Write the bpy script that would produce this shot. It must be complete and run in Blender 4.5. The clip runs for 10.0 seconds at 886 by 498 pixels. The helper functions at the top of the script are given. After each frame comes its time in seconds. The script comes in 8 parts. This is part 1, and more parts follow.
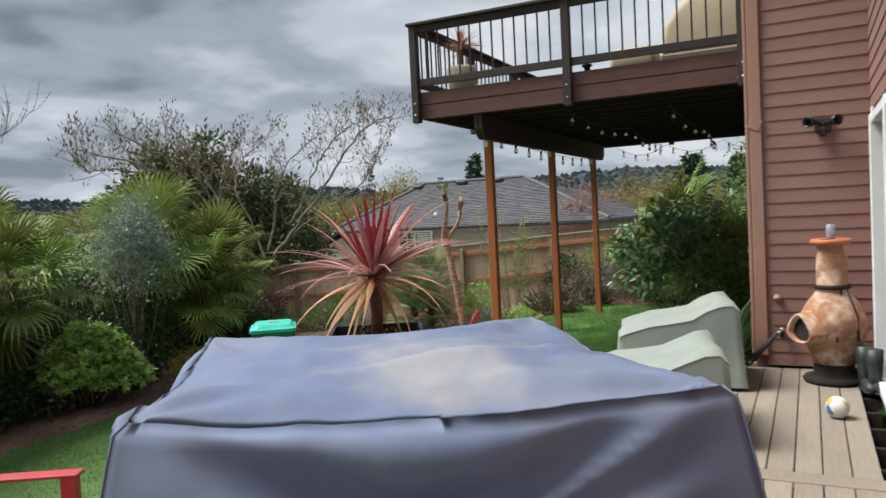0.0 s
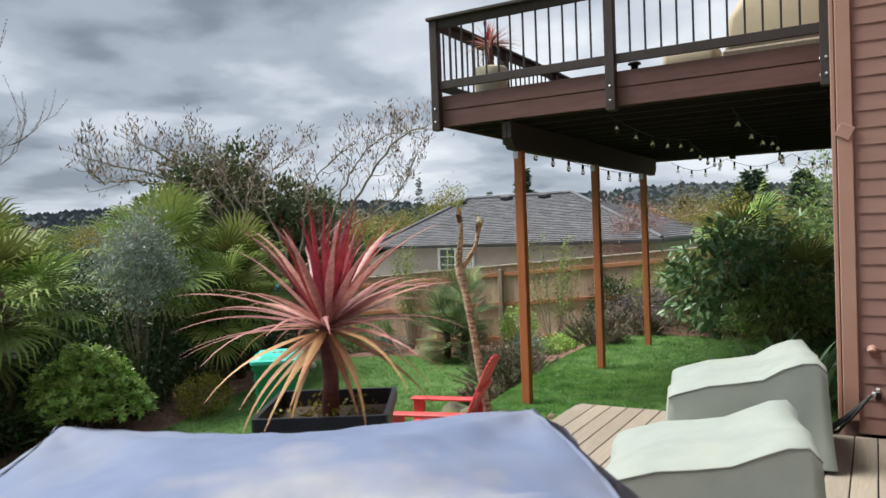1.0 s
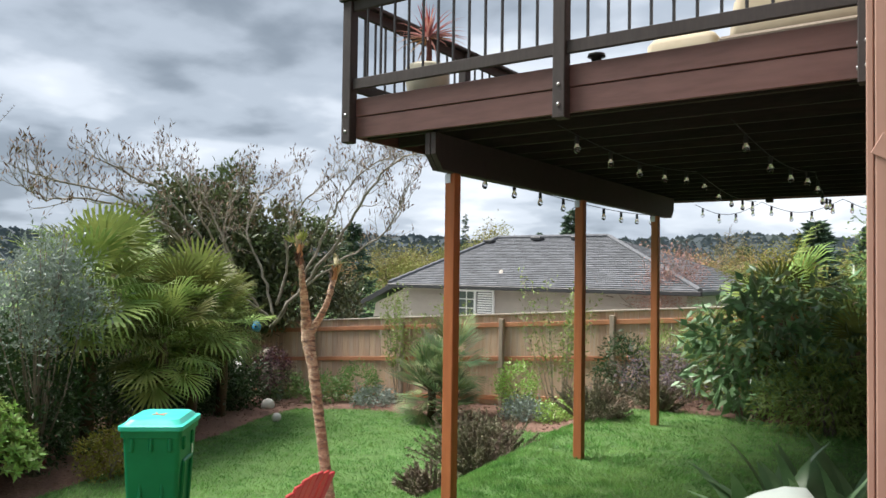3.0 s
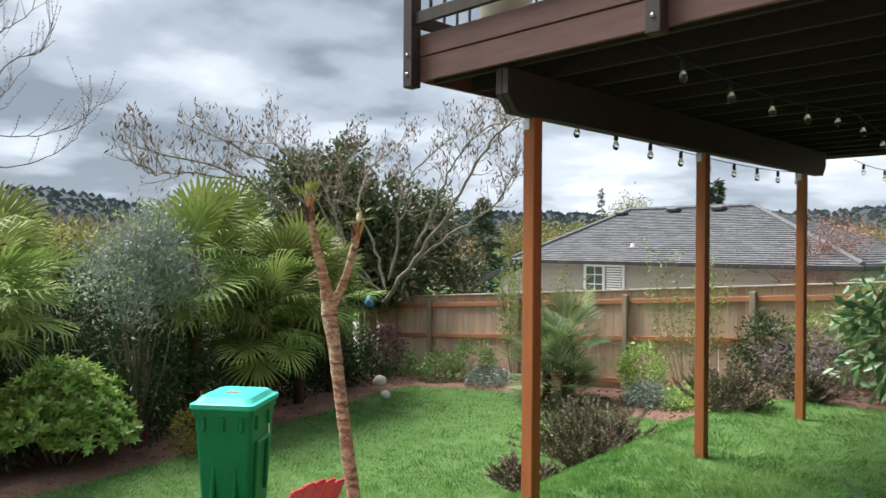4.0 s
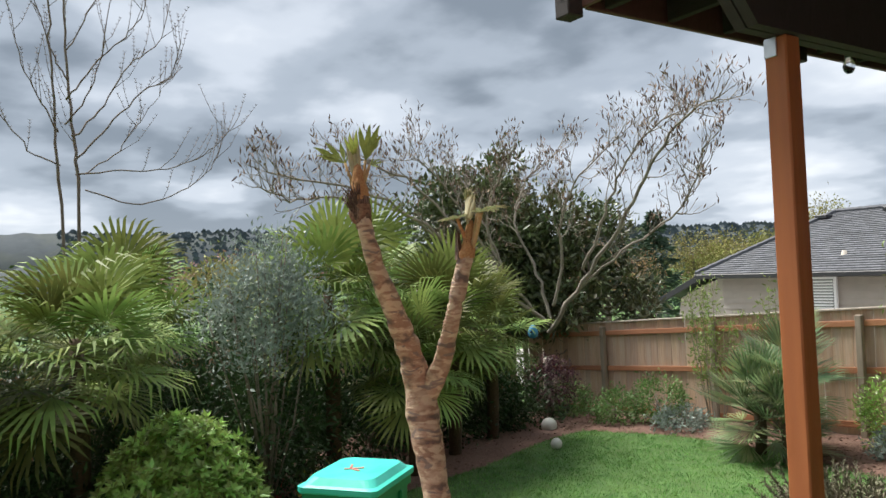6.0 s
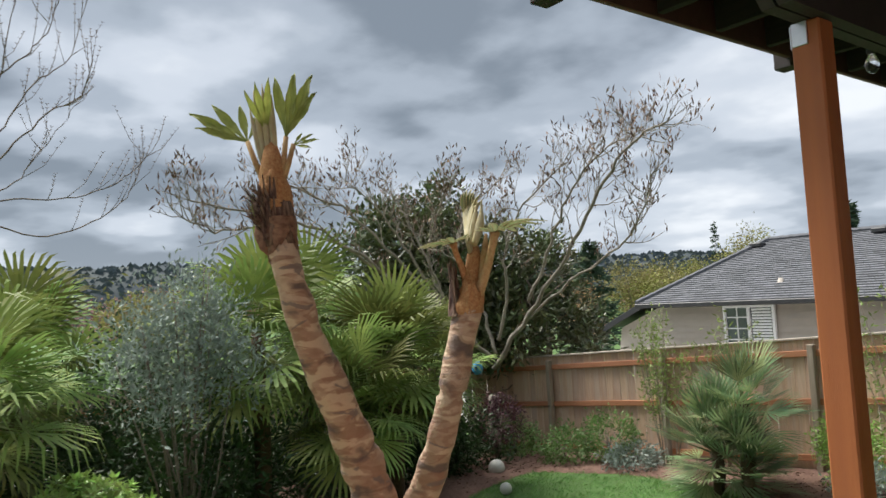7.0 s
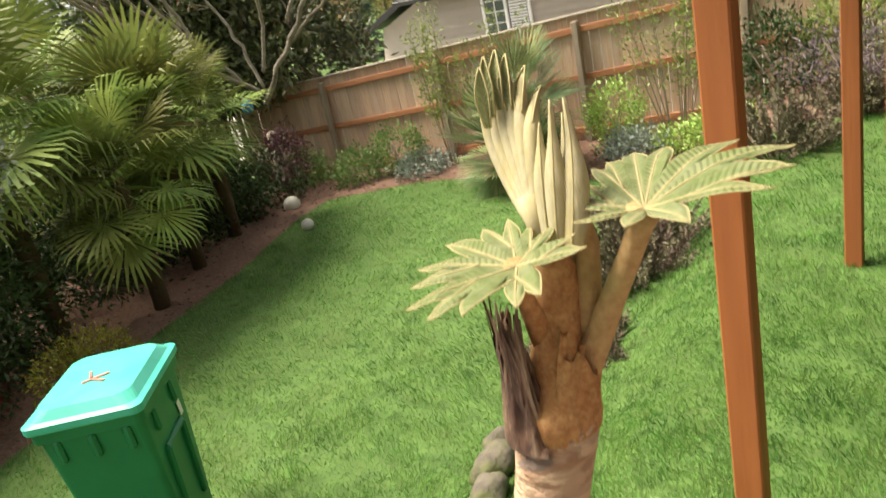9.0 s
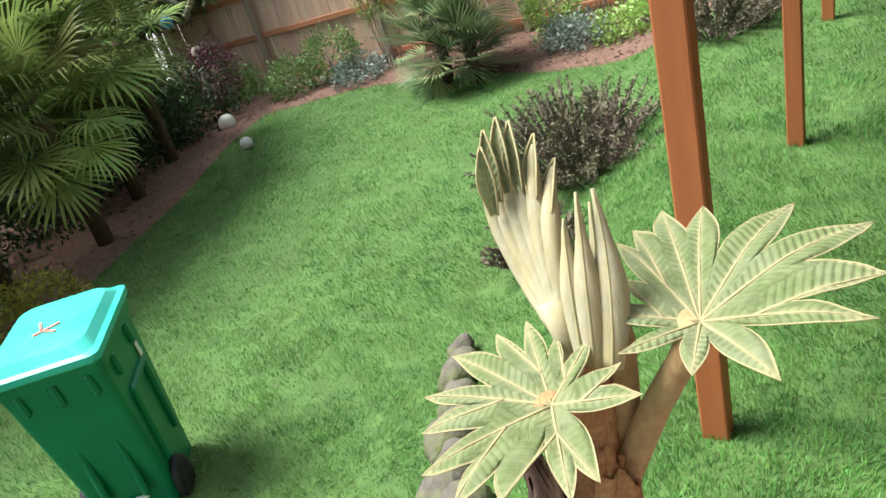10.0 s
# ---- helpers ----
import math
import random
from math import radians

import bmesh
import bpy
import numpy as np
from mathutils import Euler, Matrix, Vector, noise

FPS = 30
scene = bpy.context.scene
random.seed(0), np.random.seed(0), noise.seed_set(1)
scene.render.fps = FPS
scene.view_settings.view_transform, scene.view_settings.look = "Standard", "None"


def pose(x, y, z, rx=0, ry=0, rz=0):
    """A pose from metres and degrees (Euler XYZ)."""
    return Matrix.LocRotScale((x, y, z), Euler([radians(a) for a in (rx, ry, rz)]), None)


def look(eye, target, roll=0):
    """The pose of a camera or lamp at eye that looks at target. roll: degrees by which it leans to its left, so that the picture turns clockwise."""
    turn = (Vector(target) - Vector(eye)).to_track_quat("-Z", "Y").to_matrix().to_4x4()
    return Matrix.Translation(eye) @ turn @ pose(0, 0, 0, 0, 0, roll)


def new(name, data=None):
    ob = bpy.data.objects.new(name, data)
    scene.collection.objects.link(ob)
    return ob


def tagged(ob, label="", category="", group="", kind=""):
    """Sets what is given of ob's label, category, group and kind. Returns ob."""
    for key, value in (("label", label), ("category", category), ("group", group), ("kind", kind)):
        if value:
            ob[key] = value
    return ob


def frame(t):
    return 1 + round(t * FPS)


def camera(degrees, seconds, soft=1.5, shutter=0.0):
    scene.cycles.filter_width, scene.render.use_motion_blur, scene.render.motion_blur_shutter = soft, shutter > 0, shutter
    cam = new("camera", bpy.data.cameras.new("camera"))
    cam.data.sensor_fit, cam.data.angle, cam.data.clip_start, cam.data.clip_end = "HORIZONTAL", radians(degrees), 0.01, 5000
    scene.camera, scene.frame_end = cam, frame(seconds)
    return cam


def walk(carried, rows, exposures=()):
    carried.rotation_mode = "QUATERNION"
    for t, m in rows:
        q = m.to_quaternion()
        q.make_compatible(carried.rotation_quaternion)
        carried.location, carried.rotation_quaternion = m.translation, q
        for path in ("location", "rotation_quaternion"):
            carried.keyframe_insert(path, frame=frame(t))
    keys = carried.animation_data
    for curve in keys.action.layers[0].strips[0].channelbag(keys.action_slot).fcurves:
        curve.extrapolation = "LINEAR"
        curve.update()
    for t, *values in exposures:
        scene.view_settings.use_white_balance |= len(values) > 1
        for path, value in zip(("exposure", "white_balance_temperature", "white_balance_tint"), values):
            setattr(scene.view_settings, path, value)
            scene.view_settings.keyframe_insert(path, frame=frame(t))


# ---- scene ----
cam = camera(61.7, 10.0, shutter=0.22)
PATH = [
    (0, (0.079, 0.529, 1.487), (-0.81, 2.318, 1.4), -2.9),
    (0.5, (-0.068, 1.174, 1.458), (-1.086, 2.894, 1.393), -3.3),
    (1, (-0.163, 1.692, 1.549), (-1.171, 3.419, 1.506), -2.1),
    (1.5, (-0.092, 2.285, 1.631), (-1.057, 4.037, 1.62), 0.0),
    (2, (-0.083, 2.869, 1.632), (-1.063, 4.612, 1.646), -0.4),
    (2.2, (-0.059, 3.078, 1.607), (-1.061, 4.808, 1.628), -0.1),
    (3.3, (-0.126, 4.286, 1.604), (-1.35, 5.866, 1.67), 0.8),
    (3.5, (-0.143, 4.473, 1.616), (-1.441, 5.993, 1.661), 0.6),
    (4, (-0.297, 4.946, 1.52), (-1.717, 6.354, 1.515), 0.4),
    (4.5, (-0.593, 5.472, 1.471), (-2.163, 6.71, 1.483), 1.2),
    (5, (-0.948, 5.81, 1.482), (-2.632, 6.889, 1.502), -0.7),
    (5.2, (-1.091, 5.884, 1.492), (-2.794, 6.933, 1.519), -0.6),
    (6.5, (-1.98, 6.319, 1.534), (-3.642, 7.427, 1.638), -3.6),
    (7, (-2.255, 6.463, 1.562), (-3.843, 7.671, 1.702), -3.2),
    (7.5, (-2.488, 6.531, 1.591), (-3.99, 7.842, 1.754), -3.2),
    (8, (-2.626, 6.583, 1.595), (-4.045, 7.986, 1.739), -2.7),
    (8.5, (-2.72, 6.688, 1.64), (-4.015, 8.181, 1.33), -7.3),
    (9, (-2.793, 6.782, 1.73), (-3.956, 8.255, 1.039), -12.7),
    (9.5, (-2.826, 6.828, 1.774), (-3.915, 8.252, 0.887), -16.2),
    (10, (-2.841, 6.845, 1.778), (-3.878, 8.26, 0.819), -17.0),
]
walk(cam, [(t, look(eye, target, roll)) for t, eye, target, roll in PATH],
     exposures=[(0.0, 0.50, 6500, 10), (0.6, 0.62, 6500, 10), (1.2, 0.82, 6500, 10), (2.0, 0.95, 6500, 10), (3.5, 1.14, 6500, 10), (5.2, 1.05, 6500, 10), (6.5, 0.88, 6500, 10), (8.0, 0.80, 6500, 10), (8.3, 0.95, 7000, 10), (8.6, 1.16, 7700, 10), (9.0, 1.28, 7900, 10), (9.4, 1.3, 6500, 8), (10.0, 1.3, 6300, 8)])

# ---- world, sun, exposure ----
world = bpy.data.worlds.new("overcast_sky")
scene.world = world
world.use_nodes = True
wn, wl = world.node_tree.nodes, world.node_tree.links
wn.clear()
SUN_EL, SUN_ROT = radians(59), radians(-110)
w_out = wn.new("ShaderNodeOutputWorld")
w_bg = wn.new("ShaderNodeBackground")
w_sky = wn.new("ShaderNodeTexSky")
w_sky.sky_type, w_sky.sun_disc, w_sky.sun_elevation, w_sky.sun_rotation = "NISHITA", False, SUN_EL, SUN_ROT
w_co = wn.new("ShaderNodeTexCoord")
w_sep = wn.new("ShaderNodeSeparateXYZ")
wl.new(w_co.outputs["Generated"], w_sep.inputs[0])


def wmath(op, a, b=None):
    n = wn.new("ShaderNodeMath")
    n.operation = op
    for i, v in enumerate((a, b)):
        if v is None:
            continue
        if isinstance(v, (int, float)):
            n.inputs[i].default_value = v
        else:
            wl.new(v, n.inputs[i])
    return n.outputs[0]


w_z = wmath("MAXIMUM", w_sep.outputs[2], 0.0)
w_den = wmath("ADD", w_z, 0.20)
w_com = wn.new("ShaderNodeCombineXYZ")
wl.new(wmath("DIVIDE", w_sep.outputs[0], w_den), w_com.inputs[0])
wl.new(wmath("DIVIDE", w_sep.outputs[1], w_den), w_com.inputs[1])


def wnoise(scale, detail, rough, dist, off):
    m = wn.new("ShaderNodeMapping")
    m.inputs["Location"].default_value = off
    wl.new(w_com.outputs[0], m.inputs["Vector"])
    n = wn.new("ShaderNodeTexNoise")
    for k, v in (("Scale", scale), ("Detail", detail), ("Roughness", rough), ("Distortion", dist)):
        n.inputs[k].default_value = v
    wl.new(m.outputs[0], n.inputs["Vector"])
    return n.outputs["Fac"]


w_big = wnoise(0.8, 4, 0.5, 0.0, (2.3, 0.7, 0))
w_small = wnoise(2.3, 5, 0.48, 0.0, (5.0, 1.0, 3))
w_mix = wmath("ADD", wmath("MULTIPLY", w_big, 0.72), wmath("MULTIPLY", w_small, 0.36))
w_ramp = wn.new("ShaderNodeValToRGB")
w_ramp.color_ramp.interpolation = "EASE"
w_ramp.color_ramp.elements.new(0.50)
w_ramp.color_ramp.elements.new(0.57)
els = w_ramp.color_ramp.elements
for e, p, c in zip(els, (0.41, 0.485, 0.55, 0.64), ((0.218, 0.26, 0.31), (0.405, 0.462, 0.535), (0.615, 0.672, 0.75), (0.88, 0.92, 0.965))):
    e.position, e.color = p, (*c, 1)
w_dir = wn.new("ShaderNodeVectorMath")
w_dir.operation = "DOT_PRODUCT"
wl.new(w_co.outputs["Generated"], w_dir.inputs[0])
w_dir.inputs[1].default_value = (-0.892, 0.274, 0.36)
w_bank = wn.new("ShaderNodeMapRange")
w_bank.interpolation_type = "SMOOTHSTEP"
w_bank.inputs["From Min"].default_value, w_bank.inputs["From Max"].default_value = 0.86, 0.97
w_bank.inputs["To Max"].default_value = 0.075
wl.new(w_dir.outputs["Value"], w_bank.inputs[0])
w_mix = wmath("SUBTRACT", w_mix, w_bank.outputs[0])
wl.new(w_mix, w_ramp.inputs[0])
# thin brighter blue-grey air low over the hills
w_low = wmath("POWER", wmath("SUBTRACT", 1.0, w_z), 12.0)
w_hz = wn.new("ShaderNodeMix")
w_hz.data_type = "RGBA"
wl.new(wmath("MULTIPLY", w_low, 0.35), w_hz.inputs[0])
wl.new(w_ramp.outputs[0], w_hz.inputs[6])
w_hz.inputs[7].default_value = (0.50, 0.58, 0.71, 1)
w_sc = wn.new("ShaderNodeVectorMath")
w_sc.operation = "SCALE"
wl.new(w_sky.outputs[0], w_sc.inputs[0])
w_sc.inputs["Scale"].default_value = 0.05
w_add = wn.new("ShaderNodeMix")
w_add.data_type = "RGBA"
w_add.inputs[0].default_value = 0.12
wl.new(w_hz.outputs[2], w_add.inputs[6])
wl.new(w_sc.outputs[0], w_add.inputs[7])
wl.new(w_add.outputs[2], w_bg.inputs[0])
w_bg.inputs[1].default_value = 0.66
wl.new(w_bg.outputs[0], w_out.inputs[0])

sun = new("sun", bpy.data.lights.new("sun", "SUN"))
sun.data.energy, sun.data.angle, sun.data.color = 4.4, radians(30), (1.0, 0.96, 0.9)
sun.matrix_world = look((-7.2, -2.6, 12.6), (0, 0, 0))


# ---- materials ----


def ramp_between(nt, fac, c1, c2, lo=0.3, hi=0.7):
    r = nt.nodes.new("ShaderNodeValToRGB")
    e = r.color_ramp.elements
    e[0].position, e[0].color, e[1].position, e[1].color = lo, (*c1, 1), hi, (*c2, 1)
    nt.links.new(fac, r.inputs[0])
    return r.outputs[0]


def mixed(nt, fac, a, b, blend="MIX"):
    m = nt.nodes.new("ShaderNodeMix")
    m.data_type, m.blend_type = "RGBA", blend
    for i, v in ((0, fac), (6, a), (7, b)):
        if isinstance(v, (int, float)):
            m.inputs[i].default_value = v
        elif isinstance(v, tuple):
            m.inputs[i].default_value = (*v, 1)
        else:
            nt.links.new(v, m.inputs[i])
    return m.outputs[2]


def surf(name, c1, c2, scale=6.0, rough=0.6, bump=0.15, bscale=60.0, stretch=(1, 1, 1), c3=None, s3=0.8, f3=0.5,
         piece=0.0, island=0.0, metal=0.0, spec=0.4, trans=0.0, local=True, rough2=None):
    """A procedural surface: two noises for colour, a third tint in broad patches, one tone per piece, fine relief."""
    m = bpy.data.materials.new(name)
    m.use_nodes = True
    nt = m.node_tree
    b = nt.nodes["Principled BSDF"]
    co = nt.nodes.new("ShaderNodeTexCoord")
    mp = nt.nodes.new("ShaderNodeMapping")
    mp.inputs["Scale"].default_value = stretch
    if local:
        nt.links.new(co.outputs["Object"], mp.inputs[0])
    else:
        geo = nt.nodes.new("ShaderNodeNewGeometry")
        nt.links.new(geo.outputs["Position"], mp.inputs[0])
    vec = mp.outputs[0]
    if piece:
        oi = nt.nodes.new("ShaderNodeObjectInfo")
        sh = nt.nodes.new("ShaderNodeVectorMath")
        sh.operation = "MULTIPLY_ADD"
        nt.links.new(oi.outputs["Random"], sh.inputs[0])
        sh.inputs[1].default_value = (37, 91, 53)
        nt.links.new(vec, sh.inputs[2])
        vec = sh.outputs[0]

    def noise_at(s, d=6, r=0.6):
        n = nt.nodes.new("ShaderNodeTexNoise")
        n.inputs["Scale"].default_value, n.inputs["Detail"].default_value, n.inputs["Roughness"].default_value = s, d, r
        nt.links.new(vec, n.inputs["Vector"])
        return n.outputs["Fac"]

    col = ramp_between(nt, noise_at(scale), c1, c2)
    if c3:
        n3 = nt.nodes.new("ShaderNodeValToRGB")
        n3.color_ramp.elements[0].position, n3.color_ramp.elements[1].position = 0.45, 0.68
        nt.links.new(noise_at(s3, 4), n3.inputs[0])
        fm = nt.nodes.new("ShaderNodeMath")
        fm.operation = "MULTIPLY"
        fm.inputs[1].default_value = f3
        nt.links.new(n3.outputs[0], fm.inputs[0])
        col = mixed(nt, fm.outputs[0], col, c3)
    for amount, kind in ((piece, "o"), (island, "i")):
        if amount:
            src = (nt.nodes.new("ShaderNodeObjectInfo").outputs["Random"] if kind == "o"
                   else nt.nodes.new("ShaderNodeNewGeometry").outputs["Random Per Island"])
            hv = nt.nodes.new("ShaderNodeHueSaturation")
            mr = nt.nodes.new("ShaderNodeMapRange")
            mr.inputs["To Min"].default_value, mr.inputs["To Max"].default_value = 1 - amount, 1 + amount
            nt.links.new(src, mr.inputs[0])
            nt.links.new(mr.outputs[0], hv.inputs["Value"])
            mh = nt.nodes.new("ShaderNodeMapRange")
            mh.inputs["To Min"].default_value, mh.inputs["To Max"].default_value = 0.5 - amount * 0.05, 0.5 + amount * 0.05
            nt.links.new(src, mh.inputs[0])
            nt.links.new(mh.outputs[0], hv.inputs["Hue"])
            nt.links.new(col, hv.inputs["Color"])
            col = hv.outputs[0]
    nt.links.new(col, b.inputs["Base Color"])
    rr = nt.nodes.new("ShaderNodeMapRange")
    rr.inputs["To Min"].default_value, rr.inputs["To Max"].default_value = rough - 0.1, min(1, (rough2 or rough) + 0.1)
    nt.links.new(noise_at(scale * 2.3, 4), rr.inputs[0])
    nt.links.new(rr.outputs[0], b.inputs["Roughness"])
    b.inputs["Metallic"].default_value, b.inputs["Specular IOR Level"].default_value = metal, spec
    if bump:
        bp = nt.nodes.new("ShaderNodeBump")
        bp.inputs["Strength"].default_value, bp.inputs["Distance"].default_value = bump, 0.4 / bscale
        nt.links.new(noise_at(bscale, 5), bp.inputs["Height"])
        nt.links.new(bp.outputs[0], b.inputs["Normal"])
    if trans:
        ts = nt.nodes.new("ShaderNodeBsdfTranslucent")
        nt.links.new(col, ts.inputs[0])
        mx = nt.nodes.new("ShaderNodeMixShader")
        mx.inputs[0].default_value = trans
        nt.links.new(b.outputs[0], mx.inputs[1])
        nt.links.new(ts.outputs[0], mx.inputs[2])
        nt.links.new(mx.outputs[0], nt.nodes["Material Output"].inputs[0])
    return m


M = {}
M["siding"] = surf("siding_paint", (0.255, 0.148, 0.125), (0.285, 0.168, 0.143), 3, 0.62, 0.12, 90, (0.4, 1, 6), (0.26, 0.15, 0.128), 0.7, 0.4, piece=0.05)
M["siding_trim"] = surf("trim_paint", (0.34, 0.20, 0.155), (0.375, 0.225, 0.175), 4, 0.6, 0.1, 90)
M["white_trim"] = surf("white_paint", (0.74, 0.76, 0.78), (0.8, 0.81, 0.82), 4, 0.5, 0.05)
M["deckboard"] = surf("weathered_deck_board", (0.23, 0.197, 0.155), (0.31, 0.268, 0.215), 7, 0.75, 0.35, 70, (14, 0.7, 14), (0.25, 0.23, 0.2), 1.1, 0.5, piece=0.09)
M["dark_stain"] = surf("dark_stained_wood", (0.030, 0.024, 0.024), (0.044, 0.034, 0.032), 9, 0.68, 0.3, 60, (6, 6, 1), (0.052, 0.043, 0.043), 2, 0.4, piece=0.1)
M["fascia"] = surf("brown_fascia_paint", (0.10, 0.047, 0.041), (0.135, 0.065, 0.056), 5, 0.5, 0.2, 70, (1, 5, 5), (0.16, 0.085, 0.075), 1.2, 0.4)
# joists and raised floor boards near black: the underside's shade is in this colour
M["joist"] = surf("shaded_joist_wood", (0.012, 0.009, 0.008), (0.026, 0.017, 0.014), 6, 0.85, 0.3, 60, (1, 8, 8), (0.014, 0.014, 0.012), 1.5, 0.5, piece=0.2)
M["post"] = surf("orange_stained_post", (0.33, 0.105, 0.036), (0.45, 0.155, 0.055), 5, 0.6, 0.35, 50, (9, 9, 0.5), (0.27, 0.085, 0.035), 2.5, 0.6, piece=0.07)
M["fence"] = surf("cedar_fence_board", (0.46, 0.31, 0.215), (0.62, 0.45, 0.325), 5, 0.8, 0.4, 50, (9, 9, 0.6), (0.54, 0.46, 0.38), 1.3, 0.6, piece=0.14)
M["fence_rail"] = surf("cedar_fence_rail", (0.36, 0.155, 0.075), (0.47, 0.215, 0.11), 5, 0.75, 0.3, 50, (0.6, 9, 9), piece=0.1)
M["fence_post"] = surf("grey_fence_post", (0.23, 0.19, 0.15), (0.33, 0.27, 0.21), 5, 0.85, 0.4, 50, (9, 9, 0.6), piece=0.1)
M["cap"] = surf("silver_cedar_cap", (0.36, 0.31, 0.26), (0.47, 0.41, 0.35), 6, 0.8, 0.3, 50, (0.6, 9, 9))
M["ground"] = surf("lawn_soil", (0.045, 0.10, 0.025), (0.095, 0.185, 0.045), 9, 0.9, 0.5, 45, c3=(0.06, 0.10, 0.025), s3=2.5, f3=0.6, local=False)
M["grass"] = surf("grass_blade", (0.050, 0.150, 0.036), (0.18, 0.38, 0.090), 5.0, 0.5, 0, c3=(0.29, 0.45, 0.15), s3=2.4, f3=0.7, island=0.35, local=False, trans=0.35, spec=0.35)
M["mulch"] = surf("bark_mulch", (0.095, 0.052, 0.037), (0.25, 0.15, 0.112), 26, 0.95, 0.9, 60, c3=(0.14, 0.075, 0.058), s3=3, f3=0.6, local=False)
M["chip"] = surf("mulch_chip", (0.11, 0.06, 0.042), (0.26, 0.165, 0.125), 5, 0.9, 0.2, island=0.35)
M["palm"] = surf("palm_frond", (0.12, 0.18, 0.05), (0.24, 0.315, 0.09), 3, 0.52, 0.1, 80, c3=(0.40, 0.42, 0.13), s3=1.4, f3=0.6, piece=0.6, trans=0.25, spec=0.2)
M["palm_trunk"] = surf("hairy_palm_trunk", (0.055, 0.038, 0.025), (0.13, 0.09, 0.055), 30, 0.95, 0.9, 60, (1, 1, 3))
M["yucca"] = surf("dwarf_palm_frond", (0.10, 0.17, 0.085), (0.21, 0.29, 0.14), 3, 0.42, 0.1, 80, c3=(0.50, 0.46, 0.20), s3=2, f3=0.5, piece=0.5, trans=0.25)
M["hedge"] = surf("dark_hedge_leaf", (0.020, 0.046, 0.013), (0.046, 0.086, 0.027), 2, 0.45, 0, island=0.4, trans=0.2, local=False)
M["lime"] = surf("lime_green_leaf", (0.22, 0.37, 0.08), (0.46, 0.62, 0.19), 7, 0.36, 0, island=0.45, trans=0.32, local=False, spec=0.6)
M["olive"] = surf("grey_olive_leaf", (0.18, 0.235, 0.20), (0.31, 0.365, 0.32), 3, 0.55, 0, island=0.3, trans=0.25, local=False)
M["magnolia"] = surf("evergreen_magnolia_leaf", (0.06, 0.092, 0.035), (0.115, 0.15, 0.06), 2, 0.36, 0, c3=(0.17, 0.115, 0.055), s3=1.2, f3=0.5, island=0.4, trans=0.12, local=False, spec=0.6)
M["gold"] = surf("yellow_shrub_leaf", (0.16, 0.17, 0.025), (0.30, 0.25, 0.04), 6, 0.5, 0, island=0.35, trans=0.2, local=False)
M["heath"] = surf("heather_sprig", (0.12, 0.125, 0.07), (0.23, 0.20, 0.14), 4, 0.8, 0, c3=(0.20, 0.12, 0.12), s3=2.0, f3=0.6, island=0.4, local=False)
M["purple"] = surf("purple_twig", (0.11, 0.085, 0.11), (0.20, 0.155, 0.19), 4, 0.8, 0, island=0.35, local=False)
M["maroon"] = surf("maroon_leaf", (0.045, 0.012, 0.022), (0.10, 0.03, 0.045), 4, 0.55, 0, island=0.4, local=False, trans=0.15)
M["shrub"] = surf("mid_green_leaf", (0.10, 0.185, 0.055), (0.19, 0.30, 0.09), 3, 0.5, 0, island=0.35, trans=0.25, local=False)
M["fatsia"] = surf("glossy_fatsia_leaf", (0.10, 0.19, 0.085), (0.20, 0.32, 0.155), 3, 0.33, 0, island=0.35, trans=0.2, local=False, spec=0.4)
M["bamboo"] = surf("bamboo_leaf", (0.16, 0.235, 0.06), (0.28, 0.35, 0.10), 3, 0.5, 0, island=0.35, trans=0.3, local=False)
M["twig"] = surf("bare_twig_bark", (0.12, 0.095, 0.075), (0.22, 0.18, 0.15), 9, 0.9, 0.4, 60)
M["pale_twig"] = surf("pale_lichen_bark", (0.19, 0.165, 0.135), (0.36, 0.32, 0.27), 9, 0.9, 0.4, 60)
M["pod"] = surf("dry_seed_pod", (0.13, 0.08, 0.055), (0.26, 0.175, 0.13), 9, 0.8, 0, island=0.4)
# needles lifted to a greyer green: haze over far trees is in this colour
M["conifer"] = surf("hazy_conifer_needle", (0.05, 0.085, 0.055), (0.09, 0.14, 0.085), 2, 0.7, 0, island=0.35, local=False)
M["spring"] = surf("spring_foliage", (0.16, 0.19, 0.05), (0.30, 0.29, 0.085), 0.6, 0.7, 0, c3=(0.30, 0.19, 0.10), s3=0.2, f3=0.7, island=0.35, local=False, trans=0.2)
M["blossom"] = surf("pink_spring_twig", (0.27, 0.13, 0.11), (0.42, 0.24, 0.20), 2, 0.8, 0, island=0.3, local=False)
M["russet"] = surf("russet_spring_foliage", (0.30, 0.17, 0.085), (0.44, 0.28, 0.15), 0.8, 0.7, 0, island=0.3, local=False, trans=0.2)
# blue-grey of distance haze is mixed into the hill and skyline colours
M["hill"] = surf("haze_tinted_hill", (0.024, 0.036, 0.046), (0.040, 0.054, 0.062), 0.05, 0.95, 0, c3=(0.055, 0.066, 0.048), s3=0.012, f3=0.5, local=False)
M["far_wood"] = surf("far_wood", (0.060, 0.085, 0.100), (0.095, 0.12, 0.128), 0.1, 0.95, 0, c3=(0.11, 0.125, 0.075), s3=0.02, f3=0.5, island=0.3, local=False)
M["cord_red"] = surf("red_strap_leaf", (0.20, 0.016, 0.03), (0.36, 0.045, 0.06), 4, 0.42, 0.1, 60, (1, 9, 9), piece=0.3, trans=0.3, spec=0.5)
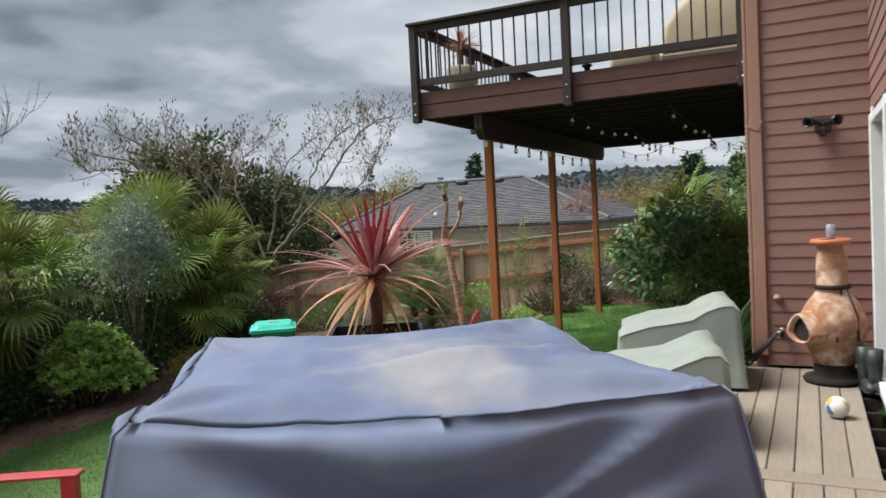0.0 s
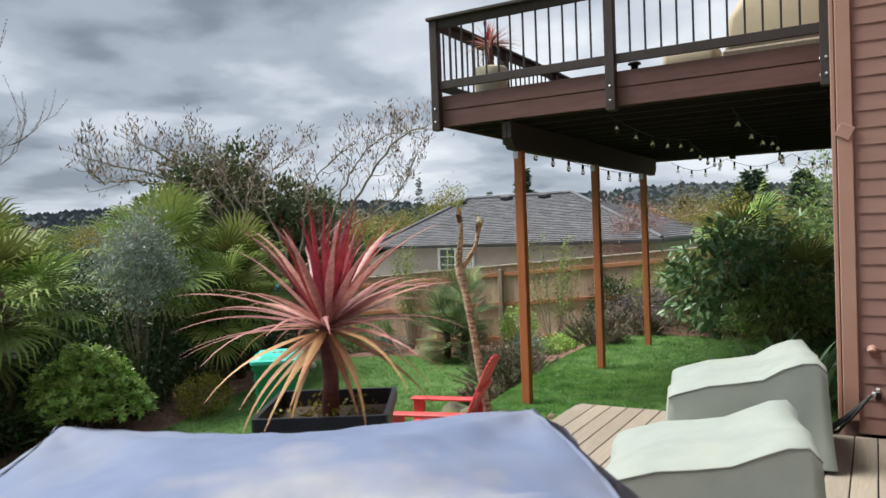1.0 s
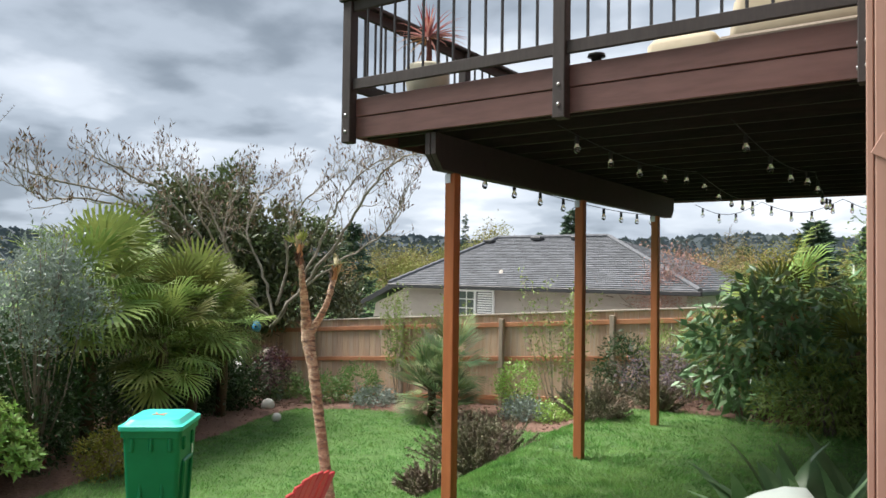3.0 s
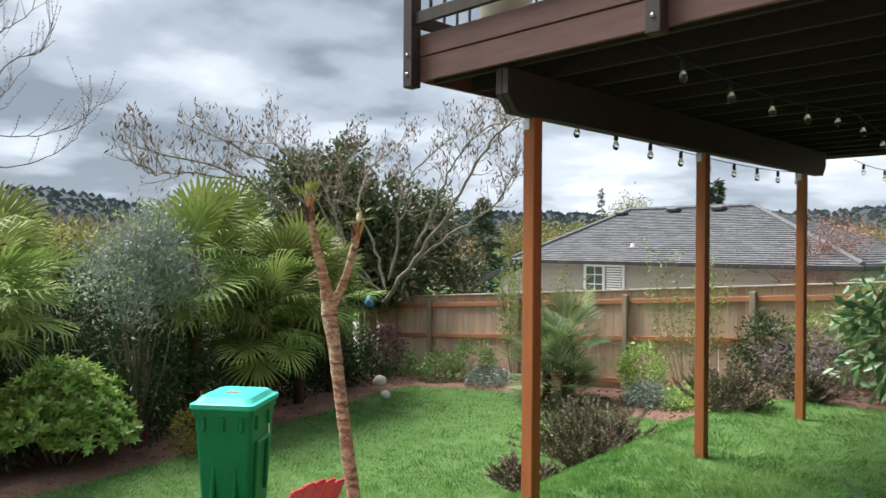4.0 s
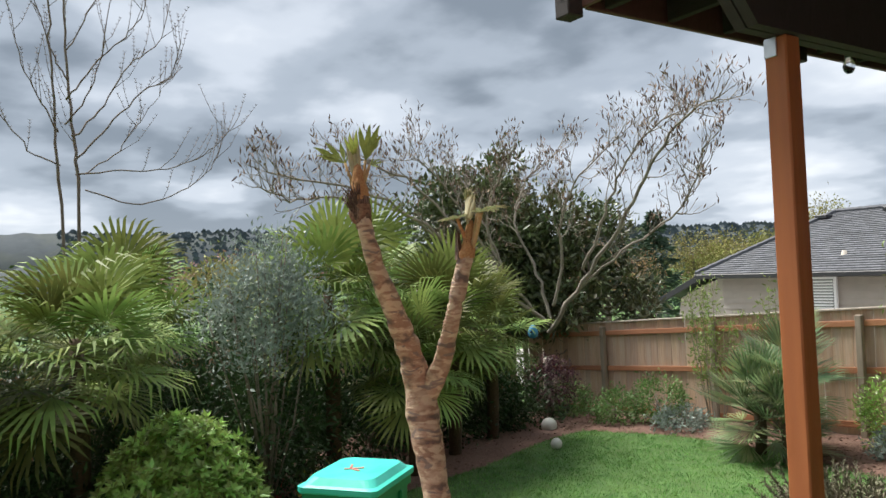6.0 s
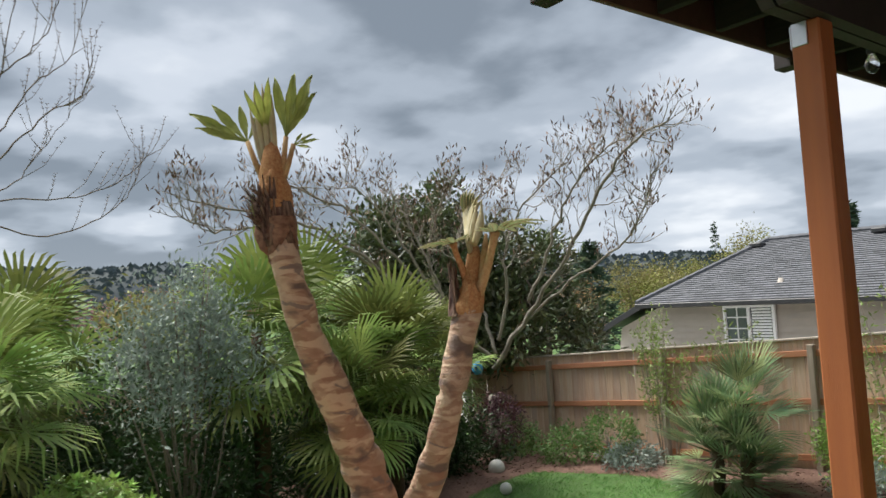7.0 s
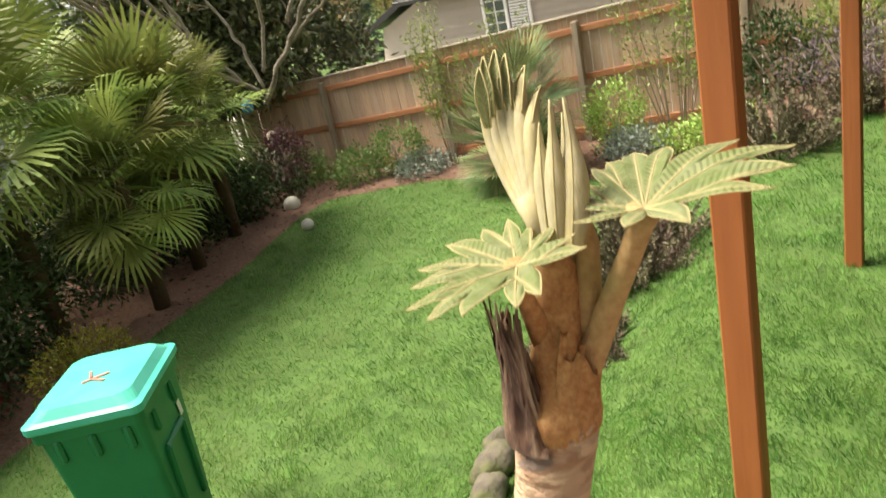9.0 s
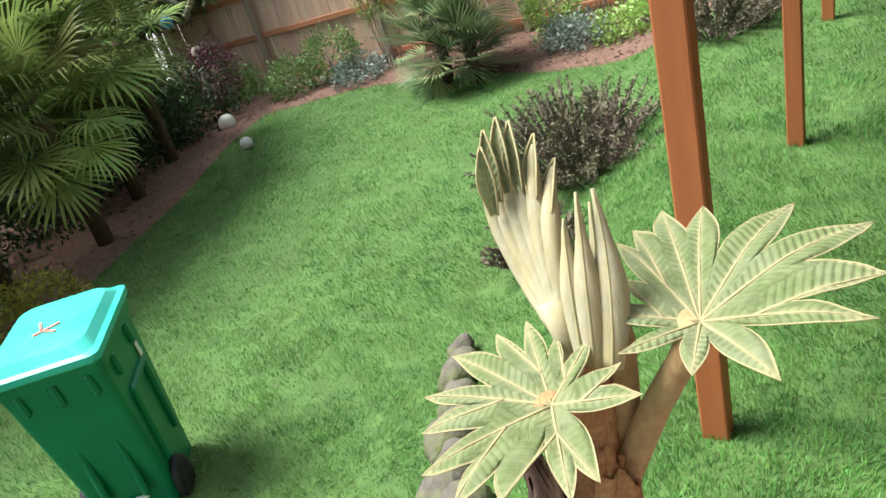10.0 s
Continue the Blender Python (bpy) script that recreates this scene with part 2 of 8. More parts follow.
M["cord_pink"] = surf("pink_strap_leaf", (0.38, 0.15, 0.14), (0.56, 0.31, 0.28), 5, 0.4, 0.1, 60, (1, 14, 14), (0.20, 0.05, 0.06), 3, 0.5, piece=0.3, trans=0.2, spec=0.5)
M["cord_dry"] = surf("dry_strap_leaf", (0.33, 0.15, 0.09), (0.48, 0.27, 0.15), 5, 0.6, 0.1, 60, (1, 14, 14), (0.27, 0.22, 0.08), 3, 0.5, piece=0.3, trans=0.15)
M["cord_trunk"] = surf("reddish_cane", (0.10, 0.035, 0.03), (0.17, 0.07, 0.055), 12, 0.7, 0.4, 50, (1, 1, 4))
M["black_pot"] = surf("black_plastic_pot", (0.010, 0.010, 0.011), (0.018, 0.018, 0.02), 5, 0.4, 0.1, 80)
M["cream_pot"] = surf("cream_ceramic", (0.42, 0.39, 0.29), (0.5, 0.46, 0.35), 5, 0.45, 0.1, 50)
M["soil"] = surf("potting_soil", (0.035, 0.025, 0.018), (0.08, 0.06, 0.04), 30, 0.95, 0.8, 60)
M["blue_cover"] = surf("faded_blue_cover", (0.115, 0.152, 0.25), (0.14, 0.18, 0.285), 5, 0.72, 0.3, 300, c3=(0.20, 0.215, 0.25), s3=1.4, f3=0.6, spec=0.3)
# dry dusty patch where rain pools on the cover
nt = M["blue_cover"].node_tree
bs = nt.nodes["Principled BSDF"]
col = bs.inputs["Base Color"].links[0].from_socket
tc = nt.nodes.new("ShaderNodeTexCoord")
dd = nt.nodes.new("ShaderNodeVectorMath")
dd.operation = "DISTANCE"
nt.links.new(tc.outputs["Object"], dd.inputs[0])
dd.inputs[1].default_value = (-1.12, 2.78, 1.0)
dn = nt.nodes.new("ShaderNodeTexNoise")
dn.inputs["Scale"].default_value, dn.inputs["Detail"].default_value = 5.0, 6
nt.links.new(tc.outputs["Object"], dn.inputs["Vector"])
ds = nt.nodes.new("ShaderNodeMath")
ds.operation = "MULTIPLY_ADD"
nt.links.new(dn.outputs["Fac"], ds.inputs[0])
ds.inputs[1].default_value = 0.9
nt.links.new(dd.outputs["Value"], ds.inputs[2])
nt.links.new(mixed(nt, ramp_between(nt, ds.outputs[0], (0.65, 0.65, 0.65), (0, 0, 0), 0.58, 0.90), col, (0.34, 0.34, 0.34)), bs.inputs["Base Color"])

M["pale_cover"] = surf("pale_green_cover", (0.235, 0.275, 0.26), (0.28, 0.32, 0.30), 4, 0.72, 0.2, 300, c3=(0.35, 0.38, 0.32), s3=1.3, f3=0.6, spec=0.3)
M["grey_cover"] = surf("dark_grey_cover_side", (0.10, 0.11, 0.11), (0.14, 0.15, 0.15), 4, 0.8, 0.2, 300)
M["tan_cover"] = surf("tan_cover", (0.38, 0.33, 0.23), (0.45, 0.39, 0.28), 4, 0.75, 0.2, 200, c3=(0.3, 0.26, 0.2), s3=2, f3=0.5)
M["seam"] = surf("cover_seam", (0.16, 0.18, 0.17), (0.22, 0.24, 0.23), 8, 0.8, 0)
M["terracotta"] = surf("sooty_terracotta", (0.26, 0.115, 0.06), (0.42, 0.22, 0.13), 6, 0.8, 0.6, 40, c3=(0.64, 0.53, 0.42), s3=8, f3=0.85)
M["terra_rim"] = surf("orange_terracotta_rim", (0.42, 0.13, 0.06), (0.52, 0.18, 0.08), 6, 0.7, 0.3, 60)
M["soot"] = surf("soot", (0.012, 0.011, 0.010), (0.03, 0.026, 0.022), 8, 0.95, 0.3, 50)
M["red_wood"] = surf("red_painted_wood", (0.42, 0.035, 0.04), (0.52, 0.06, 0.06), 5, 0.5, 0.15, 60, c3=(0.5, 0.12, 0.1), s3=3, f3=0.5, piece=0.08)
M["bin_green"] = surf("green_bin_plastic", (0.002, 0.17, 0.075), (0.004, 0.21, 0.095), 3, 0.42, 0.1, 200, c3=(0.01, 0.13, 0.07), s3=2, f3=0.4)
M["bin_lid"] = surf("turquoise_lid_plastic", (0.03, 0.46, 0.36), (0.05, 0.54, 0.43), 3, 0.42, 0.1, 200, c3=(0.08, 0.56, 0.47), s3=3, f3=0.5)
M["white_mark"] = surf("white_print", (0.7, 0.72, 0.7), (0.8, 0.8, 0.8), 9, 0.5, 0)
M["red_mark"] = surf("red_print", (0.50, 0.12, 0.10), (0.62, 0.26, 0.22), 30, 0.5, 0)
M["rubber"] = surf("black_rubber", (0.012, 0.012, 0.013), (0.03, 0.03, 0.032), 8, 0.7, 0.2)
M["black_metal"] = surf("black_metal", (0.012, 0.012, 0.013), (0.02, 0.02, 0.022), 8, 0.4, 0.05, spec=0.5)
M["steel"] = surf("galvanised_steel", (0.42, 0.43, 0.45), (0.58, 0.59, 0.6), 12, 0.4, 0.1, metal=0.9)
M["rock"] = surf("mossy_rock", (0.07, 0.06, 0.05), (0.21, 0.185, 0.155), 9, 0.9, 0.8, 25, c3=(0.09, 0.125, 0.02), s3=4, f3=0.95)
M["shingle"] = surf("grey_roof_shingle", (0.085, 0.09, 0.10), (0.135, 0.14, 0.152), 8, 0.9, 0.3, 40, island=0.22)
M["n_siding"] = surf("greige_siding", (0.42, 0.385, 0.34), (0.48, 0.44, 0.39), 3, 0.75, 0.1, 50, piece=0.05)
M["n_fascia"] = surf("dark_gutter", (0.022, 0.023, 0.026), (0.036, 0.037, 0.04), 3, 0.5, 0.05)
M["bird_blue"] = surf("blue_birdhouse", (0.05, 0.26, 0.46), (0.08, 0.34, 0.56), 9, 0.5, 0.1)
M["ball_white"] = surf("grubby_white_ball", (0.55, 0.54, 0.50), (0.72, 0.71, 0.67), 9, 0.5, 0.1)
M["ball_blue"] = surf("blue_ball_panel", (0.03, 0.13, 0.34), (0.05, 0.2, 0.45), 9, 0.4, 0.05)
M["ball_gold"] = surf("yellow_ball_panel", (0.45, 0.35, 0.08), (0.55, 0.45, 0.12), 9, 0.4, 0.05)
M["can"] = surf("printed_can", (0.25, 0.30, 0.45), (0.6, 0.62, 0.68), 30, 0.35, 0.05, metal=0.4)
M["boot"] = surf("dark_rubber_boot", (0.02, 0.028, 0.026), (0.045, 0.055, 0.05), 6, 0.45, 0.1)
M["concrete"] = surf("footing_concrete", (0.30, 0.285, 0.27), (0.42, 0.40, 0.38), 6, 0.9, 0.4, 40)

# bulb glass and window panes
def glass(name, tint, rough):
    m = bpy.data.materials.new(name)
    m.use_nodes = True
    b = m.node_tree.nodes["Principled BSDF"]
    b.inputs["Base Color"].default_value, b.inputs["Roughness"].default_value = (*tint, 1), rough
    b.inputs["Transmission Weight"].default_value, b.inputs["IOR"].default_value = 1.0, 1.45
    return m


M["bulb"] = glass("clear_bulb_glass", (0.95, 0.96, 0.97), 0.05)
M["pane"] = surf("dark_window_pane", (0.05, 0.06, 0.07), (0.10, 0.115, 0.13), 2, 0.08, 0, spec=0.8)


def banded_bark(name, a, b, dark):
    """Ringed trunk: uneven tan and brown patches with broken dark leaf scars."""
    m = surf(name, a, b, 16, 0.85, 0.8, 55, (1, 1, 2.2), (0.235, 0.125, 0.08), 13, 0.85)
    nt = m.node_tree
    bs = nt.nodes["Principled BSDF"]
    col = bs.inputs["Base Color"].links[0].from_socket
    tc = nt.nodes.new("ShaderNodeTexCoord")
    wv = nt.nodes.new("ShaderNodeTexWave")
    wv.bands_direction = "Z"
    wv.inputs["Scale"].default_value, wv.inputs["Distortion"].default_value = 8.0, 7.0
    wv.inputs["Detail"].default_value, wv.inputs["Detail Scale"].default_value, wv.inputs["Detail Roughness"].default_value = 3, 1.5, 0.6
    nt.links.new(tc.outputs["Object"], wv.inputs["Vector"])
    gap = nt.nodes.new("ShaderNodeTexNoise")
    gap.inputs["Scale"].default_value, gap.inputs["Detail"].default_value = 26, 3
    nt.links.new(tc.outputs["Object"], gap.inputs["Vector"])
    stretch = nt.nodes.new("ShaderNodeMapping")
    stretch.inputs["Scale"].default_value = (0.8, 0.8, 2.4)
    nt.links.new(tc.outputs["Object"], stretch.inputs["Vector"])
    for size, lo, hi, amount, tone in ((34, 0.50, 0.54, 0.6, (0.27, 0.15, 0.095)), (27, 0.51, 0.545, 0.8, (0.56, 0.43, 0.30)), (21, 0.60, 0.62, 0.8, (0.17, 0.135, 0.125))):
        pn = nt.nodes.new("ShaderNodeTexNoise")
        pn.inputs["Scale"].default_value, pn.inputs["Detail"].default_value, pn.inputs["Distortion"].default_value = size, 5, 0.9
        nt.links.new(stretch.outputs[0], pn.inputs["Vector"])
        pf = ramp_between(nt, pn.outputs["Fac"], (0, 0, 0), (amount, amount, amount), lo, hi)
        col = mixed(nt, pf, col, tone)
    for lo, hi, g0, g1, amount, tone in ((0.45, 0.62, 0.42, 0.56, 0.55, (0.24, 0.135, 0.09)), (0.80, 0.92, 0.46, 0.60, 0.85, dark)):
        f = ramp_between(nt, wv.outputs["Fac"], (0, 0, 0), (1, 1, 1), lo, hi)
        k = ramp_between(nt, gap.outputs["Fac"], (0, 0, 0), (1, 1, 1), g0, g1)
        fm = nt.nodes.new("ShaderNodeMath")
        fm.operation = "MULTIPLY"
        nt.links.new(f, fm.inputs[0])
        nt.links.new(k, fm.inputs[1])
        fa = nt.nodes.new("ShaderNodeMath")
        fa.operation = "MULTIPLY"
        fa.inputs[1].default_value = amount
        nt.links.new(fm.outputs[0], fa.inputs[0])
        col = mixed(nt, fa.outputs[0], col, tone)
    nt.links.new(col, bs.inputs["Base Color"])
    return m


M["bark"] = banded_bark("ringed_tan_bark", (0.33, 0.21, 0.14), (0.53, 0.395, 0.285), (0.11, 0.08, 0.07))
M["husk"] = surf("dark_fibrous_husk", (0.030, 0.017, 0.015), (0.13, 0.07, 0.05), 260, 0.95, 1.0, 500, (1, 1, 0.22), (0.36, 0.26, 0.18), 190, 0.55)
M["brown_bark"] = surf("brown_scurfy_bark", (0.10, 0.05, 0.034), (0.25, 0.135, 0.085), 150, 0.95, 1.0, 400, (1, 1, 1.6), (0.34, 0.21, 0.13), 90, 0.5)
M["felt"] = surf("rusty_felt_stem", (0.27, 0.115, 0.045), (0.47, 0.25, 0.11), 220, 0.95, 1.0, 700, c3=(0.52, 0.35, 0.17), s3=420, f3=0.5)
M["petiole"] = surf("felted_petiole", (0.33, 0.19, 0.09), (0.48, 0.33, 0.165), 260, 0.9, 0.9, 700, c3=(0.42, 0.36, 0.16), s3=60, f3=0.5)
M["bud"] = surf("cream_felt_bud", (0.36, 0.32, 0.185), (0.48, 0.45, 0.32), 240, 0.85, 0.6, 600, (1, 1, 0.3), (0.48, 0.41, 0.20), 110, 0.7, trans=0.12)
M["leaf_young"] = surf("downy_young_leaf", (0.125, 0.175, 0.060), (0.215, 0.265, 0.115), 240, 0.85, 0.7, 420, c3=(0.28, 0.31, 0.19), s3=70, f3=0.55, trans=0.28)
nt = M["leaf_young"].node_tree
bs = nt.nodes["Principled BSDF"]
at_pale, at_vein = nt.nodes.new("ShaderNodeAttribute"), nt.nodes.new("ShaderNodeAttribute")
at_pale.attribute_name, at_vein.attribute_name = "pale", "vein"
wave = nt.nodes.new("ShaderNodeMath")
wave.operation = "SINE"
freq = nt.nodes.new("ShaderNodeMath")
freq.operation = "MULTIPLY"
freq.inputs[1].default_value = 2.6
nt.links.new(at_vein.outputs["Fac"], freq.inputs[0])
nt.links.new(freq.outputs[0], wave.inputs[0])
leaf_col = mixed(nt, ramp_between(nt, wave.outputs[0], (0, 0, 0), (0.12, 0.12, 0.12), 0.2, 1.0), bs.inputs["Base Color"].links[0].from_socket, (0.30, 0.345, 0.19))
leaf_col = mixed(nt, at_pale.outputs["Fac"], leaf_col, (0.42, 0.39, 0.22))
nt.links.new(leaf_col, bs.inputs["Base Color"])
for node in nt.nodes:
    if node.type == "BSDF_TRANSLUCENT":
        nt.links.new(leaf_col, node.inputs[0])
vb = nt.nodes.new("ShaderNodeBump")
vb.inputs["Strength"].default_value, vb.inputs["Distance"].default_value = 0.5, 0.0004
nt.links.new(wave.outputs[0], vb.inputs["Height"])
nt.links.new(bs.inputs["Normal"].links[0].from_socket, vb.inputs["Normal"])
nt.links.new(vb.outputs[0], bs.inputs["Normal"])
M["leaf_edge"] = surf("buff_leaf_edge", (0.40, 0.35, 0.18), (0.50, 0.45, 0.25), 90, 0.75, 0.3, 300, trans=0.2)
M["leaf_green"] = surf("fresh_green_leaf", (0.20, 0.25, 0.05), (0.32, 0.365, 0.09), 50, 0.6, 0.3, 200, trans=0.32)

# ---- geometry helpers ----


class Geo:
    """Collects vertices and faces of one part."""

    def __init__(self):
        self.v, self.f = [], []

    def add(self, vs, fs):
        k = len(self.v)
        self.v += [tuple(p) for p in vs]
        self.f += [tuple(i + k for i in q) for q in fs]
        return self

    def box(self, c, s, m=None):
        x, y, z = (a / 2 for a in s)
        ps = [Vector((i * x, j * y, k * z)) for i in (-1, 1) for j in (-1, 1) for k in (-1, 1)]
        ps = [(m @ p if m else p) + Vector(c) for p in ps]
        return self.add(ps, [(0, 1, 3, 2), (4, 6, 7, 5), (0, 4, 5, 1), (2, 3, 7, 6), (0, 2, 6, 4), (1, 5, 7, 3)])

    def tube(self, pts, radii, n=8, cap=True):
        pts = [Vector(p) for p in pts]
        rings, ref = [], Vector((0.31, 0.17, 0.93))
        for i, p in enumerate(pts):
            d = (pts[min(i + 1, len(pts) - 1)] - pts[max(i - 1, 0)]).normalized()
            a = d.cross(ref)
            if a.length < 1e-3:
                a = d.cross(Vector((1, 0, 0)))
            a.normalize()
            b = d.cross(a)
            rings.append([p + (a * math.cos(t) + b * math.sin(t)) * radii[i] for t in (2 * math.pi * k / n for k in range(n))])
        fs = []
        for i in range(len(pts) - 1):
            for k in range(n):
                q = (k + 1) % n
                fs.append((i * n + k, i * n + q, i * n + n + q, i * n + n + k))
        if cap:
            fs += [tuple(range(n - 1, -1, -1)), tuple(range(len(pts) * n - n, len(pts) * n))]
        return self.add([v for r in rings for v in r], fs)

    def lathe(self, profile, n=28, c=(0, 0, 0)):
        """profile: (radius, height) from the bottom."""
        vs = [(c[0] + r * math.cos(a), c[1] + r * math.sin(a), c[2] + h) for r, h in profile for a in (2 * math.pi * k / n for k in range(n))]
        fs = [(i * n + k, i * n + (k + 1) % n, i * n + n + (k + 1) % n, i * n + n + k) for i in range(len(profile) - 1) for k in range(n)]
        return self.add(vs, fs)

    def strip(self, pts, widths, side, fold=0.0):
        """A folded blade along pts; side: its sideways direction."""
        pts, side = [Vector(p) for p in pts], Vector(side).normalized()
        vs, fs = [], []
        for i, p in enumerate(pts):
            d = (pts[min(i + 1, len(pts) - 1)] - pts[max(i - 1, 0)]).normalized()
            up = side.cross(d).normalized()
            w = widths[i]
            vs += [p + side * w + up * w * fold, p, p - side * w + up * w * fold]
        for i in range(len(pts) - 1):
            a = i * 3
            fs += [(a, a + 1, a + 4, a + 3), (a + 1, a + 2, a + 5, a + 4)]
        return self.add(vs, fs)

    def mesh(self, name, mat, smooth=True):
        me = bpy.data.meshes.new(name)
        me.from_pydata(self.v, [], self.f)
        if smooth:
            me.polygons.foreach_set("use_smooth", [True] * len(me.polygons))
        me.materials.append(mat)
        return me

    def part(self, name, mat, parent=None, label="", smooth=True):
        ob = new(name, self.mesh(name, mat, smooth))
        ob.parent = parent
        return tagged(ob, label)


def part(name, bm, material, parent, label=""):
    me = bpy.data.meshes.new(name)
    bm.to_mesh(me)
    bm.free()
    me.materials.append(material)
    ob = new(name, me)
    ob.parent = parent
    return tagged(ob, label)


def thing(name, at, label, category, group="", kind="", rz=0):
    ob = new(name)
    ob.matrix_basis = pose(*at, 0, 0, rz)
    ob.empty_display_size = 0.1
    return tagged(ob, label, category, group, kind)


BLOCKS = {}


def block(name, c, s, mat, parent=None, bev=0.004, rot=None, label=""):
    """A bevelled board or bar; alike ones share their mesh."""
    key = (tuple(round(a, 3) for a in s), bev, mat.name)
    if key not in BLOCKS:
        bm = bmesh.new()
        bmesh.ops.create_cube(bm, size=1)
        bmesh.ops.scale(bm, vec=s, verts=bm.verts)
        if bev:
            bmesh.ops.bevel(bm, geom=bm.edges[:], offset=min(bev, min(s) * 0.3), segments=1, affect="EDGES")
        me = bpy.data.meshes.new(name)
        bm.to_mesh(me)
        bm.free()
        me.materials.append(mat)
        BLOCKS[key] = me
    ob = new(name, BLOCKS[key])
    ob.matrix_basis = Matrix.Translation(c) @ (rot if rot else Matrix.Identity(4))
    ob.parent = parent
    return tagged(ob, label)


def leaf_mesh(name, mat, pos, along, side, length, width, fold=0.25):
    """Many small leaves in one mesh; arrays of places, directions and sizes."""
    n = len(pos)
    along = along / np.linalg.norm(along, axis=1, keepdims=True)
    side = side - along * np.sum(side * along, axis=1, keepdims=True)
    side /= np.linalg.norm(side, axis=1, keepdims=True) + 1e-9
    up = np.cross(along, side)
    L, W = np.asarray(length).reshape(-1, 1) * np.ones((n, 1)), np.asarray(width).reshape(-1, 1) * np.ones((n, 1))
    mid = pos + along * L * 0.45
    v = np.empty((n, 4, 3))
    v[:, 0], v[:, 2] = pos, pos + along * L
    v[:, 1], v[:, 3] = mid + side * W * 0.5 + up * W * fold, mid - side * W * 0.5 + up * W * fold
    k = np.arange(n)[:, None] * 4
    f = np.concatenate([k + [0, 1, 2], k + [0, 2, 3]], axis=1).reshape(-1, 3)
    me = bpy.data.meshes.new(name)
    me.vertices.add(4 * n)
    me.vertices.foreach_set("co", v.reshape(-1))
    me.loops.add(6 * n)
    me.loops.foreach_set("vertex_index", f.reshape(-1).astype(np.int32))
    me.polygons.add(2 * n)
    me.polygons.foreach_set("loop_start", (np.arange(2 * n) * 3).astype(np.int32))
    me.polygons.foreach_set("loop_total", np.full(2 * n, 3, np.int32))
    me.update(calc_edges=True)
    me.materials.append(mat)
    return me


def unit(rng, n):
    d = rng.normal(size=(n, 3))
    return d / np.linalg.norm(d, axis=1, keepdims=True)


def crown(name, mat, blobs, n, length, width, seed, parent=None, clump=14, spread=0.16, shell=0.5, droop=0.3, up=0.25, label=""):
    """A leafy mass: clumps spread through rounded volumes, with gaps and an uneven outline."""
    rng = np.random.default_rng(seed)
    blobs = np.array(blobs, float)
    vol = blobs[:, 3] * blobs[:, 4] * blobs[:, 5]
    m = max(1, n // clump)
    which = rng.choice(len(blobs), m, p=vol / vol.sum())
    d = unit(rng, m)
    r = shell + (1.08 - shell) * rng.random(m) ** 0.6
    c = blobs[which, :3] + d * r[:, None] * blobs[which, 3:6]
    out = np.repeat(d, clump, axis=0)
    pos = np.repeat(c, clump, axis=0) + rng.normal(size=(m * clump, 3)) * spread * 0.5
    along = out * 0.7 + unit(rng, m * clump) * 0.8 + np.array([0, 0, up]) - np.array([0, 0, droop]) * rng.random((m * clump, 1))
    me = leaf_mesh(name, mat, pos, along, unit(rng, m * clump), length * rng.uniform(0.6, 1.25, m * clump), width * rng.uniform(0.6, 1.25, m * clump))
    ob = new(name, me)
    ob.parent = parent
    return tagged(ob, label)


def limb(geo, tips, rng, p, d, length, r, depth, split=3, bend=0.28, up=0.05, shrink=0.68, sides=5):
    """A branching limb with its twigs."""
    n = 4 if depth > 1 else 3
    pts, q, e = [p.copy()], p.copy(), d.copy()
    for i in range(n):
        e = (e + Vector(rng.normal(size=3)) * bend * 0.5 + Vector((0, 0, up))).normalized()
        q = q + e * length / n
        pts.append(q.copy())
    rad = [r * (1 - 0.45 * i / n) for i in range(n + 1)]
    geo.tube(pts, rad, sides if depth > 1 else 3, cap=False)
    if depth == 0:
        tips.append((q.copy(), e.copy()))
        return
    for k in range(split):
        t = 1 if k == 0 else rng.uniform(0.35, 0.95)
        i = min(int(t * n), n - 1)
        start = pts[i].lerp(pts[i + 1], t * n - i) if t < 1 else pts[-1]
        side = Vector(unit(rng, 1)[0])
        side = (side - e * side.dot(e)).normalized()
        nd = (e + side * rng.uniform(0.45, 0.95) * (0.45 if k == 0 else 1)).normalized()
        limb(geo, tips, rng, start, nd, length * shrink * rng.uniform(0.75, 1.2), r * (0.55 if k else 0.6), depth - 1, split, bend, up, shrink, sides)


def smoothstep(a, b, x):
    t = np.clip((x - a) / (b - a), 0, 1)
    return t * t * (3 - 2 * t)


def ground_z(x, y):
    """Height of the garden: a raised bank by the house, a lower lawn, slowly falling away."""
    x, y = np.asarray(x, float), np.asarray(y, float)
    high = -0.265 - 0.024 * np.clip(y - 8.8, -2, 8)
    low = -0.93 - 0.036 * np.clip(-x - 6, 0, 9) - 0.010 * np.clip(y - 8, 0, 10)
    edge = -4.0 - 0.12 * np.clip(y - 8.8, 0, 9)
    k = smoothstep(0.0, 1.0, (edge + 0.55 - x) / 1.55)
    z = high * (1 - k) + low * k
    far = np.clip(np.hypot(x + 5, y - 10) - 14, 0, 400)
    return z - 0.02 * np.minimum(far, 60) + 0.012 * np.sin(x * 2.1 + y) * np.sin(y * 1.7 - x * 0.6)


def gz(x, y):
    return float(ground_z(x, y))

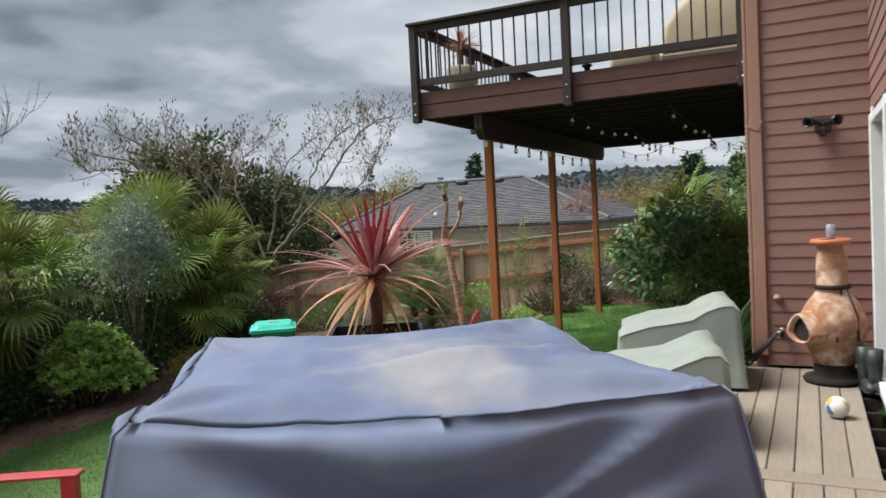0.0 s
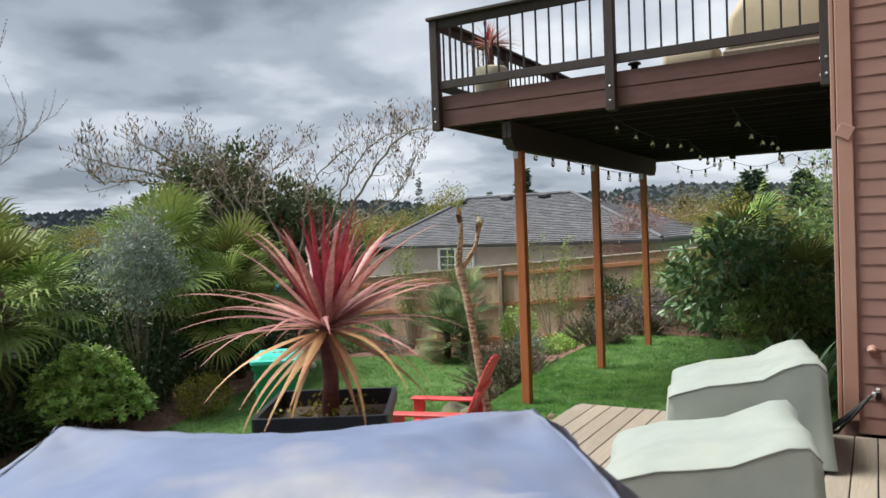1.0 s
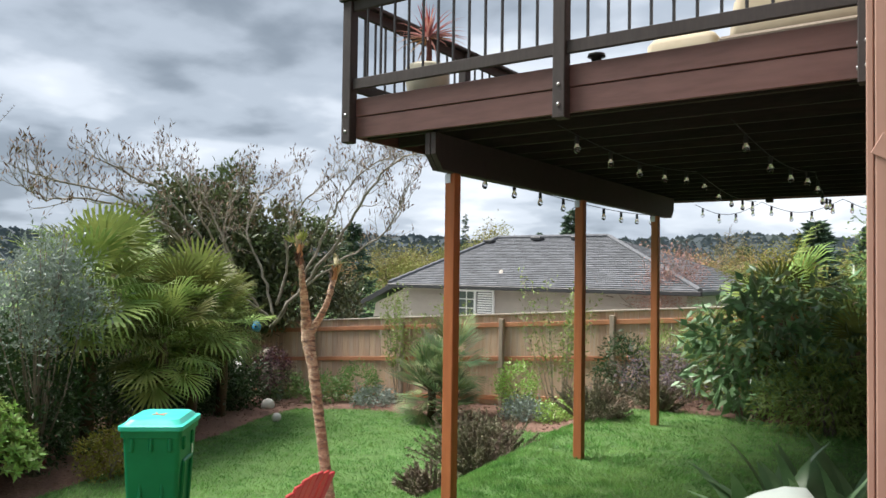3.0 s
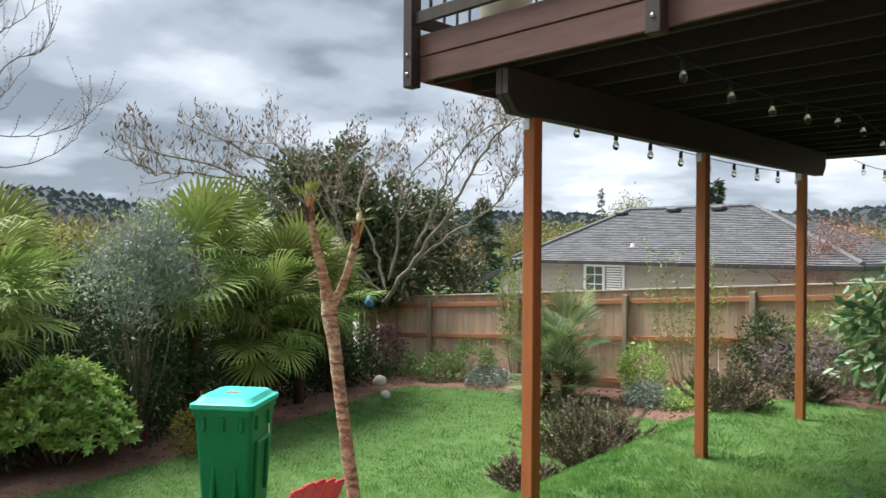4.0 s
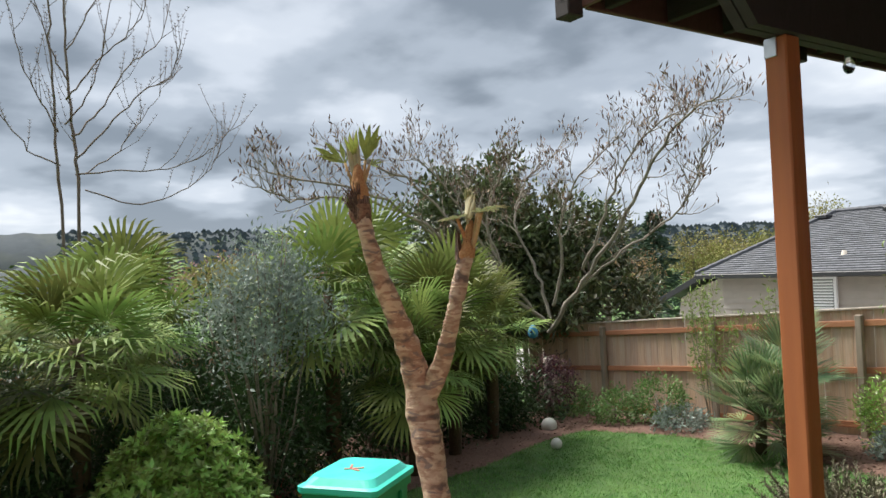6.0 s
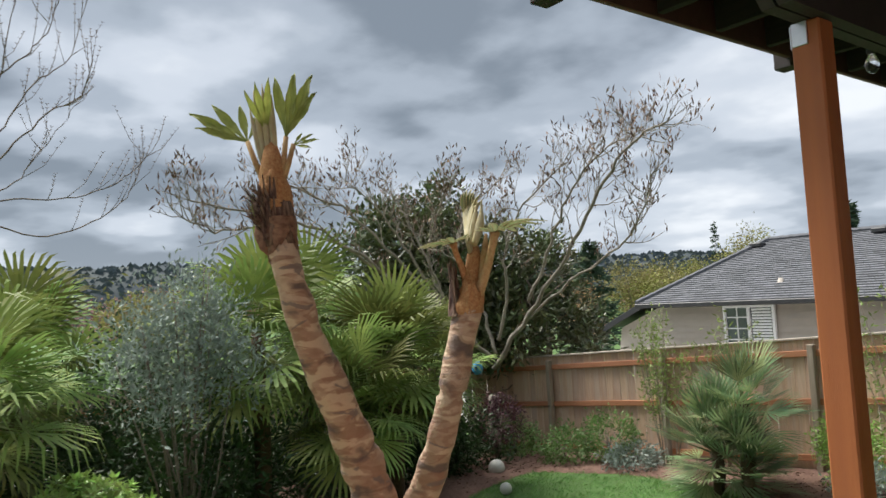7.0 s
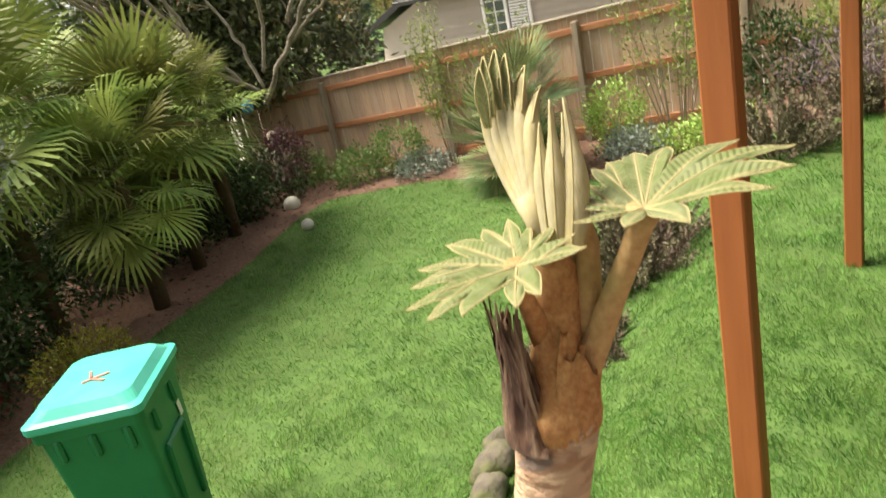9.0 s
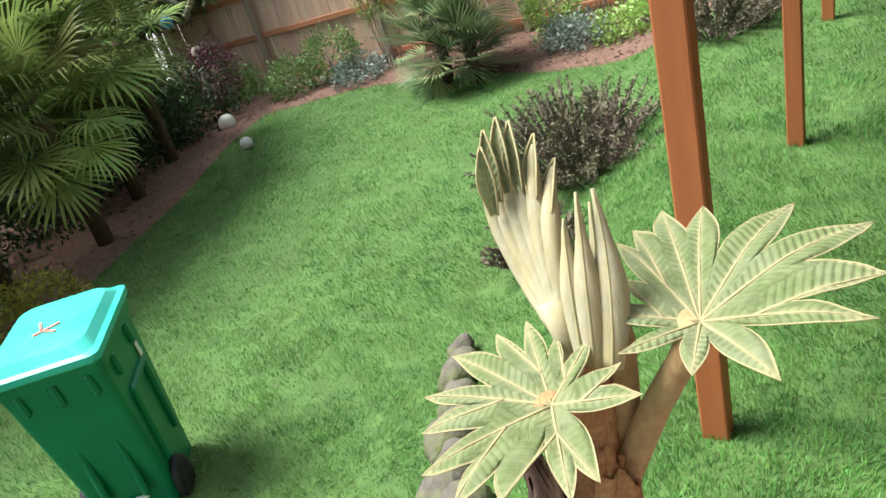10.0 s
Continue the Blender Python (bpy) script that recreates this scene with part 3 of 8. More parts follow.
# ---- large structure ----
# one sheet of ground from under the house to the horizon
gx = np.unique(np.concatenate([-np.geomspace(14, 1600, 26), np.arange(-14, 4.01, 0.25), np.geomspace(4.5, 1600, 26)]))
gy = np.unique(np.concatenate([-np.geomspace(6, 1600, 22), np.arange(-6, 18.01, 0.25), np.geomspace(18.5, 1800, 28)]))
GX, GY = np.meshgrid(gx, gy, indexing="ij")
GZ = ground_z(GX, GY)
under = (GX > -2.5) & (GX < 3.5) & (GY < 7.9)
GZ = np.where(under, np.minimum(GZ, -0.32), GZ)
ni, nj = GX.shape
gg = Geo()
gg.v = list(map(tuple, np.stack([GX, GY, GZ], -1).reshape(-1, 3)))
gg.f = [(i * nj + j, i * nj + nj + j, i * nj + nj + j + 1, i * nj + j + 1) for i in range(ni - 1) for j in range(nj - 1)]
ground = gg.part("ground", M["ground"])
tagged(ground, "mown green lawn falling gently from a bank", "lawn", kind="structure")

# mulch beds: thin raised sheets along the fence and the palm hedge


def bed_edge_y(x):
    """Front edge of the bed along the fence."""
    return 15.05 + 0.35 * math.sin(x * 0.55 + 1.0) - 0.25 * max(0, -x - 8.5) ** 1.35 + 0.05 * math.sin(3.1 * x)


def bed(name, fn, nu, nv, label):
    g = Geo()
    rng = np.random.default_rng(5)
    for i in range(nu + 1):
        for j in range(nv + 1):
            x, y = fn(i / nu, j / nv)
            lift = 0.05 * min(1, j / nv * 12, (1 - j / nv) * 12) + rng.normal() * 0.008 * (0 < j < nv)
            g.v.append((x, y, gz(x, y) + lift - 0.012 * (j in (0, nv))))
    g.f = [(i * (nv + 1) + j, (i + 1) * (nv + 1) + j, (i + 1) * (nv + 1) + j + 1, i * (nv + 1) + j + 1) for i in range(nu) for j in range(nv)]
    return tagged(g.part(name, M["mulch"]), label, "garden bed", kind="structure")


bed("mulch_bed_1", lambda u, v: (-12.8 + 12.6 * u, bed_edge_y(-12.8 + 12.6 * u) * (1 - v) + 17.2 * v), 110, 26, "reddish brown bark mulch bed along the fence")


def hedge_edge_x(y):
    """Front edge of the bed under the palm hedge."""
    return -8.3 - 0.24 * max(0, y - 6.5) ** 1.02 - 0.5 * smoothstep(9, 13, y) + 0.1 * math.sin(1.7 * y)


bed("mulch_bed_2", lambda u, v: (float(hedge_edge_x(-2 + 17.0 * u)) * (1 - v) - 13.5 * v, -2 + 17.0 * u), 110, 26, "dark bark mulch under the palm hedge")

# a small patch of bare soil and stones beside the deck corner
gp = Geo()
for i in range(15):
    for j in range(15):
        u, v = i / 14, j / 14
        x, y = -4.2 + 1.9 * u, 5.4 + 3.0 * v
        gp.v.append((x, y, gz(x, y) + 0.03 * math.sin(math.pi * u) * math.sin(math.pi * v) - 0.01))
gp.f = [(i * 15 + j, (i + 1) * 15 + j, (i + 1) * 15 + j + 1, i * 15 + j + 1) for i in range(14) for j in range(14)]
tagged(gp.part("mulch_bed_3", M["mulch"]), "bare bark-strewn soil beside the wooden deck", "garden bed", kind="structure")

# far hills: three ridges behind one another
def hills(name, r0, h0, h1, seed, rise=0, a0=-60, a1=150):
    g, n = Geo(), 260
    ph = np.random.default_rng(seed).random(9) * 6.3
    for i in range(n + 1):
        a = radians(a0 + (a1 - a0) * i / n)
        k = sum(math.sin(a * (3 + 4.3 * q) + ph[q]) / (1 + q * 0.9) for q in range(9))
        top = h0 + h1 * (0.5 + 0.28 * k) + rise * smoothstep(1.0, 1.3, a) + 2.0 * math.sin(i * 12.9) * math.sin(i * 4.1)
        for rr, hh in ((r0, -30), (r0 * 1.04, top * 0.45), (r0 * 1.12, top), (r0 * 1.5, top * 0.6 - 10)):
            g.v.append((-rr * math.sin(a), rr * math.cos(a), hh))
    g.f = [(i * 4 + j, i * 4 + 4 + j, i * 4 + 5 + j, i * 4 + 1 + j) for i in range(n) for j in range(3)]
    return tagged(g.part(name, M["hill"]), "distant wooded hills tinted blue-grey for haze", "hills", kind="structure")


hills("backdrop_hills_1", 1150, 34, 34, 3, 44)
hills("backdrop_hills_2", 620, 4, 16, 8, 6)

# house walls with lap siding
WY, WX, SX, EXPO = 7.70, -0.38, 0.56, 0.12


def lap_wall(name, a, b, z0, z1, normal, label, holes=()):
    """A wall slab from a to b in plan with bevelled lap boards on its outer face."""
    a, b, nrm = Vector((*a, 0)), Vector((*b, 0)), Vector((*normal, 0))
    run = (b - a)
    L = run.length
    ang = math.atan2(run.y, run.x)
    mid = (a + b) / 2
    w = thing(name, (mid.x, mid.y, z0), label, "wall", kind="structure")
    spans0 = []
    rot = Matrix.Rotation(ang, 4, "Z")
    inv = -1 if (rot.to_3x3() @ Vector((0, 1, 0))).dot(nrm) > 0 else 1
    zs = np.arange(z0, z1, EXPO)
    cuts = sorted({z0, z1, *[h for q in holes for h in q[2:]]})
    core = Geo()
    for lo, hi in zip(cuts[:-1], cuts[1:]):
        spans = [(0, L)]
        for (s0, s1, h0, h1) in holes:
            if h0 <= lo and hi <= h1:
                spans = [(p, q) for (c, d) in spans for (p, q) in ((c, min(d, s0)), (max(c, s1), d)) if q - p > 0.01]
        for p, q in spans:
            core.box(rot.to_3x3() @ Vector(((p + q) / 2 - L / 2, inv * 0.09, 0)) + Vector((0, 0, (lo + hi) / 2 - z0)), (q - p, 0.14, hi - lo), rot.to_3x3())
    core.part("wall_core", M["siding"], w, smooth=False)
    cache = {}
    for z in zs:
        spans = [(0, L)]
        for (s0, s1, h0, h1) in holes:
            if h0 < z + EXPO * 0.6 and z + EXPO * 0.4 < h1:
                spans = [(p, q) for (c, d) in spans for (p, q) in ((c, min(d, s0)), (max(c, s1), d)) if q - p > 0.01]
        for p, q in spans:
            key = round(q - p, 3)
            if key not in cache:
                g = Geo()
                h = key / 2
                y0, y1 = -inv * 0.017, -inv * 0.007
                g.add([(-h, y0, 0), (h, y0, 0), (h, y1, EXPO + 0.02), (-h, y1, EXPO + 0.02), (-h, inv * 0.02, 0), (h, inv * 0.02, 0), (h, inv * 0.02, EXPO + 0.02), (-h, inv * 0.02, EXPO + 0.02)],
                      [(0, 1, 2, 3), (5, 4, 7, 6), (0, 4, 5, 1), (3, 2, 6, 7), (0, 3, 7, 4), (1, 5, 6, 2)])
                cache[key] = g.mesh("siding_board", M["siding"], False)
            ob = new("siding_board", cache[key])
            ob.parent = w
            ob.matrix_basis = Matrix.Translation(rot.to_3x3() @ Vector(((p + q) / 2 - L / 2, 0, 0)) + Vector((0, 0, z - z0))) @ rot
    return w


lap_wall("wall_north", (WX + 0.09, WY), (SX, WY), 0.02, 6.2, (0, -1), "dusty rose lap siding wall behind the deck")
lap_wall("wall_east", (SX, WY - 0.02), (SX, -3.2), 0.02, 6.2, (-1, 0), "dusty rose lap siding wall with a white door frame", holes=((0.62, 3.02, 0.02, 2.10),))
lap_wall("wall_west", (WX, 20.5), (WX, WY + 0.1), -0.5, 6.2, (-1, 0), "dusty rose lap siding side wall of the house")
def plain_wall(name, c, sz, label):
    return tagged(block(name, c, sz, M["siding"], None, 0.01), label, "wall", kind="structure")


HE = 9.0
plain_wall("wall_back", (HE, 8.65, 2.85), (0.2, 23.9, 6.7), "dusty rose outer wall of the house")
plain_wall("wall_far_end", ((HE + WX) / 2, 20.6, 2.85), (HE - WX + 0.2, 0.2, 6.7), "dusty rose end wall of the house")
plain_wall("wall_near_end", ((HE + SX) / 2 + 0.03, -3.32, 2.85), (HE - SX + 0.2, 0.2, 6.7), "dusty rose end wall of the house")
g = Geo()
g.add([(WX - 0.4, -3.8, 6.22), (HE + 0.5, -3.8, 6.22), (HE + 0.5, 21.1, 6.22), (WX - 0.4, 21.1, 6.22), (4.3, 1.0, 8.6), (4.3, 16.3, 8.6), (WX - 0.4, -3.8, 6.10), (HE + 0.5, -3.8, 6.10), (HE + 0.5, 21.1, 6.10), (WX - 0.4, 21.1, 6.10)],
      [(0, 1, 4), (1, 2, 5, 4), (2, 3, 5), (3, 0, 4, 5), (6, 9, 8, 7), (0, 6, 7, 1), (1, 7, 8, 2), (2, 8, 9, 3), (3, 9, 6, 0)])
tagged(g.part("roof", M["shingle"], None, smooth=False), "grey shingled hip roof of the house", "roof", kind="structure")
ct = thing("trim", (WX, WY, 0), "painted corner board of the house", "trim", kind="structure")
block("corner_board", (0.045, -0.026, 3.16), (0.10, 0.03, 6.1), M["siding_trim"], ct, 0.005)
block("corner_board", (-0.026, 0.05, 3.16), (0.03, 0.13, 6.1), M["siding_trim"], ct, 0.005)
block("joint_strap", (0.045, -0.045, 2.16), (0.10, 0.012, 0.10), M["siding_trim"], ct, 0.003, Matrix.Rotation(0.5, 4, "Y"))
# sliding door in the side wall
sd = thing("door_1", (SX, WY - 1.84, 0.02), "white-framed glazed patio door, closed", "door", kind="structure")
for yy in (-1.2, 0.0, 1.2):
    block("door_frame", (0.0, yy * 0.985, 1.04), (0.13, 0.075, 2.08), M["white_trim"], sd, 0.006)
for zz in (0.04, 2.045):
    block("door_frame", (0.004, 0, zz), (0.12, 2.29, 0.07), M["white_trim"], sd, 0.006)
for yy in (-0.59, 0.59):
    block("pane", (0.03, yy, 1.04), (0.012, 1.1, 1.92), M["pane"], sd, 0)
for yy in (-1.27, 1.27):
    block("casing", (-0.035, yy, 1.07), (0.02, 0.09, 2.14), M["white_trim"], sd, 0.004)

# lower deck: joists under separate boards, a border board across, a fascia
deck = thing("deck", (-0.95, 2.4, -0.3), "low weathered grey-brown plank deck by the house", "deck", kind="structure")
dk = Vector((-0.95, 2.4, -0.3))
BW = 0.142
nb = int((SX - 0.03 + 2.45) / BW)
for i in range(nb):
    x = -2.45 + BW * (i + 0.5)
    y1 = 7.92 if x < WX - 0.1 else WY - 0.03
    for y0, ye in ((4.93, y1), (-3.2, 4.76)):
        block("deck_board", Vector((x, (y0 + ye) / 2, -0.014)) - dk, (BW - 0.007, ye - y0 - 0.006, 0.028), M["deckboard"], deck, 0.004)
block("deck_board", Vector(((SX - 2.45) / 2, 4.845, -0.013)) - dk, (SX + 2.42, 0.155, 0.03), M["deckboard"], deck, 0.004)
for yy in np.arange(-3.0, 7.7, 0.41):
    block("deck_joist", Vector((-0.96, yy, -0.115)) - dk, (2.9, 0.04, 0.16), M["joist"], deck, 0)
block("deck_fascia", Vector((-2.475, 2.36, -0.11)) - dk, (0.03, 11.1, 0.19), M["deckboard"], deck)
block("deck_fascia", Vector((-1.42, 7.94, -0.11)) - dk, (2.1, 0.03, 0.19), M["deckboard"], deck)
for xx in (-2.2, -0.6):
    for yy in np.arange(-2.5, 7.7, 1.65):
        block("pier", Vector((xx, yy, -0.33)) - dk, (0.22, 0.22, 0.28), M["concrete"], deck, 0.02)

# ---- upper deck on posts ----
DX0, DX1, DY0, DY1, DZ = -4.04, WX - 0.03, 8.42, 14.9, 2.98
ud = thing("upper_deck", (-3.33, 8.78, 0), "dark-stained raised deck on orange posts with iron-bar railing", "deck")
uo = Vector((-3.33, 8.78, 0))
for x, y in ((-3.35, 8.80), (-3.35, 11.22), (-3.365, 13.64)):
    base = gz(x, y) - 0.12
    block("post", Vector((x, y, (base + 2.37) / 2)) - uo, (0.092, 0.092, 2.37 - base), M["post"], ud, 0.006, label="orange-stained square wooden post")
    block("post_bracket", Vector((x - 0.05, y - 0.015, 2.33)) - uo, (0.006, 0.045, 0.075), M["steel"], ud, 0.002, label="galvanised post bracket")
    block("post_bracket", Vector((x - 0.015, y - 0.05, 2.33)) - uo, (0.05, 0.006, 0.075), M["steel"], ud, 0.002)
bm = bmesh.new()
for dx in (-0.026, 0.026):
    prof = [(8.46, 2.64), (14.15, 2.64), (14.15, 2.48), (14.05, 2.37), (8.56, 2.37), (8.46, 2.48)]
    lo = [bm.verts.new(Vector((-3.33 + dx - 0.022, y, z)) - uo) for y, z in prof]
    hi = [bm.verts.new(Vector((-3.33 + dx + 0.022, y, z)) - uo) for y, z in prof]
    bm.faces.new(lo)
    bm.faces.new(hi[::-1])
    for i in range(6):
        bm.faces.new((lo[i], hi[i], hi[(i + 1) % 6], lo[(i + 1) % 6]))
bmesh.ops.recalc_face_normals(bm, faces=bm.faces)
part("beam", bm, M["dark_stain"], ud, "doubled dark beam with clipped ends")
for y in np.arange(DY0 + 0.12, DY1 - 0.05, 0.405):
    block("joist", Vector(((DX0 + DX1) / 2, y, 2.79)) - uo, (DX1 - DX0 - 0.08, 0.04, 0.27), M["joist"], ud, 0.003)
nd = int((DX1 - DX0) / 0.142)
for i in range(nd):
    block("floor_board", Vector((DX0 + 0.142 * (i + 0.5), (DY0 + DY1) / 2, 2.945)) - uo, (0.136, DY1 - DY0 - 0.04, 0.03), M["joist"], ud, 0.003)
for z, h in ((2.895, 0.145), (2.735, 0.165)):
    t = 0.03 if z > 2.8 else 0.024
    block("fascia_board", Vector(((DX0 + DX1) / 2, DY0 - t / 2 + 0.015, z)) - uo, (DX1 - DX0, t, h), M["fascia"], ud, 0.004)
    block("fascia_board", Vector((DX0 - t / 2 + 0.015, (DY0 + DY1) / 2 + 0.02, z)) - uo, (t, DY1 - DY0 - 0.01, h), M["fascia"], ud, 0.004)
    block("fascia_board", Vector(((DX0 + DX1) / 2, DY1 + t / 2 - 0.015, z)) - uo, (DX1 - DX0, t, h), M["fascia"], ud, 0.004)


def rail_post(x, y, z0=2.61):
    block("rail_post", Vector((x, y, (z0 + 3.74) / 2)) - uo, (0.09, 0.09, 3.74 - z0), M["dark_stain"], ud, 0.006)
    for z in (2.70, 2.83):
        for dx, dy in ((0, -0.047), (-0.047, 0)):
            g = Geo().lathe([(0.012, -0.004), (0.012, 0.004), (0.0, 0.007)], 8)
            ob = g.part("bolt", M["steel"], ud)
            ob.matrix_basis = Matrix.Translation(Vector((x + dx, y + dy, z)) - uo) @ (Matrix.Rotation(math.pi / 2, 4, "X") if dy else Matrix.Rotation(-math.pi / 2, 4, "Y"))


FY, FX = DY0 - 0.045, DX0 - 0.03
xs = [FX, -2.22, DX1 - 0.06]
ys = [FY, 10.05, 11.7, 13.3, DY1]
for x in xs:
    rail_post(x, FY)
for y in ys[1:]:
    rail_post(FX, y)
for x in (-2.2, DX1 - 0.06):
    rail_post(x, DY1)


def rail_run(a, b):
    a, b = Vector(a), Vector(b)
    d = (b - a)
    L = d.length
    rot = Matrix.Rotation(math.atan2(d.y, d.x), 4, "Z")
    m = (a + b) / 2
    for z, h in ((3.70, 0.085), (3.075, 0.085)):
        block("rail", Vector((m.x, m.y, z)) - uo, (L - 0.09, 0.036, h), M["dark_stain"], ud, 0.004, rot)
    n = int(round((L - 0.1) / 0.135))
    for i in range(1, n):
        p = a.lerp(b, (0.045 + (L - 0.09) * i / n) / L)
        block("baluster", Vector((p.x, p.y, 3.39)) - uo, (0.017, 0.017, 0.56), M["black_metal"], ud, 0.002)


for p, q in zip(xs[:-1], xs[1:]):
    rail_run((p, FY, 0), (q, FY, 0))
for p, q in zip(ys[:-1], ys[1:]):
    rail_run((FX, p, 0), (FX, q, 0))
for p, q in ((FX, -2.2), (-2.2, DX1 - 0.06)):
    rail_run((p, DY1, 0), (q, DY1, 0))
block("rail_cap", Vector(((FX + DX1) / 2 - 0.04, FY, 3.758)) - uo, (DX1 - FX + 0.06, 0.14, 0.034), M["dark_stain"], ud, 0.006)
block("rail_cap", Vector((FX, (FY + DY1) / 2 + 0.07, 3.7585)) - uo, (0.14, DY1 - FY + 0.0, 0.033), M["dark_stain"], ud, 0.006)
block("rail_cap", Vector(((FX + DX1) / 2 + 0.04, DY1, 3.7575)) - uo, (DX1 - FX - 0.1, 0.14, 0.034), M["dark_stain"], ud, 0.006)

# ---- fence ----
fence = thing("fence", (-9.7, 16.45, -1.2), "weathered cedar board fence with orange rails", "fence", kind="structure")
fo = Vector((-9.7, 16.45, -1.2))


def fence_line(x):
    """Plan and top height of the fence along x."""
    return 16.08 + 0.085 * (x + 14.5) if x > -14.5 else 16.08, 0.25 + 0.07 * (x + 12)


rngf = random.Random(4)
fposts = [-14.2, -12.06, -9.72, -7.4, -5.2, -2.9, -0.5, 1.9]
for i, x in enumerate(fposts):
    y, top = fence_line(x)
    block("fence_post", Vector((x, y - 0.09, top - 0.88)) - fo, (0.09, 0.09, 2.0), M["fence_post"], fence, 0.008)
for a, b in zip(fposts[:-1], fposts[1:]):
    (ya, ta), (yb, tb) = fence_line(a), fence_line(b)
    L = math.hypot(b - a, yb - ya)
    top = (ta + tb) / 2
    rz = Matrix.Rotation(math.atan2(yb - ya, b - a), 4, "Z") @ Matrix.Rotation(-math.atan2(tb - ta, L), 4, "Y")
    mx, my = (a + b) / 2, (ya + yb) / 2
    for z in (0.0, -0.66, -1.42):
        block("fence_rail", Vector((mx, my - 0.045, top + z)) - fo, (L - 0.05, 0.04, 0.085), M["fence_rail"], fence, 0.005, rz)
    block("fence_cap", Vector((mx, my - 0.01, top + 0.205)) - fo, (L - 0.004, 0.10, 0.028), M["cap"], fence, 0.004, rz)
    n = int(L / 0.142)
    for k in range(n):
        u = (k + 0.5) / n
        x, y = a + (b - a) * u, ya + (yb - ya) * u
        bt = ta + (tb - ta) * u
        block("fence_board", Vector((x, y + rngf.uniform(-0.003, 0.003), bt - 0.745)) - fo, (round(L / n - 0.006, 3), 0.018, 1.88), M["fence"], fence, 0.003, Matrix.Rotation(math.atan2(yb - ya, b - a), 4, "Z") @ Matrix.Rotation(rngf.gauss(0, 0.004), 4, "Y"))

# fence on the far side of the palms, mostly hidden
sf = thing("fence_side", (-14.3, 6, -1.3), "weathered cedar side fence behind the palms", "fence", kind="structure")
for k in range(60):
    block("fence_board", (0, -9.5 + 0.325 * k, 0.9), (0.018, 0.315, 1.85), M["fence"], sf, 0.003)
for z in (0.35, 1.5):
    block("fence_rail", (0.035, 0.1, z), (0.04, 19.4, 0.085), M["fence_rail"], sf, 0.004)

# ---- neighbour's house ----
# added grey ground sheet, out of sight: stops green bounce on the neighbour's wall
g = Geo()
for i in range(21):
    for j in range(15):
        x, y = -24 + 1.3 * i, 17.4 + 0.5 * j
        g.v.append((x, y, gz(x, y) + 0.04 + 0.02 * math.sin(3.1 * i + 1.7 * j)))
g.f = [(i * 15 + j, (i + 1) * 15 + j, (i + 1) * 15 + j + 1, i * 15 + j + 1) for i in range(20) for j in range(14)]
tagged(g.part("neighbour_yard", M["concrete"]), "unseen grey sheet behind the fence that keeps green bounce off the house wall", "yard", kind="structure")
nh = thing("neighbour_house", (-11.0, 28.0, -1.7), "single-storey greige house with grey shingle hip roof", "house")
no = Vector((-11.0, 28.0, -1.7))
HX0, HX1, HY0, HY1, EZ, RZ = -15.5, -6.1, 24.3, 33.5, 1.16, 2.90
nw = Geo()
nw.box(Vector(((HX0 + HX1) / 2, (HY0 + HY1) / 2, -0.3)) - no, (HX1 - HX0 - 0.2, HY1 - HY0 - 0.2, 2.86))
nw.part("wall", M["n_siding"], nh, smooth=False)
for k in range(17):
    z = -1.65 + 0.165 * k
    g = Geo()
    g.add([(HX0 - no.x, HY0 - no.y - 0.02, z - no.z), (HX1 - no.x, HY0 - no.y - 0.02, z - no.z), (HX1 - no.x, HY0 - no.y + 0.05, z + 0.17 - no.z), (HX0 - no.x, HY0 - no.y + 0.05, z + 0.17 - no.z), (HX0 - no.x, HY0 - no.y + 0.1, z - no.z), (HX1 - no.x, HY0 - no.y + 0.1, z - no.z)], [(0, 1, 2, 3), (0, 4, 5, 1)])
    g.part("siding_board", M["n_siding"], nh, smooth=False)
# roof planes laid in overlapping courses
RX0, RX1, RY = -14.7, -10.2, 28.9
ov = 0.5


def course_plane(e0, e1, r0, r1, n, tab):
    """Shingle courses between an eave edge e0-e1 and a ridge edge r0-r1; each course is cut into tabs."""
    g = Geo()
    e0, e1, r0, r1 = (Vector(p) - no for p in (e0, e1, r0, r1))
    nrm = (e1 - e0).cross(r0 - e0).normalized()
    if nrm.z < 0:
        nrm = -nrm
    rr = random.Random(2)
    for i in range(n):
        t0, t1 = i / n, (i + 1.25) / n
        a0, b0, a1, b1 = e0.lerp(r0, t0), e1.lerp(r1, t0), e0.lerp(r0, min(t1, 1)), e1.lerp(r1, min(t1, 1))
        m = max(1, int((b0 - a0).length / tab))
        for k in range(m):
            u0, u1 = k / m, (k + 0.97) / m
            j = rr.uniform(0, 0.006)
            lift = nrm * (0.028 + j)
            g.add([a0.lerp(b0, u0) + lift, a0.lerp(b0, u1) + lift, a1.lerp(b1, u1) + nrm * 0.004, a1.lerp(b1, u0) + nrm * 0.004, a0.lerp(b0, u0) - nrm * 0.01, a0.lerp(b0, u1) - nrm * 0.01],
                  [(0, 1, 2, 3), (4, 5, 1, 0)])
    return g


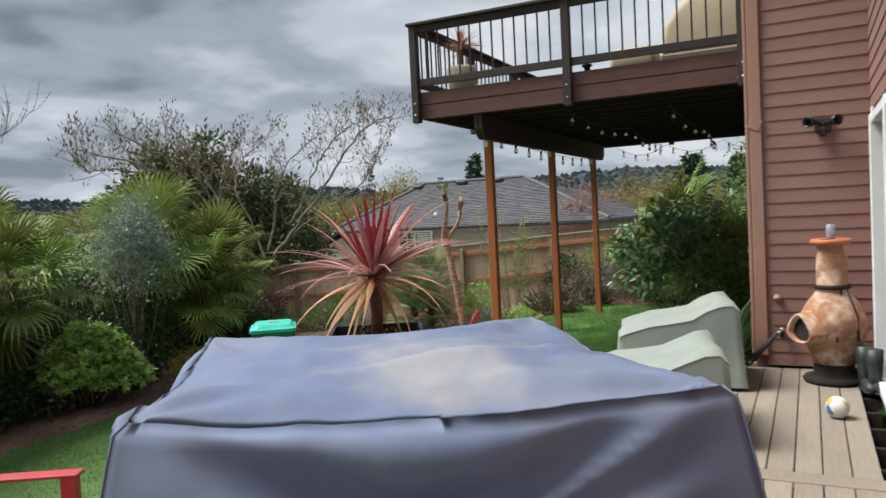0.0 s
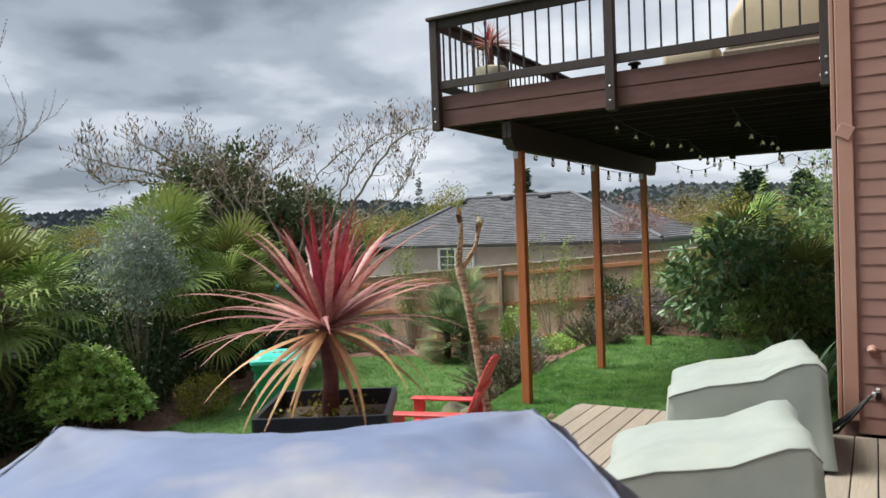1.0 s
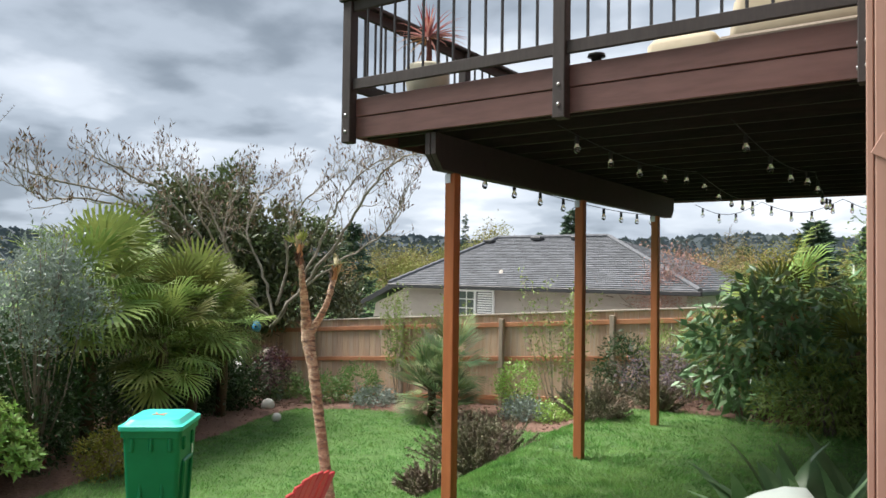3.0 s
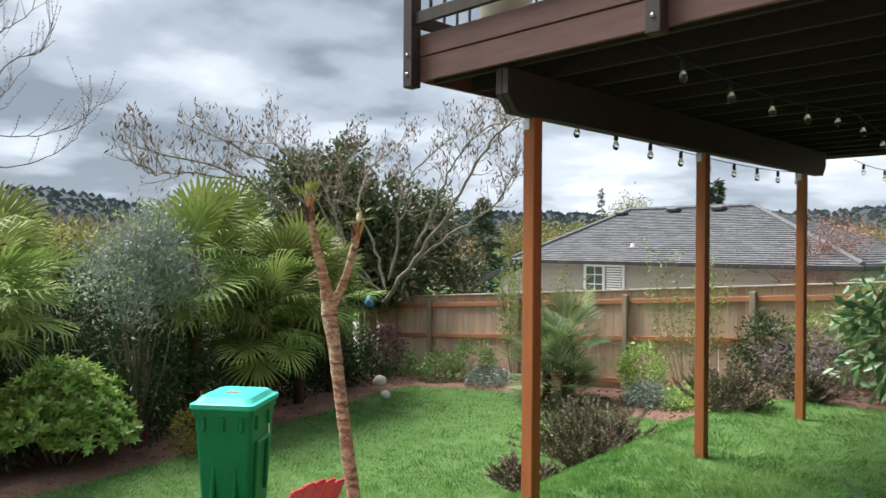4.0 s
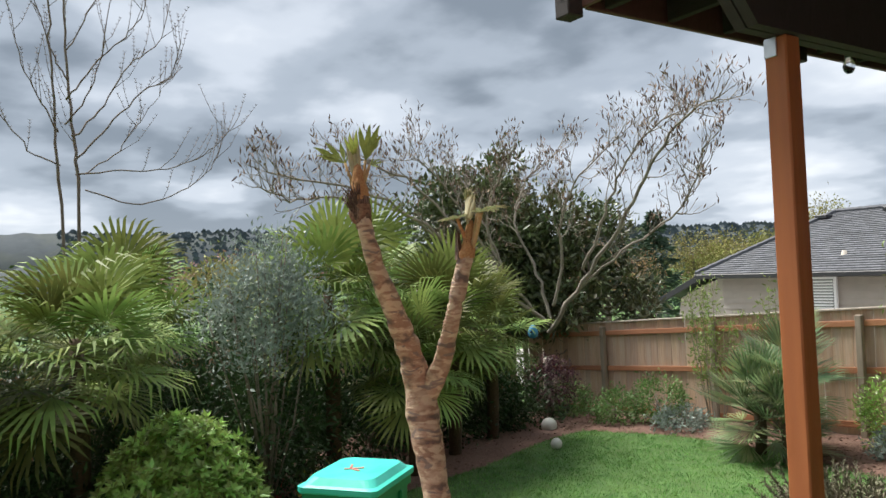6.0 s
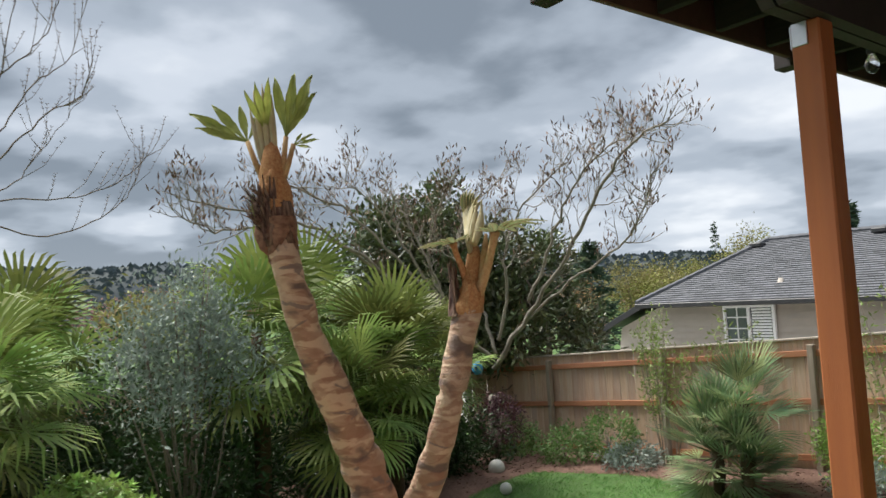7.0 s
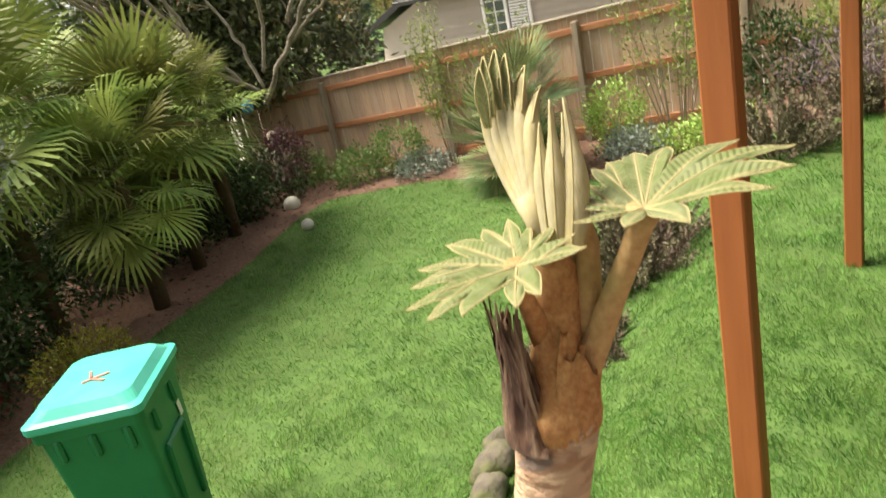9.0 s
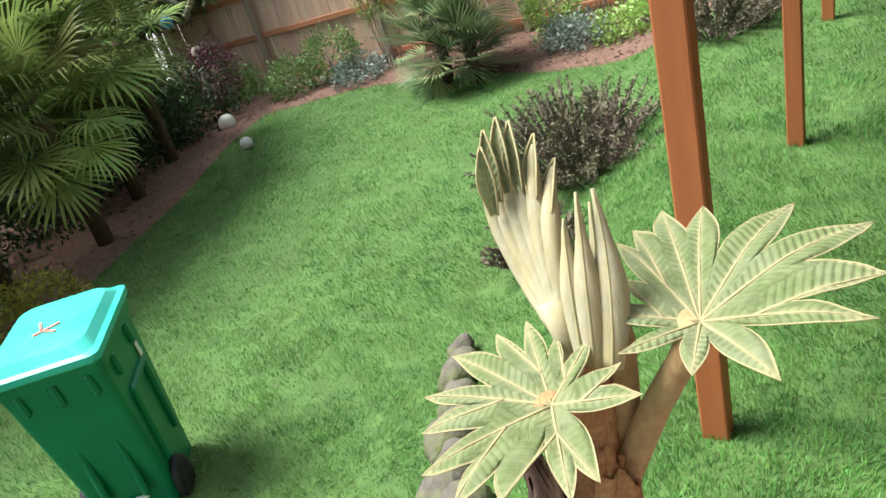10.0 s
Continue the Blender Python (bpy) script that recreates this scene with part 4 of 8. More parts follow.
roof = Geo()
c00, c10, c11, c01 = (HX0 - ov, HY0 - ov, EZ), (HX1 + ov, HY0 - ov, EZ), (HX1 + ov, HY1 + ov, EZ), (HX0 - ov, HY1 + ov, EZ)
ra, rb = (RX0, RY, RZ), (RX1, RY, RZ)
for plane in ((c00, c10, ra, rb), (c10, c11, rb, rb), (c11, c01, rb, ra), (c01, c00, ra, ra)):
    g = course_plane(*plane, 30, 0.34)
    roof.add(g.v, g.f)
rf = roof.part("roof", M["shingle"], nh, "grey architectural shingles in courses", smooth=False)
tagged(rf, kind="stuff")
sh = Geo()
sh.add([Vector(p) - no - Vector((0, 0, 0.03)) for p in (c00, c10, c11, c01, ra, rb)], [(0, 1, 5, 4), (1, 2, 5), (2, 3, 4, 5), (3, 0, 4), (3, 2, 1, 0)])
sh.part("roof_deck", M["n_fascia"], nh, smooth=False)
for (a, b) in ((c00, c10), (c10, c11), (c11, c01), (c01, c00)):
    a, b = Vector(a), Vector(b)
    d = b - a
    block("gutter", (a + b) / 2 - no + Vector((0, 0, -0.06)), (d.length + 0.1, 0.12, 0.13), M["n_fascia"], nh, 0.02, Matrix.Rotation(math.atan2(d.y, d.x), 4, "Z"))
for (a, b) in ((ra, rb), (c00, ra), (c10, rb)):
    g = Geo()
    a, b = Vector(a) - no, Vector(b) - no
    g.tube([a.lerp(b, k / 30) + Vector((0, 0, 0.03 + 0.012 * (k % 2))) for k in range(31)], [0.08] * 31, 6)
    g.part("ridge_cap", M["shingle"], nh, smooth=False)
for x, y, z in ((-14.75, 28.3, 2.76), (-12.8, 28.5, 2.85), (-11.2, 28.5, 2.85)):
    block("roof_vent", Vector((x, y, z)) - no, (0.42, 0.35, 0.14), M["n_fascia"], nh, 0.03)
g = Geo().lathe([(0.16, 0), (0.08, 0.05), (0.05, 0.16), (0.0, 0.16)], 10)
g.part("roof_pipe", M["n_siding"], nh).matrix_basis = Matrix.Translation(Vector((-12.3, 25.0, 1.52)) - no)
# gabled lower wing
wing = Geo()
wing.add([Vector(p) - no for p in ((-17.9, 24.9, -1.6), (-15.4, 24.9, -1.6), (-15.4, 24.9, 1.3), (-17.5, 24.9, 0.42), (-17.9, 31, -1.6), (-15.4, 31, -1.6), (-15.4, 31, 1.3), (-17.5, 31, 0.42))],
         [(0, 1, 2, 3), (4, 7, 6, 5), (0, 3, 7, 4), (1, 5, 6, 2)])
wing.part("wing_wall", M["n_siding"], nh, smooth=False)
g = course_plane((-17.85, 24.4, 0.46), (-17.85, 31.4, 0.46), (-15.9, 24.4, 1.36), (-15.9, 31.4, 1.36), 9, 0.34)
tagged(g.part("wing_roof", M["shingle"], nh, smooth=False), kind="stuff")
block("wing_fascia", Vector((-16.87, 24.36, 0.83)) - no, (2.2, 0.05, 0.17), M["n_fascia"], nh, 0.01, Matrix.Rotation(-0.432, 4, "Y"))
g = Geo().add([Vector(p) - no for p in ((-17.85, 24.4, 0.44), (-17.85, 31.4, 0.44), (-15.9, 31.4, 1.34), (-15.9, 24.4, 1.34))], [(0, 1, 2, 3)])
g.part("wing_soffit", M["n_fascia"], nh, smooth=False)


def house_window(x0, x1, z0, z1):
    w = new("window")
    w.parent = nh
    w.location = Vector(((x0 + x1) / 2, HY0 - 0.03, (z0 + z1) / 2)) - no
    W, H = x1 - x0, z1 - z0
    for dx in (-W / 2, 0, W / 2):
        block("frame", (dx, -0.02, 0), (0.08, 0.08, H + 0.08), M["white_trim"], w, 0.006)
    for dz in (-H / 2, H / 2):
        block("frame", (0, -0.021, dz), (W + 0.078, 0.078, 0.08), M["white_trim"], w, 0.006)
    block("pane", (-W / 4, 0.005, 0), (W / 2 - 0.08, 0.02, H - 0.08), M["pane"], w, 0)
    block("pane", (W / 4, 0.007, 0), (W / 2 - 0.08, 0.02, H - 0.08), M["pane"], w, 0)
    for dz in np.linspace(-H / 2, H / 2, 5)[1:-1]:
        block("muntin", (-W / 4, -0.012, dz), (W / 2 - 0.085, 0.02, 0.03), M["white_trim"], w, 0.003)
    block("muntin", (-W / 4, -0.013, 0), (0.03, 0.018, H - 0.085), M["white_trim"], w, 0.003)
    for dz in np.arange(-H / 2 + 0.08, H / 2 - 0.05, 0.075):
        block("shutter_slat", (W / 4 + 0.0, -0.01, dz), (W / 2 - 0.16, 0.018, 0.05), M["white_trim"], w, 0.003)


house_window(-13.5, -12.15, -0.15, 1.0)

# ---- rice-paper plant beside the deck ----
tp = thing("rice_paper_plant", (-2.98, 7.35, gz(-2.98, 7.35)), "two-stemmed rice-paper plant with ringed bark and new leaves", "plant")
to = Vector((-2.98, 7.35, gz(-2.98, 7.35)))


def bark_stem(name, pts, radii, seed, mat, n=14, rings=0.0):
    """A stem with uneven swelling at its leaf scars."""
    rng = np.random.default_rng(seed)
    P = [Vector(p) for p in pts]
    out, rad = [], []
    for i in range(len(P) - 1):
        m = max(2, int((P[i + 1] - P[i]).length / 0.012))
        for k in range(m):
            t = k / m
            p0, p1, p2, p3 = P[max(i - 1, 0)], P[i], P[i + 1], P[min(i + 2, len(P) - 1)]
            q = 0.5 * ((2 * p1) + (p2 - p0) * t + (2 * p0 - 5 * p1 + 4 * p2 - p3) * t * t + (3 * p1 - p0 - 3 * p2 + p3) * t ** 3)
            out.append(q)
            r = radii[i] * (1 - t) + radii[i + 1] * t
            rad.append(r * (1 + rings * (0.5 + 0.5 * math.sin(q.z * 105 + 2 * math.sin(q.z * 31))) + rng.normal() * 0.012))
    out.append(P[-1])
    rad.append(radii[-1])
    g = Geo().tube([p - to for p in out], rad, n)
    v = np.array(g.v)
    ns = np.array([noise.noise(Vector(p) * 45) + 0.35 * noise.noise(Vector((p[0] * 60, p[1] * 60, p[2] * 85))) for p in v])
    cen = np.repeat(np.array([tuple(p - to) for p in out]), n, axis=0)
    g.v = [tuple(q) for q in cen + (v - cen) * (1 + 0.10 * ns[:, None])]
    return g.part(name, mat, tp)


FORK = (-3.08, 7.03, 1.335)
TALL = Vector((-0.025, 0.046, 0.0))
bark_stem("trunk", [(-2.93, 7.30, -0.42), (-2.925, 7.20, 0.0), (-2.945, 7.09, 0.4), (-2.985, 7.045, 0.8), (-3.035, 7.03, 1.12), (-3.072, 7.03, 1.26), FORK], [0.038, 0.031, 0.028, 0.026, 0.027, 0.033, 0.030], 1, M["bark"], 16, 0.06)
LEAN = Vector((-2.6391, 6.6585, 1.6149))
bark_stem("stem", [LEAN + (Vector(p) - LEAN) * k for p, k in (((-3.085, 7.04, 1.28), 1.0), ((-3.084, 7.015, 1.38), 0.95), ((-3.071, 6.982, 1.46), 0.87), ((-3.057, 6.944, 1.54), 0.82), ((-3.047, 6.918, 1.62), 0.79), ((-3.047, 6.910, 1.66), 0.79))], [0.027, 0.0225, 0.0180, 0.0152, 0.0132, 0.0136], 2, M["bark"], 24, 0.17)
bark_stem("stem", [(-3.075, 7.04, 1.29), (-3.015, 7.045, 1.365), (-2.962, 7.032, 1.425), (-2.932, 7.028, 1.48), (-2.925, 7.040, 1.535), (-2.9195, 7.0493, 1.575)], [0.022, 0.0175, 0.0148, 0.0138, 0.0142, 0.0158], 3, M["bark"], 24, 0.11)


def spindle(g, p0, p1, w, bend=(0, 0, 0), n=8, belly=0.4, rows=9):
    """A folded young leaf: a pointed, slightly flattened body."""
    p0, p1, b = Vector(p0), Vector(p1), Vector(bend)
    pts = [p0.lerp(p1, t) + b * math.sin(math.pi * t) for t in (k / rows for k in range(rows + 1))]
    rad = [w * (0.42 + 0.58 * math.sin(math.pi * min(1, t / (2 * belly)))) if t < belly else w * max(0.03, math.cos(math.pi / 2 * ((t - belly) / (1 - belly))) ** 0.8) for t in (k / rows for k in range(rows + 1))]
    return g.tube([p - to for p in pts], rad, n)


def star_leaf(center, normal, u, lobes, parent, mat, edge_mat, width=0.42, cup=0.12, name="leaf", tooth=True):
    """A palmate leaf: pointed toothed lobes round one centre, with raised ribs and a pale margin."""
    C, nrm, u = Vector(center), Vector(normal).normalized(), Vector(u).normalized()
    v = nrm.cross(u)
    g, edge, rib = Geo(), Geo(), Geo()
    for ang, ln, wd in lobes:
        a = radians(ang)
        d = u * math.cos(a) + v * math.sin(a)
        s = -u * math.sin(a) + v * math.cos(a)
        rows, left, right, mid = 10, [], [], []
        for k in range(rows + 1):
            t = k / rows
            w = ln * wd * (0.20 + 0.80 * math.sin(math.pi * 0.5 * min(1, t / 0.54)) ** 2.4) if t < 0.55 else ln * wd * (1 - ((t - 0.55) / 0.45) ** 1.5)
            w = max(w, 0.0) * (1 + 0.07 * math.sin(k * 2.6 + ang)) * ((1.16 if k == 6 else 0.74 if k in (7, 8) else 1.0) if tooth else 0.85)
            h = cup * ln * (t * t * 0.9 - 0.25 * t) - 0.10 * ln * max(0, t - 0.75) ** 2 * 16
            p = C + d * ln * t + nrm * h
            lift = nrm * w * 0.20 * min(1, t / 0.45)
            wave = nrm * min(1, t / 0.45) * ln * 0.018 * math.sin(k * 1.9 + ang)
            mid.append(p)
            left.append(p + s * w + lift + wave)
            right.append(p - s * w + lift - wave)
        vs = [q - to for i in range(rows + 1) for q in (left[i], left[i].lerp(mid[i], 0.5) - nrm * ln * 0.012, mid[i], right[i].lerp(mid[i], 0.5) - nrm * ln * 0.012, right[i])]
        fs = [(i * 5 + j, i * 5 + j + 1, i * 5 + j + 6, i * 5 + j + 5) for i in range(rows) for j in range(4)]
        g.add(vs, fs)
        er = 0.00026 * (ln / 0.045) ** 0.5
        edge.tube([p - to for p in left[4:]], [er] * (rows - 3), 5)
        edge.tube([p - to for p in right[4:]], [er] * (rows - 3), 5)
        rib.tube([p - to + nrm * 0.0001 for p in mid], [er * 1.25 * (1.15 - t / rows) for t in range(rows + 1)], 5)
        for k in (4,):
            for side in (left, right):
                rib.tube([mid[k] - to, mid[k].lerp(side[k + 2], 0.55) - to - nrm * ln * 0.010, side[k + 2] - to], [er * 0.4, er * 0.35, er * 0.2], 4)
    lf = g.part(name, mat, parent)
    edge.part("leaf_margin", edge_mat, lf)
    rib.part("leaf_rib", edge_mat, lf)
    return lf


def palmate_leaf(center, normal, u, lobes, dip, parent, name="leaf"):
    """A webbed palmate leaf. lobes: (angle, reach, gap angle, gap reach, is_tooth), in degrees and millimetres.
    Margins arch between the gaps and the tips; every lobe is creased along its rib."""
    C, nrm = Vector(center), Vector(normal).normalized()
    u = (Vector(u) - nrm * Vector(u).dot(nrm)).normalized()
    v = nrm.cross(u)

    def flat(ang, r):
        return Vector((math.cos(radians(ang)), math.sin(radians(ang)))) * r * 0.001

    tips = [flat(p[0], p[1]) for p in lobes]
    gaps = [flat(p[2], p[3]) for p in lobes]
    rim = []
    for i, t in enumerate(tips):
        g0, g1 = gaps[i - 1], gaps[i]
        axis = t.normalized()
        for p, q, up in ((g0, t, True), (t, g1, False)):
            d = q - p
            out = Vector((-d.y, d.x))
            if out.dot((p + q) / 2 - axis * axis.dot((p + q) / 2)) < 0:
                out = -out
            for k in range(8):
                f = k / 8
                ease = math.sin(math.pi * f) * (1.15 - 0.5 * f if up else 0.65 + 0.5 * f)
                rim.append(p + d * f + out * 0.105 * ease)
    ribs = []
    for i, t in enumerate(tips):
        start = Vector((0, 0))
        if lobes[i][4]:
            main = min((q for j, q in enumerate(tips) if not lobes[j][4]), key=lambda q: (q - t).length)
            start = main * 0.34
        ribs.append((start, t))

    def rib_dist(p):
        best = (1.0, 0.0)
        for s0, t in ribs:
            d = t - s0
            f = max(0.0, min(1.0, (p - s0).dot(d) / d.length_squared))
            best = min(best, ((p - s0 - d * f).length, f * d.length))
        return best

    fr = [0.03, 0.10, 0.18, 0.26, 0.34, 0.42, 0.50, 0.58, 0.66, 0.74, 0.81, 0.88, 0.935, 0.97, 1.0]
    n = len(rim)
    vs, pale, vein = [], [], []
    for f in fr:
        for p2 in rim:
            p = p2 * f
            d, along = rib_dist(p)
            h = -dip * (1 - min(1, p.length / 0.030)) ** 1.3 + 0.30 * min(d, 0.0045) - 0.0030 * max(0, p.length / 0.05 - 0.55) ** 2 * 4 - 0.0011 * smooth01((f - 0.80) / 0.20) * min(1, d / 0.002)
            h += 0.0004 * noise.noise(Vector((p.x, p.y, 0)) * 120)
            vs.append(C + u * p.x + v * p.y + nrm * h - to)
            pale.append(max(0.75 * math.exp(-(d / 0.0008) ** 2), 0.45 * math.exp(-(p.length / 0.006) ** 2), 0.6 if f > 0.965 else 0.0))
            vein.append((along - 0.55 * d) * 1000)
    fs = [(r * n + k, r * n + (k + 1) % n, (r + 1) * n + (k + 1) % n, (r + 1) * n + k) for r in range(len(fr) - 1) for k in range(n)]
    fs.append(tuple(range(n)))
    lf = Geo().add(vs, fs).part(name, M["leaf_young"], parent)
    for key, data in (("pale", pale), ("vein", vein)):
        lf.data.attributes.new(key, "FLOAT", "POINT").data.foreach_set("value", data)
    edge, rib = Geo(), Geo()
    last = [vs[(len(fr) - 1) * n + k] for k in range(n)]
    edge.tube(last + last[:1], [0.00020] * (n + 1), 5, cap=False)
    for s0, t in ribs:
        line = []
        for k in range(9):
            p = s0.lerp(t, k / 8)
            h = -dip * (1 - min(1, p.length / 0.030)) ** 1.3 - 0.0030 * max(0, p.length / 0.05 - 0.55) ** 2 * 4
            line.append(C + u * p.x + v * p.y + nrm * (h + 0.00015) - to)
        rib.tube(line, [0.00042 * (1.15 - k / 8) for k in range(9)], 5)
    edge.part("leaf_margin", M["leaf_edge"], lf)
    rib.part("leaf_rib", M["leaf_edge"], lf)
    return lf


def smooth01(x):
    x = max(0.0, min(1.0, x))
    return x * x * (3 - 2 * x)


def folded_lobe(base, tip, width, open_to, name="leaf_tip"):
    """A young lobe still folded along its rib: two narrow halves with buff margins."""
    p0, p1, w = Vector(base), Vector(tip), Vector(open_to).normalized()
    d = p1 - p0
    side = d.cross(w).normalized()
    g, edge = Geo(), Geo()
    rows, pale, vein = 12, [], []
    for sgn in (-1, 1):
        vs, outer = [], []
        for k in range(rows + 1):
            t = k / rows
            wd = width * (0.35 + 0.65 * math.sin(math.pi * min(1, t / 0.8) * 0.5)) * max(0.02, 1 - max(0, t - 0.45) / 0.55) ** 0.75
            c = p0 + d * t + w * 0.10 * d.length * math.sin(math.pi * t) * 0.4
            for j in range(4):
                q = j / 3
                vs.append(c + side * sgn * wd * math.sin(1.25 * q) + w * wd * 1.25 * (1 - math.cos(1.15 * q)) - to)
                pale.append(0.8 if j == 3 else 0.6 if j == 0 else 0.05)
                vein.append(t * d.length * 1000 - q * 3)
            outer.append(vs[-1])
        g.add(vs, [(k * 4 + j, k * 4 + j + 1, k * 4 + j + 5, k * 4 + j + 4) for k in range(rows) for j in range(3)])
        edge.tube(outer, [0.00036] * (rows + 1), 5)
    lf = g.part(name, M["leaf_young"], tp, "green toothed leaf tip")
    for key, data in (("pale", pale), ("vein", vein)):
        lf.data.attributes.new(key, "FLOAT", "POINT").data.foreach_set("value", data)
    edge.part("leaf_margin", M["leaf_edge"], lf)
    return lf


def torn_shell(axis, a0, a1, z0, z1, r0, r1, ragged, seed, layers=1, thick=0.0012, wrinkle=0.0012):
    """Torn sheath round a stem: thin curled walls with a ragged upper edge."""
    rng = np.random.default_rng(seed)
    g = Geo()
    na, nz = 26, 9
    for L in range(layers):
        f0, f1 = radians(a0 + rng.uniform(-8, 8)), radians(a1 + rng.uniform(-8, 8))
        ph = rng.random(5) * 6.28
        grid = []
        for side in (0, 1):
            for i in range(na + 1):
                u = i / na
                a = f0 + (f1 - f0) * u
                top = z1 - ragged * (0.5 + 0.5 * math.sin(9.0 * u + ph[0])) - 0.5 * ragged * (0.5 + 0.5 * math.sin(27 * u + ph[1])) - (z1 - z0) * 0.55 * (2 * u - 1) ** 4
                for k in range(nz + 1):
                    t = k / nz
                    r = r0 + (r1 - r0) * t + L * 0.0016 + wrinkle * (math.sin(23 * u + 4 * t + ph[2]) * 0.6 + math.sin(51 * u - 6 * t + ph[3]) * 0.4) * min(1, 3 * t) - side * thick
                    c = Vector(axis[0]).lerp(Vector(axis[1]), t)
                    grid.append(Vector((c.x + r * math.cos(a), c.y + r * math.sin(a), z0 + (top - z0) * t)) - to)
        m = (na + 1) * (nz + 1)
        fs = [(i * (nz + 1) + k, (i + 1) * (nz + 1) + k, (i + 1) * (nz + 1) + k + 1, i * (nz + 1) + k + 1) for i in range(na) for k in range(nz)]
        rim = [(i * (nz + 1) + nz, (i + 1) * (nz + 1) + nz, m + (i + 1) * (nz + 1) + nz, m + i * (nz + 1) + nz) for i in range(na)]
        g.add(grid, fs + [tuple(m + q for q in reversed(f)) for f in fs] + rim)
    return g


# crown of the nearer stem
gf = Geo()
core = [(-2.9213, 7.048, 1.568), (-2.9203, 7.0497, 1.577), (-2.919, 7.052, 1.587), (-2.9178, 7.0545, 1.598), (-2.917, 7.0575, 1.615), (-2.9165, 7.060, 1.632), (-2.9165, 7.061, 1.642)]
gf.tube([Vector(p) - to for p in core], [0.0160, 0.0168, 0.0132, 0.0102, 0.0092, 0.0078, 0.004], 18)
gf.v = [tuple(Vector(p) + Vector((noise.noise(Vector(p) * 160), noise.noise(Vector(p) * 160 + Vector((5, 0, 0))), 0)) * 0.0012) for p in gf.v]
gf.part("stem_tip", M["felt"], tp, "rusty felted stem tip")
for pts, rr, key in (([(-2.9095, 7.0565, 1.590), (-2.9025, 7.059, 1.604), (-2.8955, 7.061, 1.620), (-2.8875, 7.0605, 1.636), (-2.8818, 7.0598, 1.648), (-2.8798, 7.0592, 1.6535)], [0.0064, 0.0052, 0.0046, 0.0042, 0.0043, 0.0060], "petiole"),
                     ([(-2.921, 7.053, 1.604), (-2.9205, 7.046, 1.618), (-2.9185, 7.0395, 1.629), (-2.9148, 7.0325, 1.639), (-2.9132, 7.0295, 1.6447)], [0.0058, 0.0040, 0.0032, 0.0031, 0.0046], "felt"),
                     ([(-2.911, 7.060, 1.595), (-2.9075, 7.064, 1.615), (-2.906, 7.068, 1.638), (-2.907, 7.070, 1.655)], [0.0050, 0.0056, 0.0044, 0.0012], "petiole")):
    Geo().tube([Vector(p) - to for p in pts], rr, 12).part("petiole", M[key], tp, "felted tan leaf stalk")
torn_shell(((-2.920, 7.050, 0), (-2.9125, 7.0545, 0)), -110, 85, 1.570, 1.609, 0.0166, 0.0105, 0.012, 5, 1).part("stipule", M["felt"], tp, "torn rusty stipule sheath")
torn_shell(((-2.920, 7.050, 0), (-2.9165, 7.0555, 0)), -80, 10, 1.582, 1.614, 0.0138, 0.0102, 0.010, 8, 1).part("stipule", M["felt"], tp, "torn rusty stipule sheath")
torn_shell(((-2.9215, 7.048, 0), (-2.9215, 7.050, 0)), 180, 285, 1.568, 1.622, 0.0162, 0.0112, 0.020, 6, 3).part("husk", M["husk"], tp, "dark torn bark husk")
gh = Geo()
rh = np.random.default_rng(12)
for i in range(22):
    a = rh.uniform(3.3, 4.9)
    q = Vector((-2.9215 + 0.0145 * math.cos(a), 7.049 + 0.0145 * math.sin(a), rh.uniform(1.570, 1.592)))
    gh.strip([q - to, q - to + Vector((0.002 * math.cos(a), 0.002 * math.sin(a), 0.018)), q - to + Vector((rh.normal() * 0.003, rh.normal() * 0.003, 0.036 + 0.012 * rh.random()))], [0.0026, 0.002, 0.0005], (-math.sin(a), math.cos(a), 0.1), 0.1)
gh.part("husk", M["husk"], tp, "dark fibrous leaf husk")
# one leaf still closed like a hand: cream felted backs, green folded lobes opening above
BUD = Vector((-2.9166, 7.0526, 1.6502))
LOBE_TIPS = ((-2.9366, 7.0666, 1.7043), (-2.9376, 7.0722, 1.7069), (-2.9362, 7.0784, 1.708), (-2.9333, 7.0802, 1.7058), (-2.9272, 7.0822, 1.7005), (-2.9217, 7.0812, 1.6929))
LOBE_MID = ((-2.9375, 7.0682, 1.6756), (-2.9352, 7.0691, 1.6791), (-2.9321, 7.0698, 1.6816), (-2.9283, 7.0695, 1.6819), (-2.9241, 7.0675, 1.6813), (-2.9198, 7.0655, 1.6788))
for i, (m, t) in enumerate(zip(LOBE_MID, LOBE_TIPS)):
    m, t = Vector(m), Vector(t)
    base = BUD + Vector((0.0005 * (i - 2.5), 0.0004 * (i - 2.5), 0))
    g = Geo()
    pts, rad = [], []
    for k in range(13):
        f = k / 12
        pts.append(base * (1 - f) ** 2 + (m * 2 - base * 0.5 - t * 0.5) * 2 * f * (1 - f) + t * f * f - to)
        rad.append(0.0034 * (0.45 + 0.55 * math.sin(math.pi * min(1, f / 0.9) * 0.55)) * max(0.05, 1 - max(0, f - 0.50) / 0.44) ** 0.6 if f < 0.94 else 0.0003)
    g.tube(pts[:12], rad[:12], 12)
    g.part("folded_leaf", M["bud"], tp, "cream felted folded leaf")
    folded_lobe(m.lerp(t, 0.22) + Vector((0.0006, -0.0022, 0.0006)), t, 0.0032, (0.25 - 0.1 * i, -0.8, 0.35))
